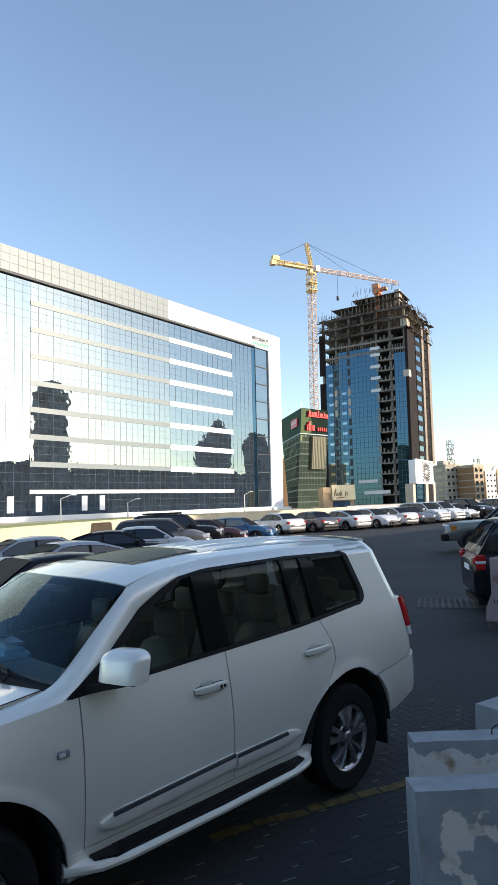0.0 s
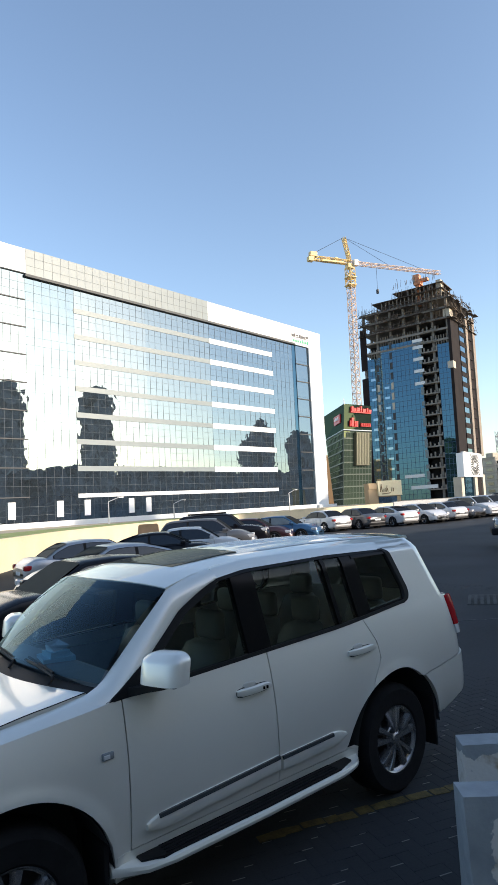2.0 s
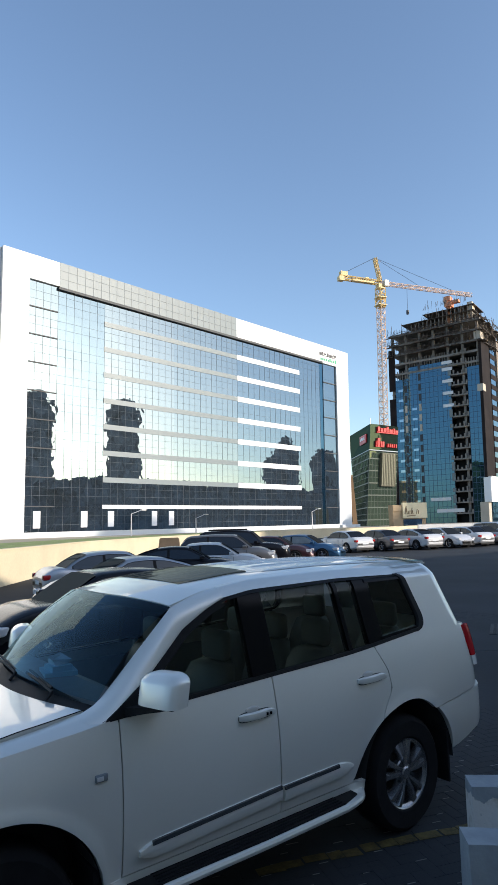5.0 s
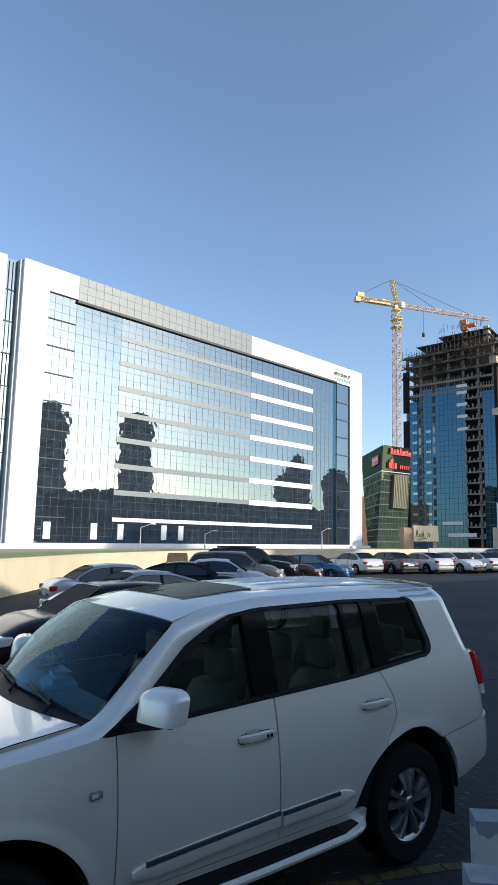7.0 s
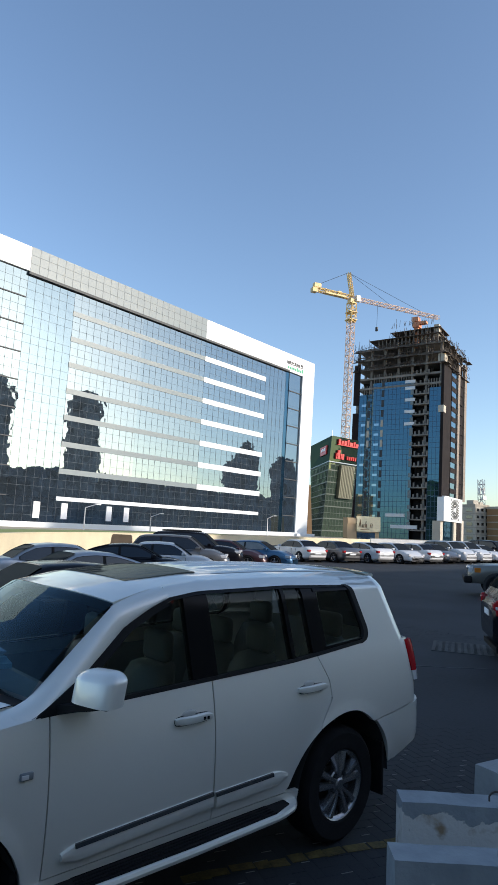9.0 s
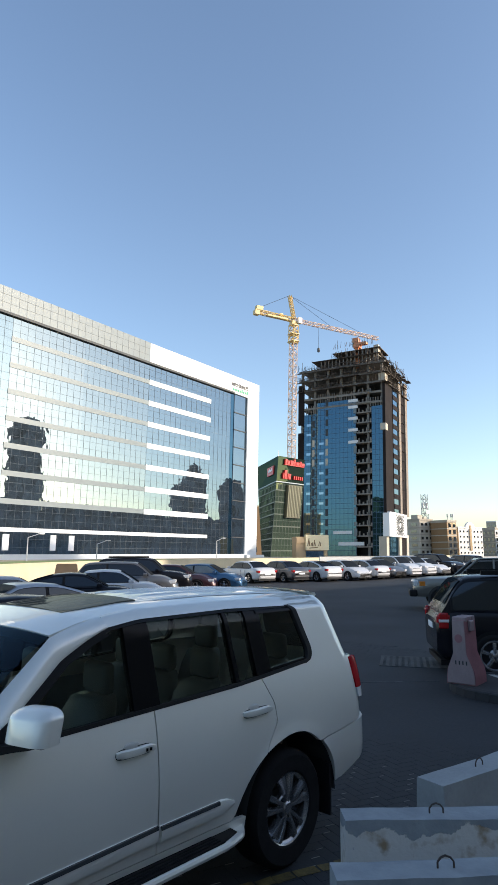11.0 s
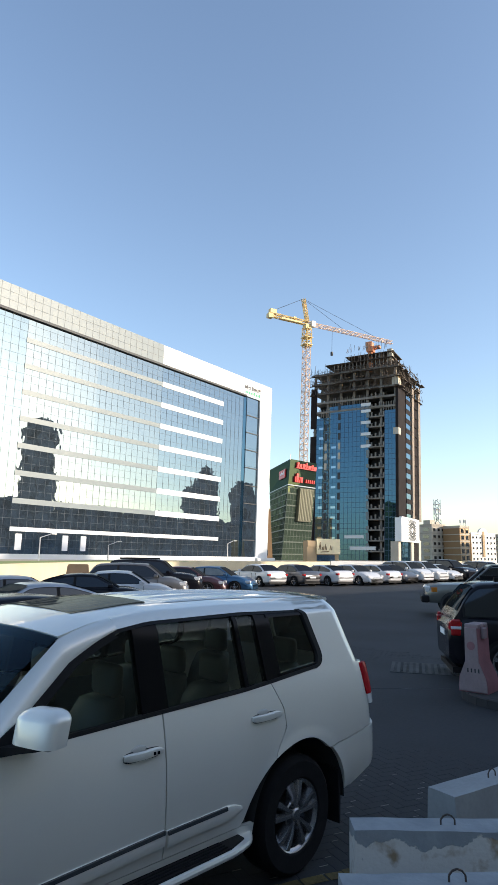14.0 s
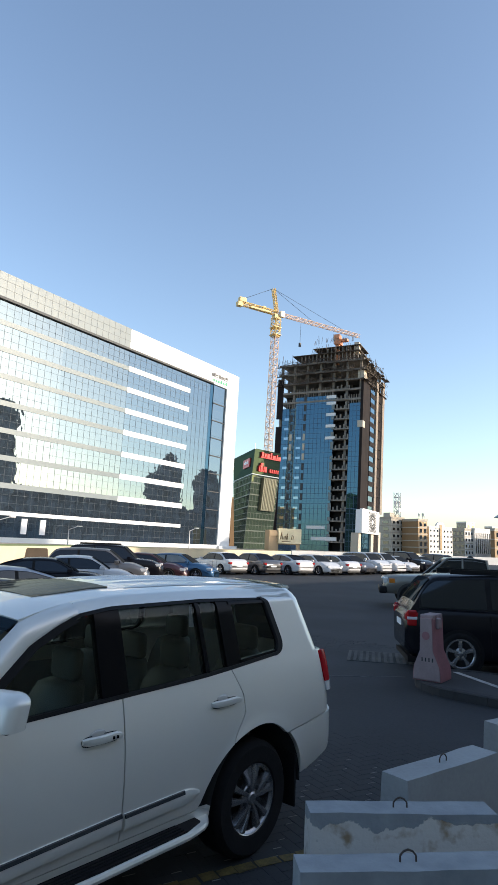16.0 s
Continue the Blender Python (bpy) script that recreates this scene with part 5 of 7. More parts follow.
bm = bmesh.new()
grid(bm, bonnet, 26, 26)
lip(bm, Vector((0, 0, -0.025)))
bon = smooth(part("bonnet", bm, M_paint, suv), 50)
for v in (0.0, 1.0):
    part("shut_line", tube(bmesh.new(), [Vector(bonnet(k / 20, v)) + Vector((0, 0, 0.001)) for k in range(21)], 0.003, 5), M_black_trim, bon)
part("rear_edge", tube(bmesh.new(), [Vector(bonnet(1, k / 20)) + Vector((0.003, 0, -0.002)) for k in range(21)], 0.004, 5), M_black_trim, bon)
bm = bmesh.new()
grid(bm, lambda u, v: Vector(bonnet(1, v)).lerp(shield(0.0, v), u) + Vector((0, 0, -0.022)), 3, 18)
smooth(part("scuttle", bm, M_black_trim, suv))
for wb, wt in ((0.52, 0.02), (-0.10, -0.60)):
    bm = bmesh.new()
    a, b = P(-2.45, wb, 1.318), P(-2.42, wt, 1.334)
    tube(bm, [P(-2.49, wb + 0.02, 1.285), a, a.lerp(b, 0.5) + Vector((-0.01, 0, 0.015)), b], 0.009, 6)
    rod(bm, a + Vector((0.02, 0.05, 0.01)), b + Vector((0.02, 0, 0.012)), 0.008, 5)
    part("wiper", bm, M_black_trim, suv)
# front end, tail closure, floor
bm = bmesh.new()
grid(bm, lambda u, v: P(-3.70 + 0.10 * abs(2 * v - 1) ** 3 - 0.04 * math.sin(math.pi * u), (2 * v - 1) * (0.80 - 0.1 * u), 0.42 + 0.62 * u), 8, 16)
front = smooth(part("front_bumper", bm, M_paint, suv), 50)
part("grille", boxes((-3.79 - ROOT.x, -3.70 - ROOT.x, -0.42, 0.42, 0.74, 0.97)), M_chrome, suv)
for s in (1, -1):
    part("headlamp", soft_box(-3.74 - ROOT.x, -3.52 - ROOT.x, -s * 0.66 - 0.15, -s * 0.66 + 0.15, 0.80, 0.99, 0.04), M_clear_lens, suv)
def gate(u, v):
    return P(1.055 - 0.26 * max(0, (u - 0.45) / 0.55), (2 * v - 1) * (0.74 - 0.10 * u), 0.84 + 0.98 * u)


bm = bmesh.new()
grid(bm, lambda u, v: gate(u * 0.50, v), 6, 10)
tg = smooth(part("tailgate", bm, M_paint, suv))
bm = bmesh.new()
grid(bm, lambda u, v: gate(0.50 + u * 0.46, v), 6, 10)
outward(bm)
part("rear_screen", bm, G_side, tg, "tinted rear screen")
bm = bmesh.new()
grid(bm, lambda u, v: P(1.20 - 0.02 * abs(2 * v - 1), (2 * v - 1) * 0.52, 0.48 + 0.37 * u), 4, 10)
part("rear_bumper", bm, M_paint, suv)
bm = boxes((-3.5 - ROOT.x, -2.36 - ROOT.x, -0.54, 0.54, 0.35, 0.95), (-2.34 - ROOT.x, -0.47 - ROOT.x, -0.90, 0.90, 0.34, 0.48), (0.56 - ROOT.x, 1.02 - ROOT.x, -0.75, 0.75, 0.42, 0.78), (-0.47 - ROOT.x, 0.56 - ROOT.x, -0.54, 0.54, 0.45, 0.92))
part("underbody", bm, M_cabin, suv)
for s in (1, -1):
    bm = boxes((-2.30 - ROOT.x, -0.52 - ROOT.x, -s * 0.90 - 0.01, -s * 0.90 + 0.01, 0.47, 1.16))
    part("door_lining", bm, M_dash, suv)
bm = bmesh.new()
loft(bm, [[P(x, 0.84, z) for x, z in ((-2.29, 1.20), (-2.32, 1.262), (-2.12, 1.272), (-1.96, 1.20), (-1.93, 0.9), (-2.25, 0.8))], [P(x, -0.84, z) for x, z in ((-2.29, 1.20), (-2.32, 1.262), (-2.12, 1.272), (-1.96, 1.20), (-1.93, 0.9), (-2.25, 0.8))]])
part("dashboard", bm, M_dash, suv)
bm = bmesh.new()
rr = []
for k in range(25):
    a = k * math.tau / 24
    rr.append(Vector((-1.80 - 0.06 * math.sin(a), YC - 0.42 + 0.185 * math.cos(a), 1.10 + 0.175 * math.sin(a))) - ROOT)
tube(bm, rr, 0.016, 6)
box(bm, -1.83 - ROOT.x, -1.80 - ROOT.x, -0.60, -0.24, 1.085, 1.115)
part("steering_wheel", bm, M_dash, suv)


def seat(x, w, wd, back_h=0.66, head=True):
    bm = bmesh.new()
    rings = []
    for z, dx, hw in ((0.62, 0.0, 0.9), (0.70, 0.02, 1.0), (1.0, 0.10, 1.0), (1.18, 0.15, 0.92), (0.62 + back_h, 0.185, 0.7), (0.64 + back_h, 0.20, 0.5)):
        h = wd / 2 * hw
        rings.append([P(x + dx - 0.07, w - h * 0.85, z), P(x + dx - 0.09, w, z), P(x + dx - 0.07, w + h * 0.85, z), P(x + dx, w + h, z), P(x + dx + 0.08, w + h * 0.8, z), P(x + dx + 0.08, w - h * 0.8, z), P(x + dx, w - h, z)])
    loft(bm, rings)
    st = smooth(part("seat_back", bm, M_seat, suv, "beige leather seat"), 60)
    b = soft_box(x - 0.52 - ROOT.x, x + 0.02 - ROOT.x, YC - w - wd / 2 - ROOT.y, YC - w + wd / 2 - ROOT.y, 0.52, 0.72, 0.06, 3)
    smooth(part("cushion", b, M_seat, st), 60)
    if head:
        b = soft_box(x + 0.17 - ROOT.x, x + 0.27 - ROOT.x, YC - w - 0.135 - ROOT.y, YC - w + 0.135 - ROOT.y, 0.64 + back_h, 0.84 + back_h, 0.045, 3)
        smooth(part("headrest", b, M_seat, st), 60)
    return st


seat(-1.50, 0.42, 0.52)
seat(-1.50, -0.42, 0.52)
for w in (0.48, 0.0, -0.48):
    seat(-0.62, w, 0.46, 0.64)
for w in (0.42, -0.42):
    seat(0.24, w, 0.48, 0.68)
TX = Matrix.Translation((0.0, 0.22, 0.10))
bm = bmesh.new()
loft(bm, [[P(-2.30, 0.22, 1.178), P(-2.10, 0.26, 1.17), P(-2.05, 0.02, 1.17), P(-2.25, -0.02, 1.178)], [P(-2.30, 0.22, 1.20), P(-2.10, 0.26, 1.20), P(-2.05, 0.02, 1.20), P(-2.25, -0.02, 1.20)]])
box(bm, -2.25 - ROOT.x, -2.12 - ROOT.x, -0.22, -0.07, 1.20, 1.235)
bm.transform(TX)
part("tissue_box", bm, M_blue_paper, suv, "pale blue tissue packet on the dashboard")
bm = bmesh.new()
loft(bm, [[P(-2.22, 0.20, 1.235), P(-2.13, 0.16, 1.235), P(-2.14, 0.08, 1.235), P(-2.23, 0.09, 1.235)], [P(-2.24, 0.17, 1.275), P(-2.12, 0.21, 1.265), P(-2.13, 0.03, 1.27), P(-2.22, 0.06, 1.26)], [P(-2.28, 0.20, 1.30), P(-2.16, 0.12, 1.285), P(-2.15, 0.09, 1.295), P(-2.24, 0.10, 1.28)]])
bm.transform(TX)
part("tissue", bm, M_paper, suv)
part("window_sticker", boxes((-1.05 - ROOT.x, -0.97 - ROOT.x, 0.755, 0.757, 1.60, 1.72)), M_sticker, suv, "pale green sticker")
part("interior_mirror", soft_box(-1.99 - ROOT.x, -1.95 - ROOT.x, -0.12, 0.12, 1.60, 1.68, 0.015), M_black_trim, suv)
part("cabin_floor", boxes((-2.2 - ROOT.x, 0.95 - ROOT.x, -0.84, 0.84, 0.46, 0.50)), M_cabin, suv)
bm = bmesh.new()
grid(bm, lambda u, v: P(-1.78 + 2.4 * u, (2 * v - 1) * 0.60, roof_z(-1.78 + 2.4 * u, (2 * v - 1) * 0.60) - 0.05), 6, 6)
# lining coloured dark, to put the cabin's dimness into it
part("headlining", bm, mat("shade_dark_lining", (0.09, 0.09, 0.085), 0.9), suv)


def lathe(bm, prof, n=40, axis_m=None):
    """Spin (radius, depth) pairs about the wheel's axle."""
    rings = []
    for k in range(n):
        a = k * math.tau / n
        rings.append([(axis_m or Matrix()) @ Vector((r * math.cos(a), d, r * math.sin(a))) for r, d in prof])
    vs = [[bm.verts.new(p) for p in r] for r in rings]
    for k in range(n):
        a, b = vs[k], vs[(k + 1) % n]
        for j in range(len(prof) - 1):
            bm.faces.new((a[j], b[j], b[j + 1], a[j + 1]))
    return bm


def wheel(parent, centre, r, width, rim_r, s, spokes=5, double=True, rim_mat=None, detail=True):
    """A wheel whose face looks towards -y for s=1."""
    m = Matrix.Translation(centre) @ Matrix.Rotation(0 if s > 0 else math.pi, 4, 'Z')
    h = width / 2
    n = 40 if detail else 20
    prof = [(rim_r, -h * 0.8), (rim_r + 0.02, -h * 0.96), (r * 0.90, -h), (r * 0.975, -h * 0.82), (r, -h * 0.6), (r, h * 0.6), (r * 0.975, h * 0.82), (r * 0.9, h), (rim_r, h * 0.8)]
    ty = smooth(part("tyre", lathe(bmesh.new(), prof, n, m), M_rubber, parent), 40)
    prof = [(rim_r * 1.0, -h * 0.86), (rim_r * 1.035, -h * 0.90), (rim_r * 1.0, -h * 0.80), (rim_r * 0.93, -h * 0.72), (rim_r * 0.90, 0.0), (rim_r * 0.9, h * 0.8)]
    rm = smooth(part("rim", lathe(bmesh.new(), prof, n, m), rim_mat or M_alloy, ty), 40)
    part("brake_disc", lathe(bmesh.new(), [(0.0, -0.01), (rim_r * 0.88, -0.01), (rim_r * 0.88, 0.02)], n, m), M_cabin, ty)
    for k in range(spokes):
        bm = bmesh.new()
        a = k * math.tau / spokes + math.pi / 2
        for d in ((-0.225, 0.225) if double else (0,)):
            q = m @ Matrix.Rotation(-a - d, 4, 'Y')
            w0, w1 = (0.022, 0.038) if double else (0.04, 0.06)
            w0, w1 = w0 * rim_r / 0.25, w1 * rim_r / 0.25
            ya, yb = -h * 0.74, -h * 0.86
            loft(bm, [[q @ Vector((x, y + (0.02 if abs(z) == w else 0), z)) for y, z in ((y0, -w), (y0 - 0.012, -w * 0.5), (y0 - 0.012, w * 0.5), (y0, w), (y0 + 0.05, w * 0.8), (y0 + 0.05, -w * 0.8))]
                      for x, w, y0 in ((rim_r * 0.18, w0, ya), (rim_r * 0.55, (w0 + w1) / 2 * 0.85, ya - 0.012), (rim_r * 0.97, w1, yb + 0.012))])
        smooth(part("spoke", bm, rim_mat or M_alloy, rm), 35)
    bm = lathe(bmesh.new(), [(0.0, -h * 0.90), (rim_r * 0.15, -h * 0.90), (rim_r * 0.19, -h * 0.84), (rim_r * 0.23, -h * 0.79), (rim_r * 0.40, -h * 0.76), (rim_r * 0.44, -h * 0.70), (rim_r * 0.44, -h * 0.4)], 24, m)
    smooth(part("hub_cap", bm, rim_mat or M_alloy, rm), 35)
    if detail:
        for k in range(5):
            a = k * math.tau / 5 + math.pi / 2 + math.pi / 5
            c = m @ Vector((rim_r * 0.33 * math.cos(a), -h * 0.80, rim_r * 0.34 * math.sin(a)))
            dd = m.to_3x3() @ Vector((0, -0.02, 0))
            part("wheel_nut", rod(bmesh.new(), c - dd, c + dd, 0.014, 6), M_dark_chrome, rm)
    return ty


for x in (-2.85, 0.02):
    for s in (1, -1):
        wheel(suv, P(x, 0.985 - 0.175, 0.39, s), 0.39, 0.275, 0.228, s)

# ---- other vehicles ----
G_car = mirror_glass("dark_car_glass", (0.16, 0.19, 0.22), share=0.22, dark=(0.012, 0.013, 0.015), rough=0.03)
G_car_front = mirror_glass("car_windscreen", (0.22, 0.28, 0.32), share=0.07, dark=(0.02, 0.023, 0.026), rough=0.02)
G_car_light = mat("pale_car_screen", (0.16, 0.19, 0.20), 0.06, vary=0.3, scale=2, spec=0.5)


def paint(name, c, metal=0.0, rough=0.28, coat=0.35, spec=0.5):
    return mat(name, c, rough, metal, coat=coat, spec=spec, vary=0.02, scale=2)


M_tail = mat("tail_lens", (0.36, 0.012, 0.014), 0.15)
PAINTS = {"white": paint("car_white", (0.60, 0.60, 0.60)), "silver": paint("car_silver", (0.42, 0.43, 0.45), 0.6, 0.32), "grey": paint("car_grey", (0.13, 0.13, 0.135), 0.5, 0.3),
          "black": paint("car_black", (0.007, 0.007, 0.010), rough=0.2, coat=0.1, spec=0.2), "blue": paint("car_blue", (0.03, 0.10, 0.20), 0.4), "maroon": paint("car_maroon", (0.05, 0.02, 0.025), 0.3),
          "sand": paint("car_sand", (0.19, 0.185, 0.17), 0.5, 0.32)}
STYLES = {  # length, width, height, belt, bonnet nose, bonnet rear, boot, then along the car from the tail: screen base, roof rear, roof front, screen base front
    "sedan": dict(L=4.65, W=1.80, H=1.46, belt=0.93, nose=0.66, bon=0.96, boot=1.02, tail=0.90, xs=(-1.75, -0.95, 0.35, 1.15), wb=2.7, wr=0.325),
    "fastback": dict(L=4.75, W=1.84, H=1.44, belt=0.95, nose=0.68, bon=0.97, boot=1.06, tail=0.95, xs=(-2.0, -0.75, 0.30, 1.15), wb=2.8, wr=0.33),
    "suv": dict(L=4.60, W=1.86, H=1.72, belt=1.08, nose=0.85, bon=1.12, boot=1.12, tail=1.10, xs=(-2.18, -1.75, 0.45, 1.20), wb=2.7, wr=0.36),
    "big_suv": dict(L=4.95, W=1.95, H=1.86, belt=1.16, nose=0.95, bon=1.20, boot=1.2, tail=1.18, xs=(-2.38, -2.0, 0.45, 1.15), wb=2.87, wr=0.385),
    "tall_suv": dict(L=4.80, W=1.86, H=1.80, belt=1.12, nose=0.95, bon=1.16, boot=1.16, tail=1.12, xs=(-2.30, -1.88, 0.45, 1.15), wb=2.88, wr=0.37),
}


def make_car(name, style, colour, label, az, x, y, group="parked cars", pale=False, rack=False):
    """A parked car; az is the bearing that its nose points to."""
    d = STYLES[style]
    L, W, H, wb, wr = d["L"], d["W"], d["H"], d["wb"], d["wr"]
    x0, x1, x2, x3 = d["xs"]
    body_m = PAINTS[colour]
    a = radians(90 - az)
    car = thing(name, label, "car", Matrix.Translation((x, y, lot_z(x, y))) @ Matrix.Rotation(a, 4, 'Z'), group=group)
    h = L / 2
    # lower body: smooth stations along the car
    sx = [-h, -h + 0.04, -h + 0.14, -h + 0.35, x0, x0 + 0.5, -0.3, 0.5, x3, x3 + 0.35, h - 0.55, h - 0.25, h - 0.08, h]
    zt = [d["tail"] - 0.22, d["tail"] - 0.06, d["tail"], d["boot"], d["boot"], d["belt"] + 0.03, d["belt"] + 0.01, d["belt"], d["bon"], d["bon"] - 0.02, (d["bon"] + d["nose"]) / 2 + 0.05, d["nose"] + 0.04, d["nose"] - 0.06, d["nose"] - 0.20]
    wt = [0.74, 0.86, 0.93, 0.97, 1, 1, 1, 1, 1, 0.99, 0.96, 0.90, 0.80, 0.66]
    zb = [0.42, 0.32, 0.26, 0.22, 0.2, 0.2, 0.2, 0.2, 0.2, 0.2, 0.2, 0.2, 0.22, 0.30]
    fine = np.linspace(-h, h, 161)
    ker = np.array([1, 2, 3, 4, 3, 2, 1]) / 16.0

    def soften(ys):
        v = np.interp(fine, sx, ys)
        return np.convolve(np.pad(v, 3, mode="edge"), ker, mode="valid")

    zs, ws, bs = soften(zt), soften(wt), soften(zb)
    rings = []
    for q in list(range(0, 12, 2)) + list(range(12, 149, 5)) + list(range(150, 161, 2)):
        X, Z, w, B = fine[q], zs[q], W / 2 * ws[q], bs[q]
        prof = [(w * 0.84, B), (w * 0.955, B + 0.07), (w * 0.985, B + 0.16), (w * 0.975, B + 0.22), (w * 0.995, (B + Z) * 0.5), (w, Z - 0.27), (w * 0.985, Z - 0.20), (w * 0.975, Z - 0.12), (w * 0.94, Z - 0.045), (w * 0.86, Z - 0.006), (w * 0.45, Z + 0.012)]
        rings.append([(X, -p, r_) for p, r_ in prof] + [(X, p, r_) for p, r_ in prof[::-1]])
    smooth(part("body", loft(bmesh.new(), rings), body_m, car), 32)
    # cabin shell with its roof and pillars in one piece, panes set on it
    gw, zb_ = W / 2, d["belt"] - 0.03
    st = [(x0 - 0.02, 0.0), (x0 + (x1 - x0) * 0.5, 0.58), (x1, 0.92), ((x1 + x2) / 2, 1.0), (x2, 0.95), (x2 + (x3 - x2) * 0.5, 0.53), (x3 + 0.02, 0.0)]
    gx_ = np.linspace(x0 - 0.02, x3 + 0.02, 121)
    gv = np.interp(gx_, [p for p, _ in st], [f for _, f in st])
    for _ in range(3):
        gv[3:-3] = np.convolve(gv, ker, mode="valid")

    def rise(X):
        return float(np.interp(X, gx_, gv))

    def top_z(X):
        return zb_ + (H - 0.02 - zb_) * rise(X)

    def half_top(X):
        return gw * (0.90 - 0.20 * rise(X))

    shell = []
    for q in range(0, 121, 4):
        X = float(gx_[q])
        z, wtop = top_z(X), half_top(X)
        e = min(0.05, (z - zb_) * 0.4)
        shell.append([(X, -gw * 0.90, zb_ - 0.03), (X, -wtop - 0.006, z - e), (X, -wtop * 0.93, z - e * 0.25), (X, -wtop * 0.5, z + 0.022), (X, wtop * 0.5, z + 0.022), (X, wtop * 0.93, z - e * 0.25), (X, wtop + 0.006, z - e), (X, gw * 0.90, zb_ - 0.03)])
    smooth(part("cabin_shell", loft(bmesh.new(), shell), body_m, car), 50)
    g_mat = G_car_light if pale else G_car

    def flank(X, z, sd, out=0.010):
        z1 = max(top_z(X) - min(0.05, (top_z(X) - zb_) * 0.4), zb_ + 0.01)
        f = (z - zb_ + 0.03) / (z1 - zb_ + 0.03)
        return Vector((X, sd * (gw * 0.90 + (half_top(X) + 0.006 - gw * 0.90) * f + out), z))

    mid_x = (x1 + x2) / 2 - 0.16
    zlo = d["belt"] + 0.035
    open_x = [X for X in gx_ if top_z(X) - 0.085 > zlo + 0.03]
    for sd in (-1, 1):
        lo_x, hi_x = float(open_x[0]) + 0.10, float(open_x[-1]) - 0.03
        for nm, xa, xb, mt, o in (("window_surround", lo_x - 0.04, hi_x + 0.04, M_black_trim, 0.006), ("rear_side_window", lo_x, mid_x - 0.045, g_mat, 0.012), ("front_side_window", mid_x + 0.045, hi_x, g_mat, 0.012)):
            bm = bmesh.new()
            ex = 0.016 if nm == "window_surround" else 0.0
            grid(bm, lambda u, v: flank(xa + (xb - xa) * u, zlo - ex + (max(top_z(xa + (xb - xa) * u) - 0.085 + ex, zlo + 0.012) - zlo + ex) * v, sd, o), 14, 4)
            bmesh.ops.recalc_face_normals(bm, faces=bm.faces[:])
            smooth(part(nm, bm, mt, car), 40)
    for nm, xa, xb in (("rear_screen", x0 + 0.06, x1 - 0.04), ("windscreen", x2 + 0.05, x3 - 0.02)):
        bm = bmesh.new()

        def pane(u, v):
            X = xa + (xb - xa) * u
            t_ = (2 * v - 1) * 0.90
            wt_ = half_top(X)
            return Vector((X, t_ * wt_, top_z(X) + 0.034 - 0.026 * abs(t_) ** 3))

        grid(bm, pane, 8, 8)
        bmesh.ops.recalc_face_normals(bm, faces=bm.faces[:])
        smooth(part(nm, bm, g_mat if nm == "rear_screen" else G_car_front, car), 40)

    for sd in (-1, 1):
        part("door_mirror", soft_box(x3 - 0.42, x3 - 0.24, sd * (W / 2 + 0.07) - 0.09, sd * (W / 2 + 0.07) + 0.09, d["belt"] + 0.02, d["belt"] + 0.15, 0.03), body_m, car)
        for xw in (-wb / 2, wb / 2):
            part("wheel_well", rod(bmesh.new(), (xw, sd * (W / 2 - 0.25), wr), (xw, sd * (W / 2 + 0.002), wr), wr + 0.055, 24), M_rubber, car)
            wheel(car, Vector((xw, sd * (W / 2 - 0.068), wr)), wr, 0.20, wr * 0.68, -sd, 5, False, detail=False)
        part("headlamp", soft_box(h - 0.42, h - 0.10, sd * W * 0.38 - 0.13, sd * W * 0.38 + 0.13, d["nose"] - 0.10, d["nose"] + 0.05, 0.03), M_clear_lens, car)
        part("tail_lamp", soft_box(-h + 0.0, -h + 0.24, sd * W * 0.41 - 0.10, sd * W * 0.41 + 0.10, d["tail"] - 0.21, d["tail"] - 0.06, 0.03), M_tail, car)
        yb = sd * (W / 2 - 0.008)
        for xd in (x3 - 0.25, (x1 + x2) / 2 - 0.17, x1 + 0.02):
            part("door_gap", boxes((xd - 0.006, xd + 0.006, yb - 0.012, yb + 0.012, 0.34, d["belt"] - 0.06)), M_black_trim, car)
        part("door_handle", soft_box((x1 + x2) / 2 + 0.0, (x1 + x2) / 2 + 0.2, yb - 0.02, yb + 0.03, d["belt"] - 0.16, d["belt"] - 0.12, 0.012), body_m, car)
        if rack:
            part("roof_rail", boxes((x1 + 0.35, x2 - 0.25, sd * gw * 0.66 - 0.025, sd * gw * 0.66 + 0.025, H - 0.03, H + 0.055)), M_black_trim, car)
    part("grille", soft_box(h - 0.16, h - 0.02, -W * 0.24, W * 0.24, d["nose"] - 0.30, d["nose"] - 0.10, 0.02), M_black_trim, car)
    part("rear_plate", boxes((-h - 0.005, -h + 0.05, -0.26, 0.26, d["tail"] - 0.36, d["tail"] - 0.25)), M_paper, car)
    part("front_plate", boxes((h - 0.10, h - 0.012, -0.26, 0.26, 0.38, 0.49)), M_paper, car)
    part("lower_valance", boxes((-h + 0.05, h - 0.15, -W * 0.40, W * 0.40, 0.16, 0.26)), M_black_trim, car)
    return car


def car_at(az_pos, dist, *args, **kw):
    """Place a car at a bearing and distance from where the camera stands."""
    name, style, colour, label, heading = args
    q = at_az(az_pos, dist)
    return make_car(name, style, colour, label, heading, q[0], q[1], **kw)


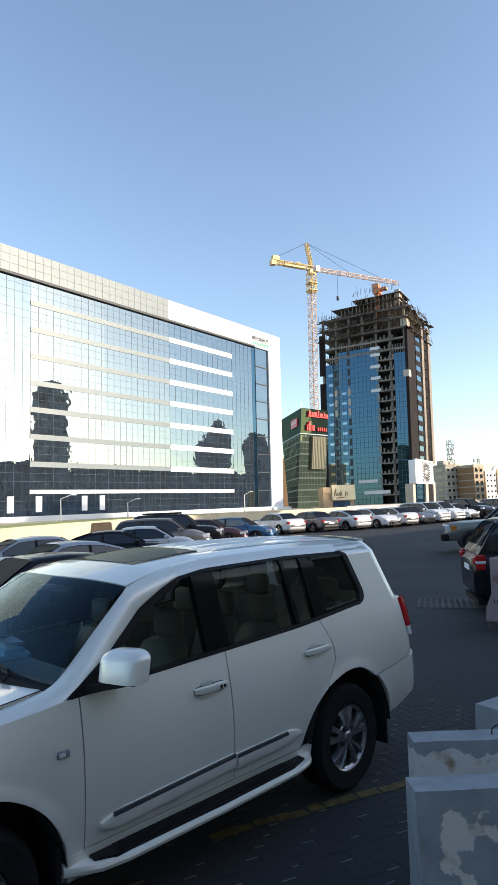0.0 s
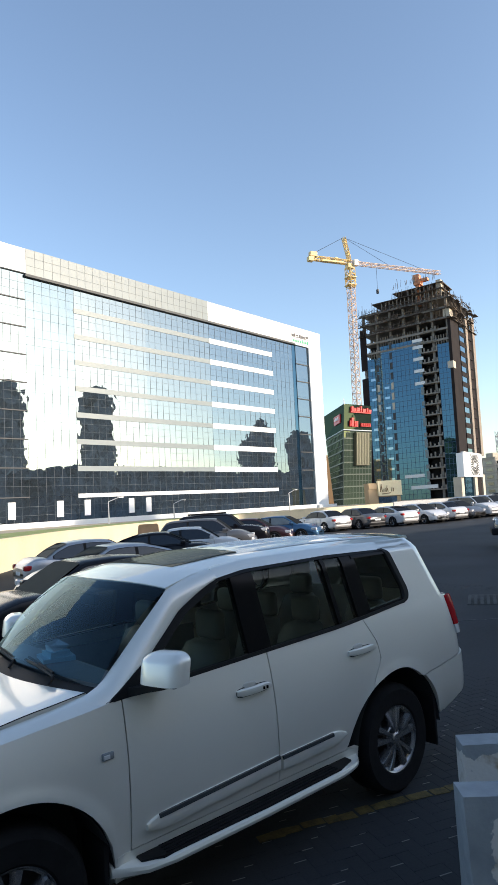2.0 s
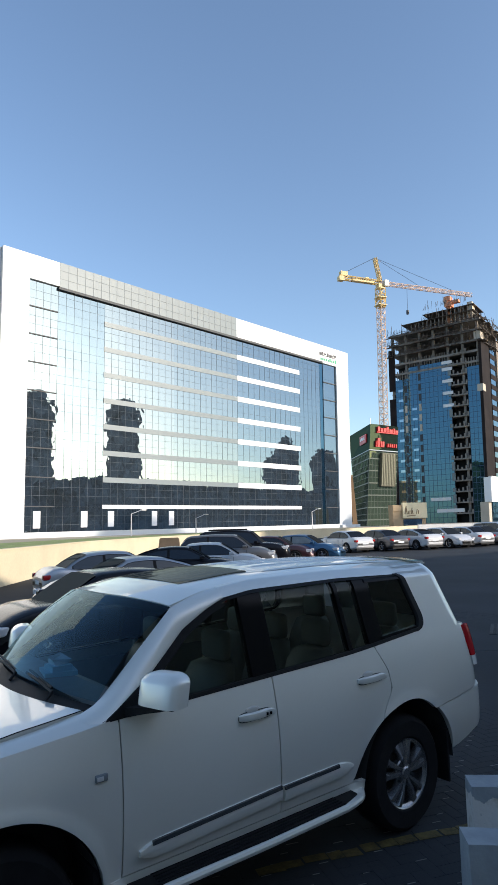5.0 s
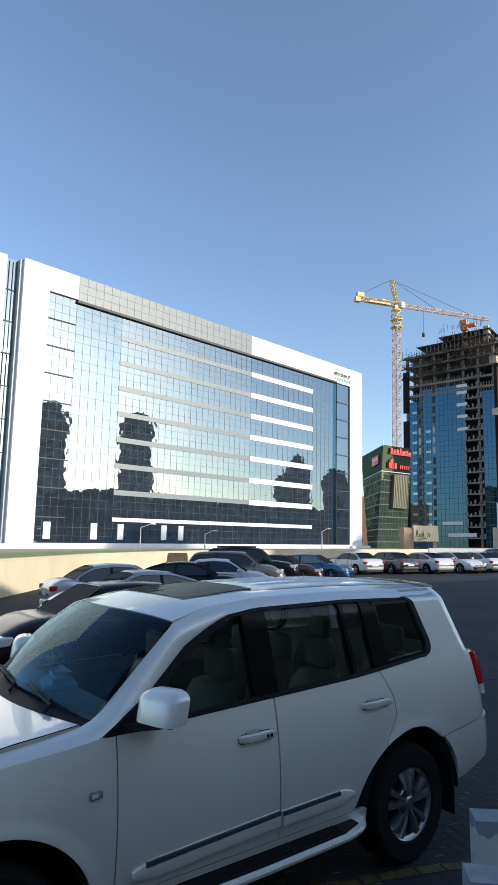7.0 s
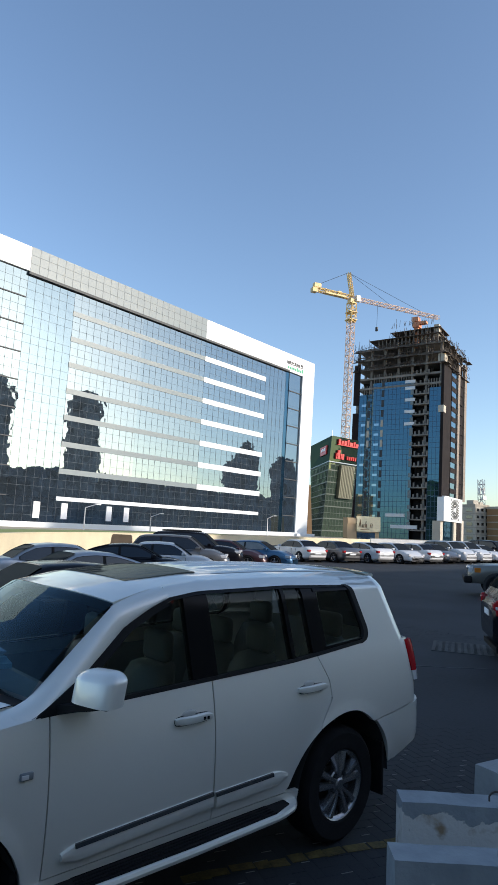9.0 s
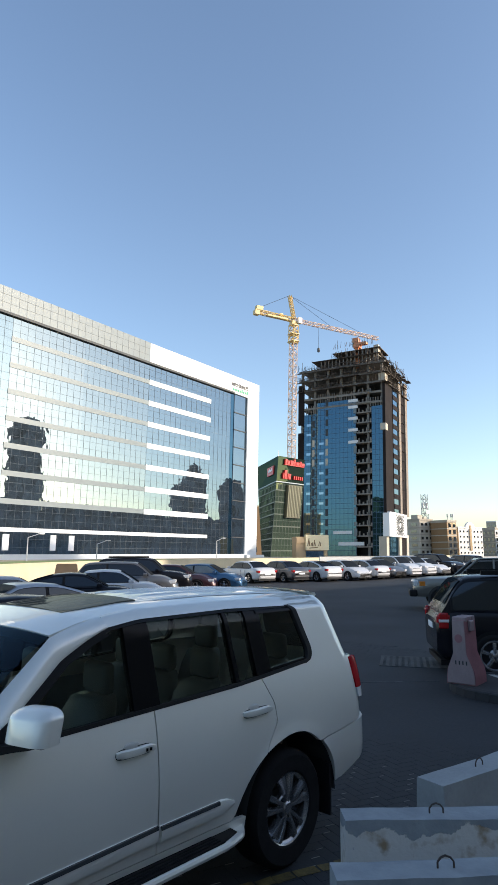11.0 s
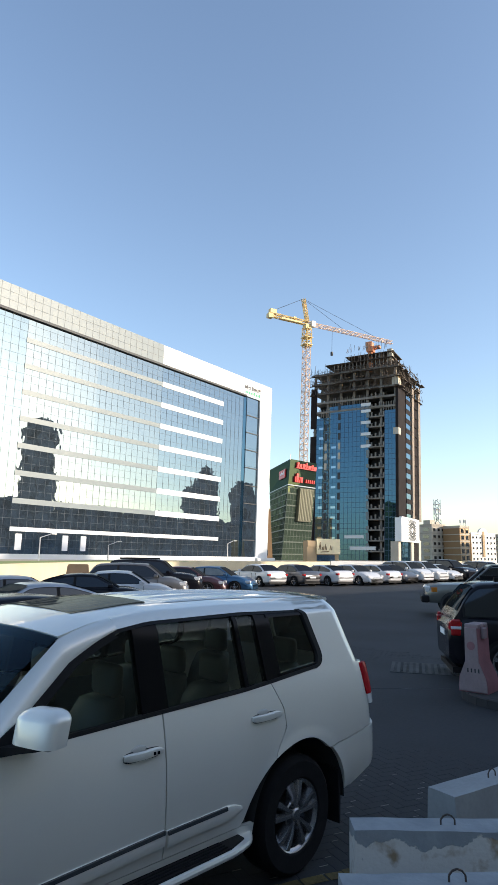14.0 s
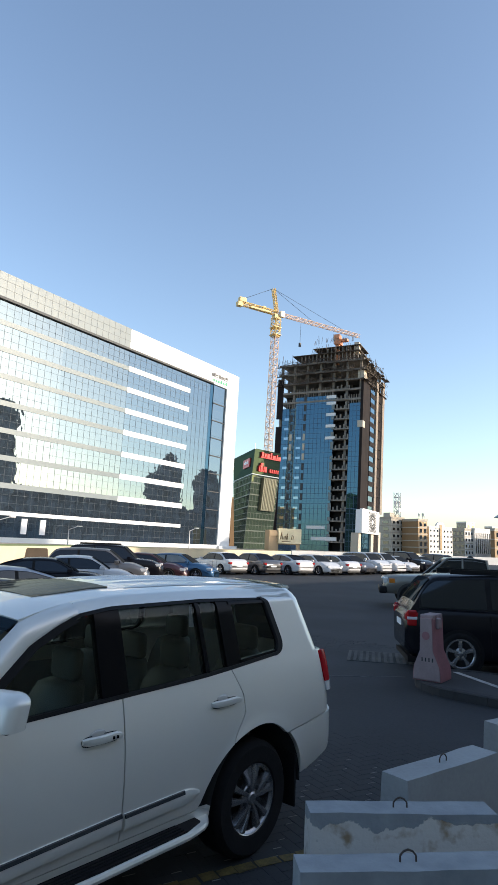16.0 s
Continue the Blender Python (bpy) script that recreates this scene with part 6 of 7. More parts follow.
make_car("saloon_car", "sedan", "black", "black saloon car with a polished bonnet", 271, 1.3, 7.9)
make_car("hatchback_car", "fastback", "silver", "pale silver fastback car with roof glass", 274, 3.9, 11.9)
make_car("saloon_car", "sedan", "silver", "silver saloon car with red tail lamps, beside the cream wall", 98, 5.2, 15.7)
car_at(31.6, 23.2, "saloon_car", "fastback", "black", "black fastback saloon with dark windows", 124)
car_at(34.6, 26.0, "saloon_car", "sedan", "white", "white saloon car between dark cars", 128)
car_at(36.0, 28.8, "estate_car", "suv", "grey", "metallic grey crossover with a raked tailgate", 132)
car_at(37.4, 32.0, "offroad_car", "big_suv", "black", "large black off-road car with roof rails", 135, rack=True)
car_at(40.2, 34.2, "saloon_car", "sedan", "maroon", "dark maroon saloon car", 140)
car_at(43.0, 35.6, "saloon_car", "sedan", "blue", "dark blue saloon with a pale sunshade behind its windscreen", 150, pale=True)
row = [("sedan", "white", "white saloon car with red tail lamps", 9), ("sedan", "grey", "grey saloon car with red tail lamps", 9), ("fastback", "white", "white fastback saloon with dark alloy wheels", 9),
       ("sedan", "white", "white saloon car with sharp headlamps", 189), ("sedan", "white", "white saloon with a red-striped tail", 9), ("sedan", "grey", "grey saloon between white cars", 189),
       ("suv", "white", "white crossover car, nose out", 189), ("suv", "white", "white crossover car with dark glass", 189), ("sedan", "white", "white saloon at the row's end", 189), ("big_suv", "black", "black off-road car at the row's end", 189),
       ("sedan", "silver", "silver saloon far down the row", 189), ("suv", "grey", "dark grey crossover far down the row", 9)]
for k, (stl, col, lab, hd) in enumerate(row):
    make_car({"sedan": "saloon_car", "fastback": "saloon_car", "suv": "estate_car", "big_suv": "offroad_car"}[stl], stl, col, lab, hd, 28.3 + 2.46 * min(k, 3) + 2.4 * max(0, k - 3), 27.05 - 1.0 * min(k, 3) - 0.1 * max(0, k - 3))
dark = make_car("offroad_car", "tall_suv", "black", "black off-road car with chrome-rimmed alloy wheels, beside a kerbed island", 145, 9.217, 0.90, rack=True)

for sd in (-1, 1):
    lamp = part("side_lamp", soft_box(-2.37, -2.20, sd * 0.852 - 0.05, sd * 0.852 + 0.04, 0.82, 1.10, 0.025), M_tail, dark, "tall red tail lamp")
    part("white_band", soft_box(-2.375, -2.195, sd * 0.856 - 0.05, sd * 0.856 + 0.04, 0.93, 0.985, 0.012), M_clear_lens, lamp)
    for xw in (-1.44, 1.44):
        m_ = Matrix.Translation((xw, sd * 0.942, 0.37)) @ Matrix.Rotation(0 if sd < 0 else math.pi, 4, 'Z')
        smooth(part("chrome_ring", lathe(bmesh.new(), [(0.225, 0.0), (0.24, -0.018), (0.268, -0.018), (0.278, 0.0)], 32, m_), M_alloy, dark, "bright rim edge"), 40)

# silver pickup
pk = thing("pickup_truck", "sand-silver double-cab pickup truck with a black bumper", "car", Matrix.Translation((20.3, 6.6, lot_z(20.3, 6.6))) @ Matrix.Rotation(radians(120), 4, 'Z'), group="parked cars")
prof = [(-2.95, 0.85, 1.18), (-1.0, 0.97, 1.20), (-0.95, 1.0, 1.24), (1.15, 1.0, 1.24), (1.25, 1.0, 1.22), (2.3, 0.98, 1.18), (2.75, 0.95, 1.12), (2.9, 0.85, 1.0), (2.95, 0.78, 0.85)]
rings = []
for X, w, z in prof:
    pr = [(w * 0.9, 0.48), (w, 0.62), (w, z - 0.18), (w * 0.95, z - 0.04), (w * 0.8, z)]
    rings.append([(X, -p, q) for p, q in pr] + [(X, p, q) for p, q in pr[::-1]])
smooth(part("body", loft(bmesh.new(), rings), PAINTS["sand"], pk), 45)
cab = [(-1.05, 0.88, 1.2, 0.02), (-0.85, 0.86, 1.2, 0.66), (-0.4, 0.84, 1.2, 0.72), (0.45, 0.82, 1.2, 0.70), (1.35, 0.86, 1.2, 0.0)]
smooth(part("glasshouse", loft(bmesh.new(), [[(X, -w, zb), (X, -w * (1 - 0.16 * f), zb + f - 0.02), (X, w * (1 - 0.16 * f), zb + f - 0.02), (X, w, zb)] for X, w, zb, f in cab]), G_car, pk), 30)
smooth(part("roof", loft(bmesh.new(), [[(X, -w, 1.2 + f - 0.12), (X, -w * 0.86, 1.2 + f + 0.0), (X, w * 0.86, 1.2 + f + 0.0), (X, w, 1.2 + f - 0.12)] for X, w, f in ((-0.92, 0.79, 0.66), (-0.4, 0.77, 0.73), (0.5, 0.77, 0.71), (0.62, 0.78, 0.64))]), PAINTS["sand"], pk), 40)
for sd in (-1, 1):
    for xa, xb in ((1.3, 0.55), (-1.0, -0.88), (0.0, -0.02)):
        bm = bmesh.new()
        rod(bm, (xa, sd * 0.875, 1.2), (xb, sd * 0.765, 1.86), 0.045, 6)
        part("pillar", bm, PAINTS["sand"], pk)
    for xw in (-1.75, 1.95):
        part("wheel_well", rod(bmesh.new(), (xw, sd * 0.7, 0.42), (xw, sd * 1.008, 0.42), 0.48, 20), M_cabin, pk)
        wheel(pk, Vector((xw, sd * 0.90, 0.41)), 0.41, 0.26, 0.26, -sd, 5, False, detail=False)
    part("headlamp", soft_box(2.55, 2.93, sd * 0.72 - 0.18, sd * 0.72 + 0.18, 0.86, 1.08, 0.04), M_clear_lens, pk)
    part("corner_lamp", soft_box(2.50, 2.72, sd * 0.93 - 0.03, sd * 0.93 + 0.04, 0.88, 1.05, 0.01), M_amber, pk)
    part("door_mirror", soft_box(0.95, 1.12, sd * 1.10 - 0.10, sd * 1.10 + 0.10, 1.22, 1.45, 0.03), M_black_trim, pk)
part("grille", soft_box(2.85, 2.98, -0.5, 0.5, 0.80, 1.06, 0.03), M_chrome, pk)
part("bumper", soft_box(2.80, 3.10, -0.95, 0.95, 0.48, 0.74, 0.06), M_black_trim, pk)

# ---- concrete barriers beside the camera ----
M_block = mat("weathered_grey_paint", (0.30, 0.312, 0.312), 0.8, vary=0.16, scale=3, bump=0.25, fine=40)


def flaked(name, cover=0.505, shift=(0.0, 0.0, 0.0)):
    """Grey-blue paint that has flaked off in patches down to pale render and rust."""
    m = bpy.data.materials.new(name)
    m.use_nodes = True
    nt = m.node_tree
    b = nt.nodes["Principled BSDF"]
    b.inputs["Roughness"].default_value = 0.85
    tc = nt.nodes.new("ShaderNodeTexCoord")
    n1 = nt.nodes.new("ShaderNodeTexNoise")
    n1.inputs["Scale"].default_value, n1.inputs["Detail"].default_value, n1.inputs["Roughness"].default_value = 3.2, 7, 0.55
    n2 = nt.nodes.new("ShaderNodeTexNoise")
    n2.inputs["Scale"].default_value, n2.inputs["Detail"].default_value = 9, 5
    n3 = nt.nodes.new("ShaderNodeTexNoise")
    n3.inputs["Scale"].default_value, n3.inputs["Detail"].default_value = 45, 4
    off = nt.nodes.new("ShaderNodeVectorMath")
    off.inputs[1].default_value = shift
    nt.links.new(tc.outputs["Object"], off.inputs[0])
    for n in (n1, n2, n3):
        nt.links.new(off.outputs[0], n.inputs["Vector"])
    r1 = nt.nodes.new("ShaderNodeValToRGB")
    r1.color_ramp.elements[0].position, r1.color_ramp.elements[1].position = cover, cover + 0.014
    sep = nt.nodes.new("ShaderNodeSeparateXYZ")
    nt.links.new(tc.outputs["Object"], sep.inputs[0])
    mr = nt.nodes.new("ShaderNodeMapRange")
    for key, val in (("From Min", 0.83), ("From Max", 0.90), ("To Min", 0.09), ("To Max", -0.12)):
        mr.inputs[key].default_value = val
    nt.links.new(sep.outputs["Z"], mr.inputs["Value"])
    up = nt.nodes.new("ShaderNodeMath")
    nt.links.new(n1.outputs["Fac"], up.inputs[0])
    nt.links.new(mr.outputs[0], up.inputs[1])
    nt.links.new(up.outputs[0], r1.inputs[0])
    pale = nt.nodes.new("ShaderNodeValToRGB")
    pale.color_ramp.elements[0].color, pale.color_ramp.elements[0].position = (0.30, 0.21, 0.13, 1), 0.30
    pale.color_ramp.elements[1].color, pale.color_ramp.elements[1].position = (0.60, 0.565, 0.52, 1), 0.45
    nt.links.new(n2.outputs["Fac"], pale.inputs[0])
    grey = nt.nodes.new("ShaderNodeValToRGB")
    grey.color_ramp.elements[0].color, grey.color_ramp.elements[0].position = (0.215, 0.235, 0.25, 1), 0.3
    grey.color_ramp.elements[1].color, grey.color_ramp.elements[1].position = (0.30, 0.32, 0.33, 1), 0.7
    nt.links.new(n2.outputs["Fac"], grey.inputs[0])
    mx = nt.nodes.new("ShaderNodeMix")
    mx.data_type = 'RGBA'
    nt.links.new(r1.outputs[0], mx.inputs["Factor"])
    nt.links.new(grey.outputs[0], mx.inputs["A"])
    nt.links.new(pale.outputs[0], mx.inputs["B"])
    nt.links.new(mx.outputs["Result"], b.inputs["Base Color"])
    ad = nt.nodes.new("ShaderNodeMath")
    ad.operation = 'MULTIPLY_ADD'
    ad.inputs[1].default_value = -0.5
    nt.links.new(r1.outputs[0], ad.inputs[0])
    nt.links.new(n3.outputs["Fac"], ad.inputs[2])
    bp = nt.nodes.new("ShaderNodeBump")
    bp.inputs["Strength"].default_value, bp.inputs["Distance"].default_value = 0.5, 0.006
    nt.links.new(ad.outputs[0], bp.inputs["Height"])
    nt.links.new(bp.outputs[0], b.inputs["Normal"])
    return m


M_flaked = flaked("flaked_paint", 0.49)
M_flaked_less = flaked("flaked_paint_sparse", 0.60, (3.7, 1.3, 0.4))
M_rust = mat("rusty_rebar", (0.08, 0.06, 0.05), 0.7, 0.4, vary=0.3, scale=30)


def barrier(label, p, turn, length, h=0.92, wt=0.17, wbm=0.42, material=None, hoops=(0.5,)):
    """A cast concrete block, narrower at the top, with a lifting hoop. p: middle of its top."""
    ob = thing("concrete_barrier", label, "barrier", Matrix.Translation((p[0], p[1], 0)) @ Matrix.Rotation(turn, 4, 'Z'), group="concrete barriers")
    prof = [(-wbm / 2, 0), (-wbm / 2, 0.18), (-wt / 2 - 0.035, 0.42), (-wt / 2, h), (wt / 2, h), (wt / 2 + 0.035, 0.42), (wbm / 2, 0.18), (wbm / 2, 0)]
    bm = loft(bmesh.new(), [[(x, y, z) for y, z in prof] for x in (-length / 2, length / 2)])
    bmesh.ops.bevel(bm, geom=[e for e in bm.edges if e.calc_face_angle(0) > 0.5], offset=0.028, segments=3, affect='EDGES', profile=0.6)
    bmesh.ops.subdivide_edges(bm, edges=[e for e in bm.edges if e.calc_length() > 0.15], cuts=5, use_grid_fill=True)
    for v in bm.verts:
        n = noise.noise(Vector(v.co) * 5.0 + Vector((p[0], p[1], 0)) * 7) * 0.006
        v.co.y += n
        v.co.z += n * 0.6 if v.co.z > 0.1 else 0
    smooth(part("block", bm, material or M_flaked, ob), 30)
    for f in hoops:
        x = (f - 0.5) * length
        bm = bmesh.new()
        pts = [Vector((x - 0.035, 0, h - 0.03)), Vector((x - 0.034, 0, h + 0.022)), Vector((x - 0.02, 0, h + 0.038)), Vector((x, 0, h + 0.045)), Vector((x + 0.02, 0, h + 0.038)), Vector((x + 0.034, 0, h + 0.022)), Vector((x + 0.035, 0, h - 0.03))]
        tube(bm, pts, 0.0042, 6)
        part("lifting_hoop", bm, M_rust, ob, "bent steel lifting hoop")
    return ob

barrier("grey concrete barrier with flaked paint and rust stains", (-0.614, -1.424), radians(-45.4), 0.935, wt=0.15)
barrier("grey concrete barrier with worn buff patches, standing in front of another", (-1.09, -1.70), radians(-43.2), 0.935, wt=0.15, material=M_flaked_less)
barrier("plain grey concrete barrier with a lifting hoop", (0.205, -1.298), radians(-11.9), 0.92, wt=0.185, material=M_block)
barrier("plain grey concrete barrier at the end of the line", (1.77, -1.33), radians(-12), 0.92, wt=0.185, material=M_block)

# ---- kerbed island with a faded plastic barrier ----
M_kerb = mat("dark_kerb", (0.026, 0.027, 0.029), 0.85, vary=0.25, scale=4, bump=0.3, fine=40)
M_island = mat("island_paving", (0.038, 0.039, 0.041), 0.85, vary=0.25, scale=2, bump=0.3, fine=40)
M_pink = mat("faded_pink_plastic", (0.25, 0.105, 0.12), 0.55, vary=0.22, scale=3, bump=0.1, fine=30)
M_pale_plastic = mat("faded_white_plastic", (0.27, 0.20, 0.205), 0.55, vary=0.15, scale=4, bump=0.1, fine=30)


def nose(off, n=14):
    """Outline of the island: a round nose, then two long sides."""
    c, r = Vector((6.72, 0.92)), 0.98 - off
    pts = [(c.x + r * math.cos(a), c.y + r * math.sin(a)) for a in [math.pi * k / n for k in range(n + 1)]]
    return [(c.x + r + 0.0, -14)] + pts + [(c.x - r - 0.0, -14)]


isl = tagged(part("pavement", prism(bmesh.new(), nose(0.13), -0.05, 0.145), M_island), "raised paved island with a round nose", "pavement", kind="structure")
out_, in_ = nose(0.0), nose(0.15)
for k, ((a, b), (c, d_)) in enumerate(zip(zip(out_, out_[1:]), zip(in_, in_[1:]))):
    steps = max(1, int(math.dist(a, b) / 0.5))
    for j in range(min(steps, 12)):
        gap = 0.003 / math.dist(a, b)
        f0, f1 = j / steps + gap, (j + 1) / steps - gap
        L2 = lambda p, q, f: (p[0] + (q[0] - p[0]) * f, p[1] + (q[1] - p[1]) * f)
        if k == len(out_) - 2 or (k > 0):
            o0, o1, i0, i1 = L2(a, b, f0), L2(a, b, f1), L2(c, d_, f0), L2(c, d_, f1)
            bm = loft(bmesh.new(), [[(*o0, -0.04), (*o0, 0.135), (o0[0] * 0.85 + i0[0] * 0.15, o0[1] * 0.85 + i0[1] * 0.15, 0.152), (*i0, 0.152), (*i0, -0.04)],
                                    [(*o1, -0.04), (*o1, 0.135), (o1[0] * 0.85 + i1[0] * 0.15, o1[1] * 0.85 + i1[1] * 0.15, 0.152), (*i1, 0.152), (*i1, -0.04)]])
            part("kerb_stone", bm, M_kerb, isl)
bm = bmesh.new()
loft(bm, [[(7.16, 1.50, 0.147), (7.22, 1.42, 0.147), (7.22, 1.42, 0.151), (7.16, 1.50, 0.151)], [(6.52, 0.56, 0.147), (6.60, 0.50, 0.147), (6.60, 0.50, 0.151), (6.52, 0.56, 0.151)], [(6.1, -0.2, 0.147), (6.2, -0.26, 0.147), (6.2, -0.26, 0.151), (6.1, -0.2, 0.151)]])
part("painted_line", bm, M_white_line, isl)

pb = thing("plastic_barrier", "sun-faded pink and white plastic road barrier with a toothed top", "barrier", Matrix.Translation((6.35, 1.50, 0.152)) @ Matrix.Rotation(radians(4), 4, 'Z') @ Matrix.Diagonal((0.98, 0.95, 1, 1)))
prof = [(-0.27, 0.0), (-0.27, 0.10), (-0.25, 0.22), (-0.13, 0.46), (-0.115, 0.98), (0.115, 0.98), (0.13, 0.46), (0.25, 0.22), (0.27, 0.10), (0.27, 0.0)]
bm = bmesh.new()
prof = [(y * 0.9, z) for y, z in prof]
loft(bm, [[(x, y, z) for y, z in prof] for x in (-0.30, -0.15, 0.05, 0.20)])
bmesh.ops.bevel(bm, geom=[e for e in bm.edges if e.calc_face_angle(0) > 0.4], offset=0.03, segments=3, affect='EDGES', profile=0.5)
smooth(part("body", bm, M_pink, pb), 40)
bm = bmesh.new()
loft(bm, [[(-0.318, y * 0.93, 0.02 + z * 0.97) for y, z in prof], [(-0.29, y * 0.97, z) for y, z in prof]])
endp = smooth(part("end_face", bm, M_pale_plastic, pb, "chalky white end"), 40)
part("socket", rod(bmesh.new(), (-0.325, 0, 0.70), (-0.312, 0, 0.70), 0.065, 20), M_pink, endp)
for k in range(4):
    part("slit", boxes((-0.322, -0.315, -0.12 + 0.06 * k, -0.10 + 0.06 * k, 0.30, 0.36), m=Matrix.Rotation(0.0, 4, 'X')), M_cabin, endp)
for k in range(3):
    x = -0.27 + k * 0.17
    part("tooth", soft_box(x, x + 0.10, -0.118, 0.118, 0.95, 1.03, 0.015), M_pale_plastic, pb)
part("side_lug", soft_box(-0.15, 0.02, -0.16, -0.10, 0.80, 0.97, 0.02), M_pale_plastic, pb)

# ---- painted and laid marks on the lot ----
bm = bmesh.new()
a, b = Vector((-1.15, 0.37)), Vector((0.36, -0.19))
dv = (b - a).normalized()
nv_ = Vector((-dv.y, dv.x)) * 0.05
rs = random.Random(2)
k = 0.0
while k < (b - a).length:
    w = rs.uniform(0.10, 0.19)
    p, q = a + dv * k, a + dv * (k + w)
    j = Vector((rs.uniform(-0.01, 0.01), rs.uniform(-0.01, 0.01)))
    vs = [(p + nv_ * rs.uniform(0.6, 1.1) + j), (q + nv_ * rs.uniform(0.6, 1.1) + j), (q - nv_ * rs.uniform(0.6, 1.1) + j), (p - nv_ * rs.uniform(0.6, 1.1) + j)]
    loft(bm, [[(v.x, v.y, 0.0052) for v in vs], [(v.x, v.y, 0.0072) for v in vs]])
    k += w + 0.012
tagged(part("bay_line", bm, M_yellow), "worn yellow bay line painted across the pavers", "road marking", kind="structure")
# pierced concrete strip
strip_m = Matrix.Translation((8.05, 3.45, lot_z(8.05, 3.45) + 0.004)) @ Matrix.Rotation(radians(119), 4, 'Z')
M_strip = mat("pierced_concrete", (0.062, 0.062, 0.060), 0.85, vary=0.5, scale=1.5)
bm = bmesh.new()
for i in range(18):              # ribs across, then along: open cells between them
    box(bm, -1.5 + i * 0.12, -1.5 + i * 0.12 + 0.062, -0.62, 0.62, -0.03, 0.006, strip_m)
for j in range(11):
    box(bm, -1.5, 0.602, -0.62 + j * 0.118, -0.62 + j * 0.118 + 0.062, -0.03, 0.007, strip_m)
tagged(part("pierced_paving", bm, M_strip), "strip of pierced pale concrete pavers", "paving", kind="stuff")
bm = bmesh.new()
rs = random.Random(8)
pts = []
for k in range(24):
    f = k / 23
    pts.append((4.4 + 2.3 * f + rs.uniform(-0.02, 0.02), 4.35 - 2.2 * f + rs.uniform(-0.03, 0.03)))
for p, q in zip(pts, pts[1:]):
    zp, zq = lot_z(*p) + 0.004, lot_z(*q) + 0.004
    loft(bm, [[(p[0], p[1] - 0.02, zp), (p[0], p[1] + 0.02, zp), (p[0], p[1] + 0.02, zp + 0.005), (p[0], p[1] - 0.02, zp + 0.005)], [(q[0], q[1] - 0.02, zq), (q[0], q[1] + 0.02, zq), (q[0], q[1] + 0.02, zq + 0.005), (q[0], q[1] - 0.02, zq + 0.005)]])
tagged(part("expansion_joint", bm, M_joint), "dark ragged joint across the paving", "joint", kind="structure")

# ---- lamps, sign and shadow stand-in near the wall ----
for az, dd, h in ((27.3, 72, 2.5), (33.2, 78, 1.9), (44.0, 92, 2.6)):
    q = at_az(az, dd)
    street_lamp(q[0], q[1], TOP, h, 1.5, radians(190))
q = at_az(72.3, 30)
lp = thing("post_lamp", "grey post lamp with a flat disc head", "street lamp", Matrix.Translation((*q, lot_z(*q))))
part("pole", rod(bmesh.new(), (0, 0, 0), (0, 0, 3.75), 0.06, 8), M_steel, lp)
part("disc_head", rod(bmesh.new(), (0, 0, 3.72), (0, 0, 3.86), 0.62, 20, 0.45), M_steel, lp)
q = at_az(69.15, 62)
sg = thing("round_sign", "small round dark road sign on a post", "sign", Matrix.Translation((*q, lot_z(*q))) @ Matrix.Rotation(radians(-69), 4, 'Z'))
part("post", rod(bmesh.new(), (0, 0, 0), (0, 0, 1.5), 0.03, 6), M_steel, sg)
part("disc", rod(bmesh.new(), (0, -0.03, 1.35), (0, 0.0, 1.35), 0.33, 20), M_joint, sg)
# made-up block: its brown stands in for a shadow-like patch on the wall
q = at_az(30.7, 40.5)
ub = thing("utility_box", "brown tapered block standing in for a shadow-like patch on the cream wall", "cabinet", Matrix.Translation((*q, lot_z(*q))) @ Matrix.Rotation(radians(-35), 4, 'Z'))
bm = loft(bmesh.new(), [[(x * w, y, z) for x, y in ((-1, -0.3), (1, -0.3), (1, 0.3), (-1, 0.3))] for z, w in ((0, 0.75), (0.3, 0.74), (1.3, 0.62), (1.38, 0.55))])
part("body", bm, mat("shadow_brown", (0.14, 0.10, 0.065), 0.8, vary=0.2, scale=2), ub)

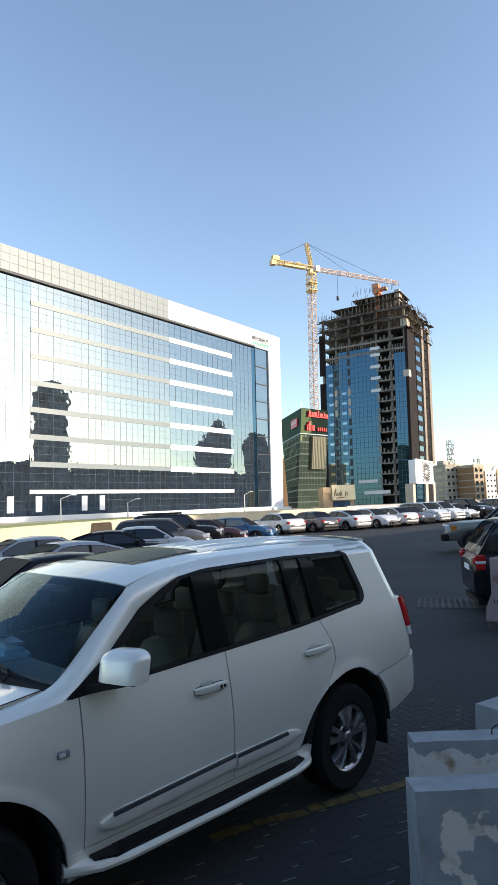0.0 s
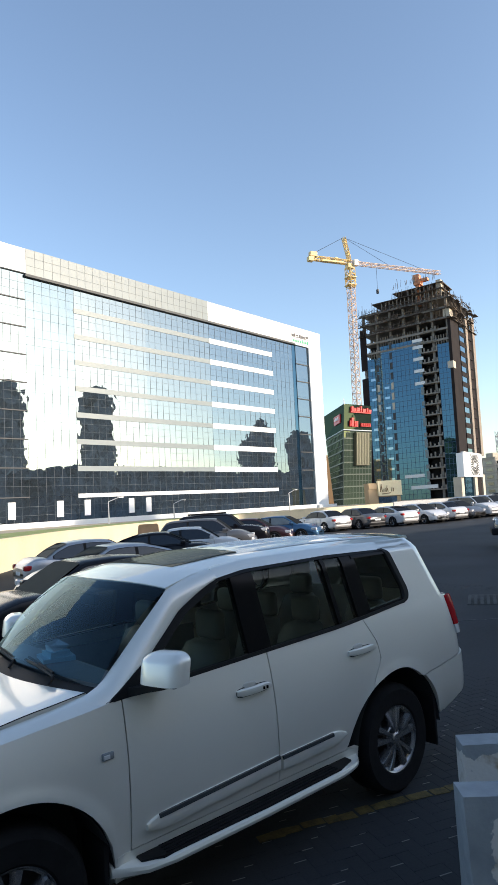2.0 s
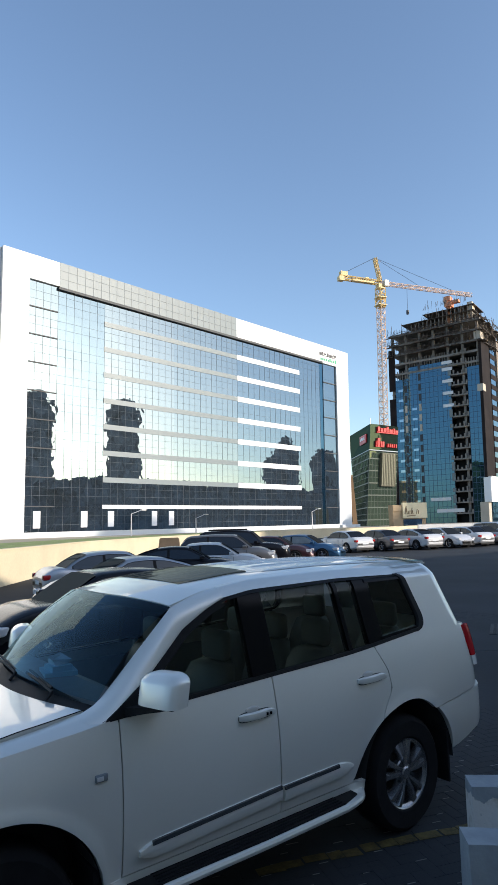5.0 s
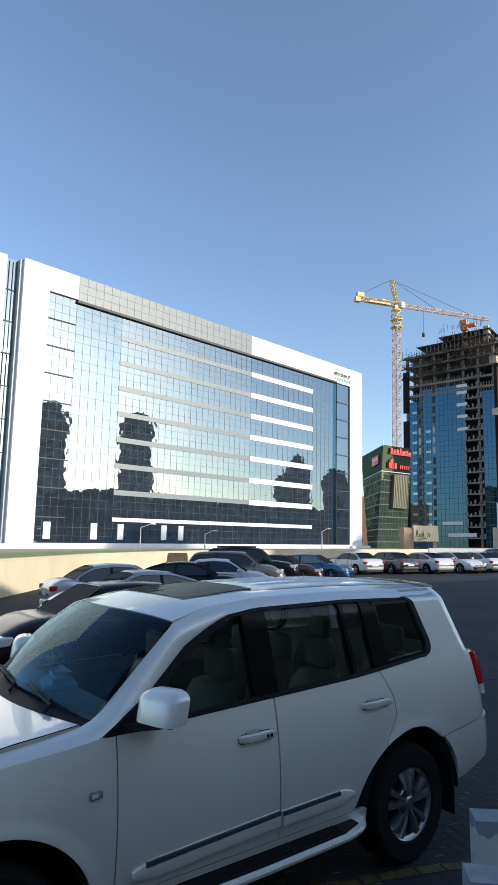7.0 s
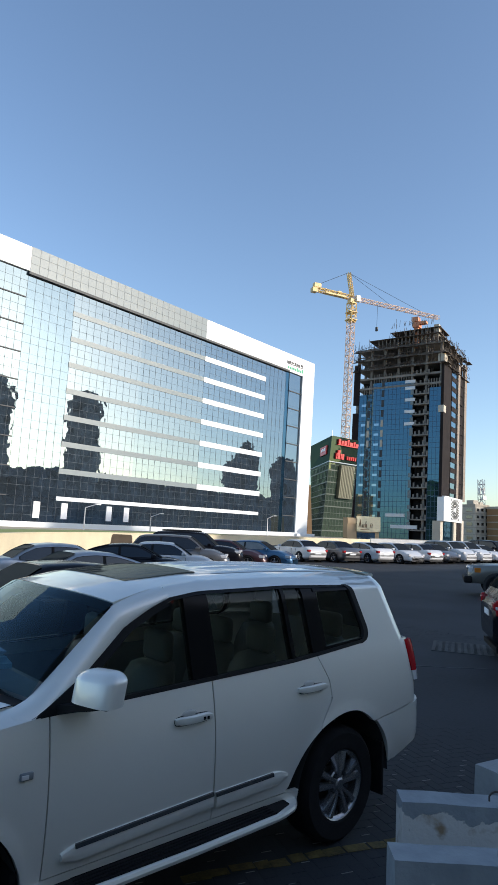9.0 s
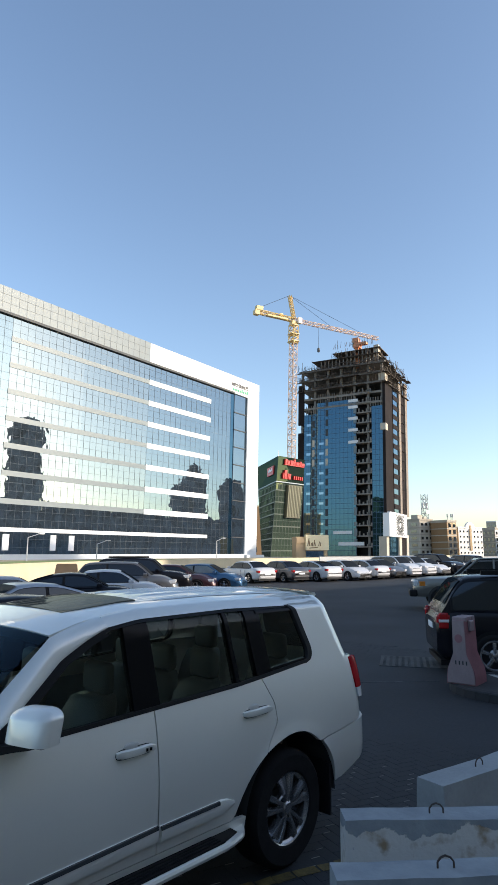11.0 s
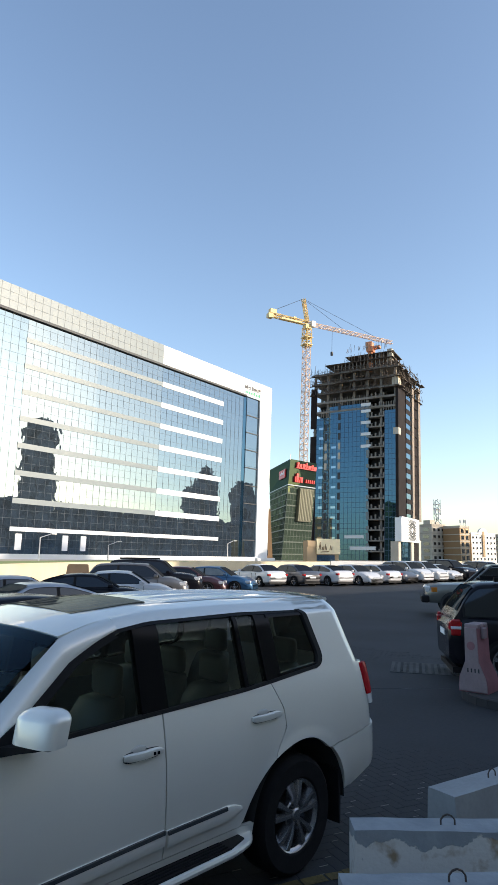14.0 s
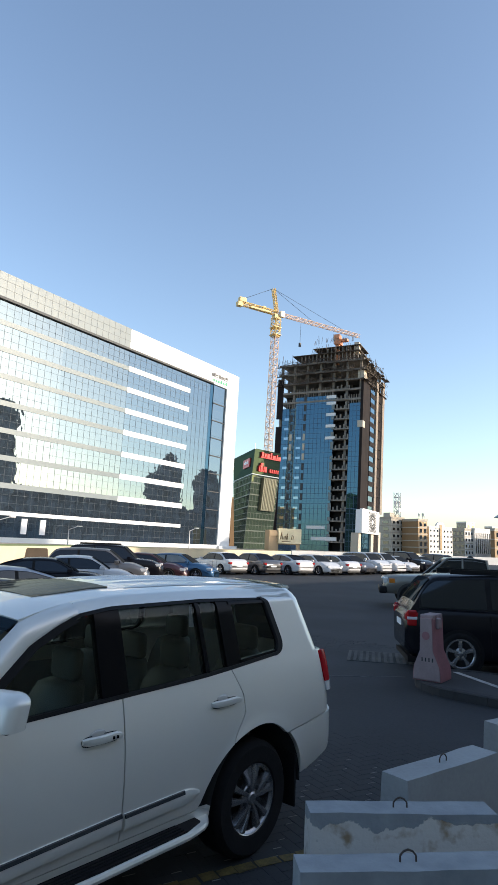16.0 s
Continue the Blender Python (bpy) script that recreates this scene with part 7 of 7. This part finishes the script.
# ---- block paving near the cars ----
pv_bm = boxes((0.001, 0.199, 0.001, 0.099, -0.03, 0.0))
bmesh.ops.bevel(pv_bm, geom=[e for e in pv_bm.edges if all(v.co.z > -0.01 for v in e.verts)], offset=0.0025, segments=1, affect='EDGES')
first = part("paver", pv_bm, M_paver, ground)
paver_mesh = first.data
bpy.data.objects.remove(first)
PAVE = Matrix.Rotation(radians(-20), 4, 'Z')
rs = random.Random(4)
count = 0
rest = bmesh.new()
sand = bmesh.new()
TURN = Matrix.Translation((0.1, 0, 0)) @ Matrix.Rotation(radians(90), 4, 'Z')
for i in range(-60, 130):
    for j in range(-60, 110):
        k = (i - j) % 4          # herringbone: lying blocks start at 0, standing ones at 3
        if k not in (0, 3):
            continue
        loc = PAVE @ Vector((i * 0.1, j * 0.1, 0))
        dz = lot_z(loc.x, loc.y) + 0.002 + rs.uniform(-0.0006, 0.0006)
        if not (-2.6 < loc.x < 9.5 and -2.2 < loc.y < 6.5) or (5.6 < loc.x and loc.y < 2.0):
            continue
        tilt = Matrix.Rotation(rs.uniform(-0.004, 0.004), 4, 'X') @ Matrix.Rotation(rs.uniform(-0.004, 0.004), 4, 'Y')
        m = Matrix.Translation((loc.x, loc.y, dz)) @ PAVE @ tilt
        if k == 3:
            m = m @ TURN
        if k == 3 and -2.4 < loc.x < 2.2 and loc.y < 1.2 and rs.random() < 0.75:
            ln = rs.uniform(0.02, 0.05)
            box(sand, 0.1965, 0.2035, 0.05 - ln, 0.05 + ln, -0.004, 0.0012, m)
        if 0.35 < loc.x < 2.55 and -0.75 < loc.y < 1.85 and count < 300:
            ob = new("paver", paver_mesh)
            ob.parent = ground
            ob.matrix_basis = m
            count += 1
        else:
            box(rest, 0.001, 0.199, 0.001, 0.099, -0.02, 0.0, m)
tagged(part("block_paving", rest, M_paver, ground), kind="stuff")
tagged(part("joint_sand", sand, mat("pale_joint_sand", (0.17, 0.17, 0.16), 0.9, vary=0.4, scale=6), ground, "pale sand in the paving joints"), kind="stuff")
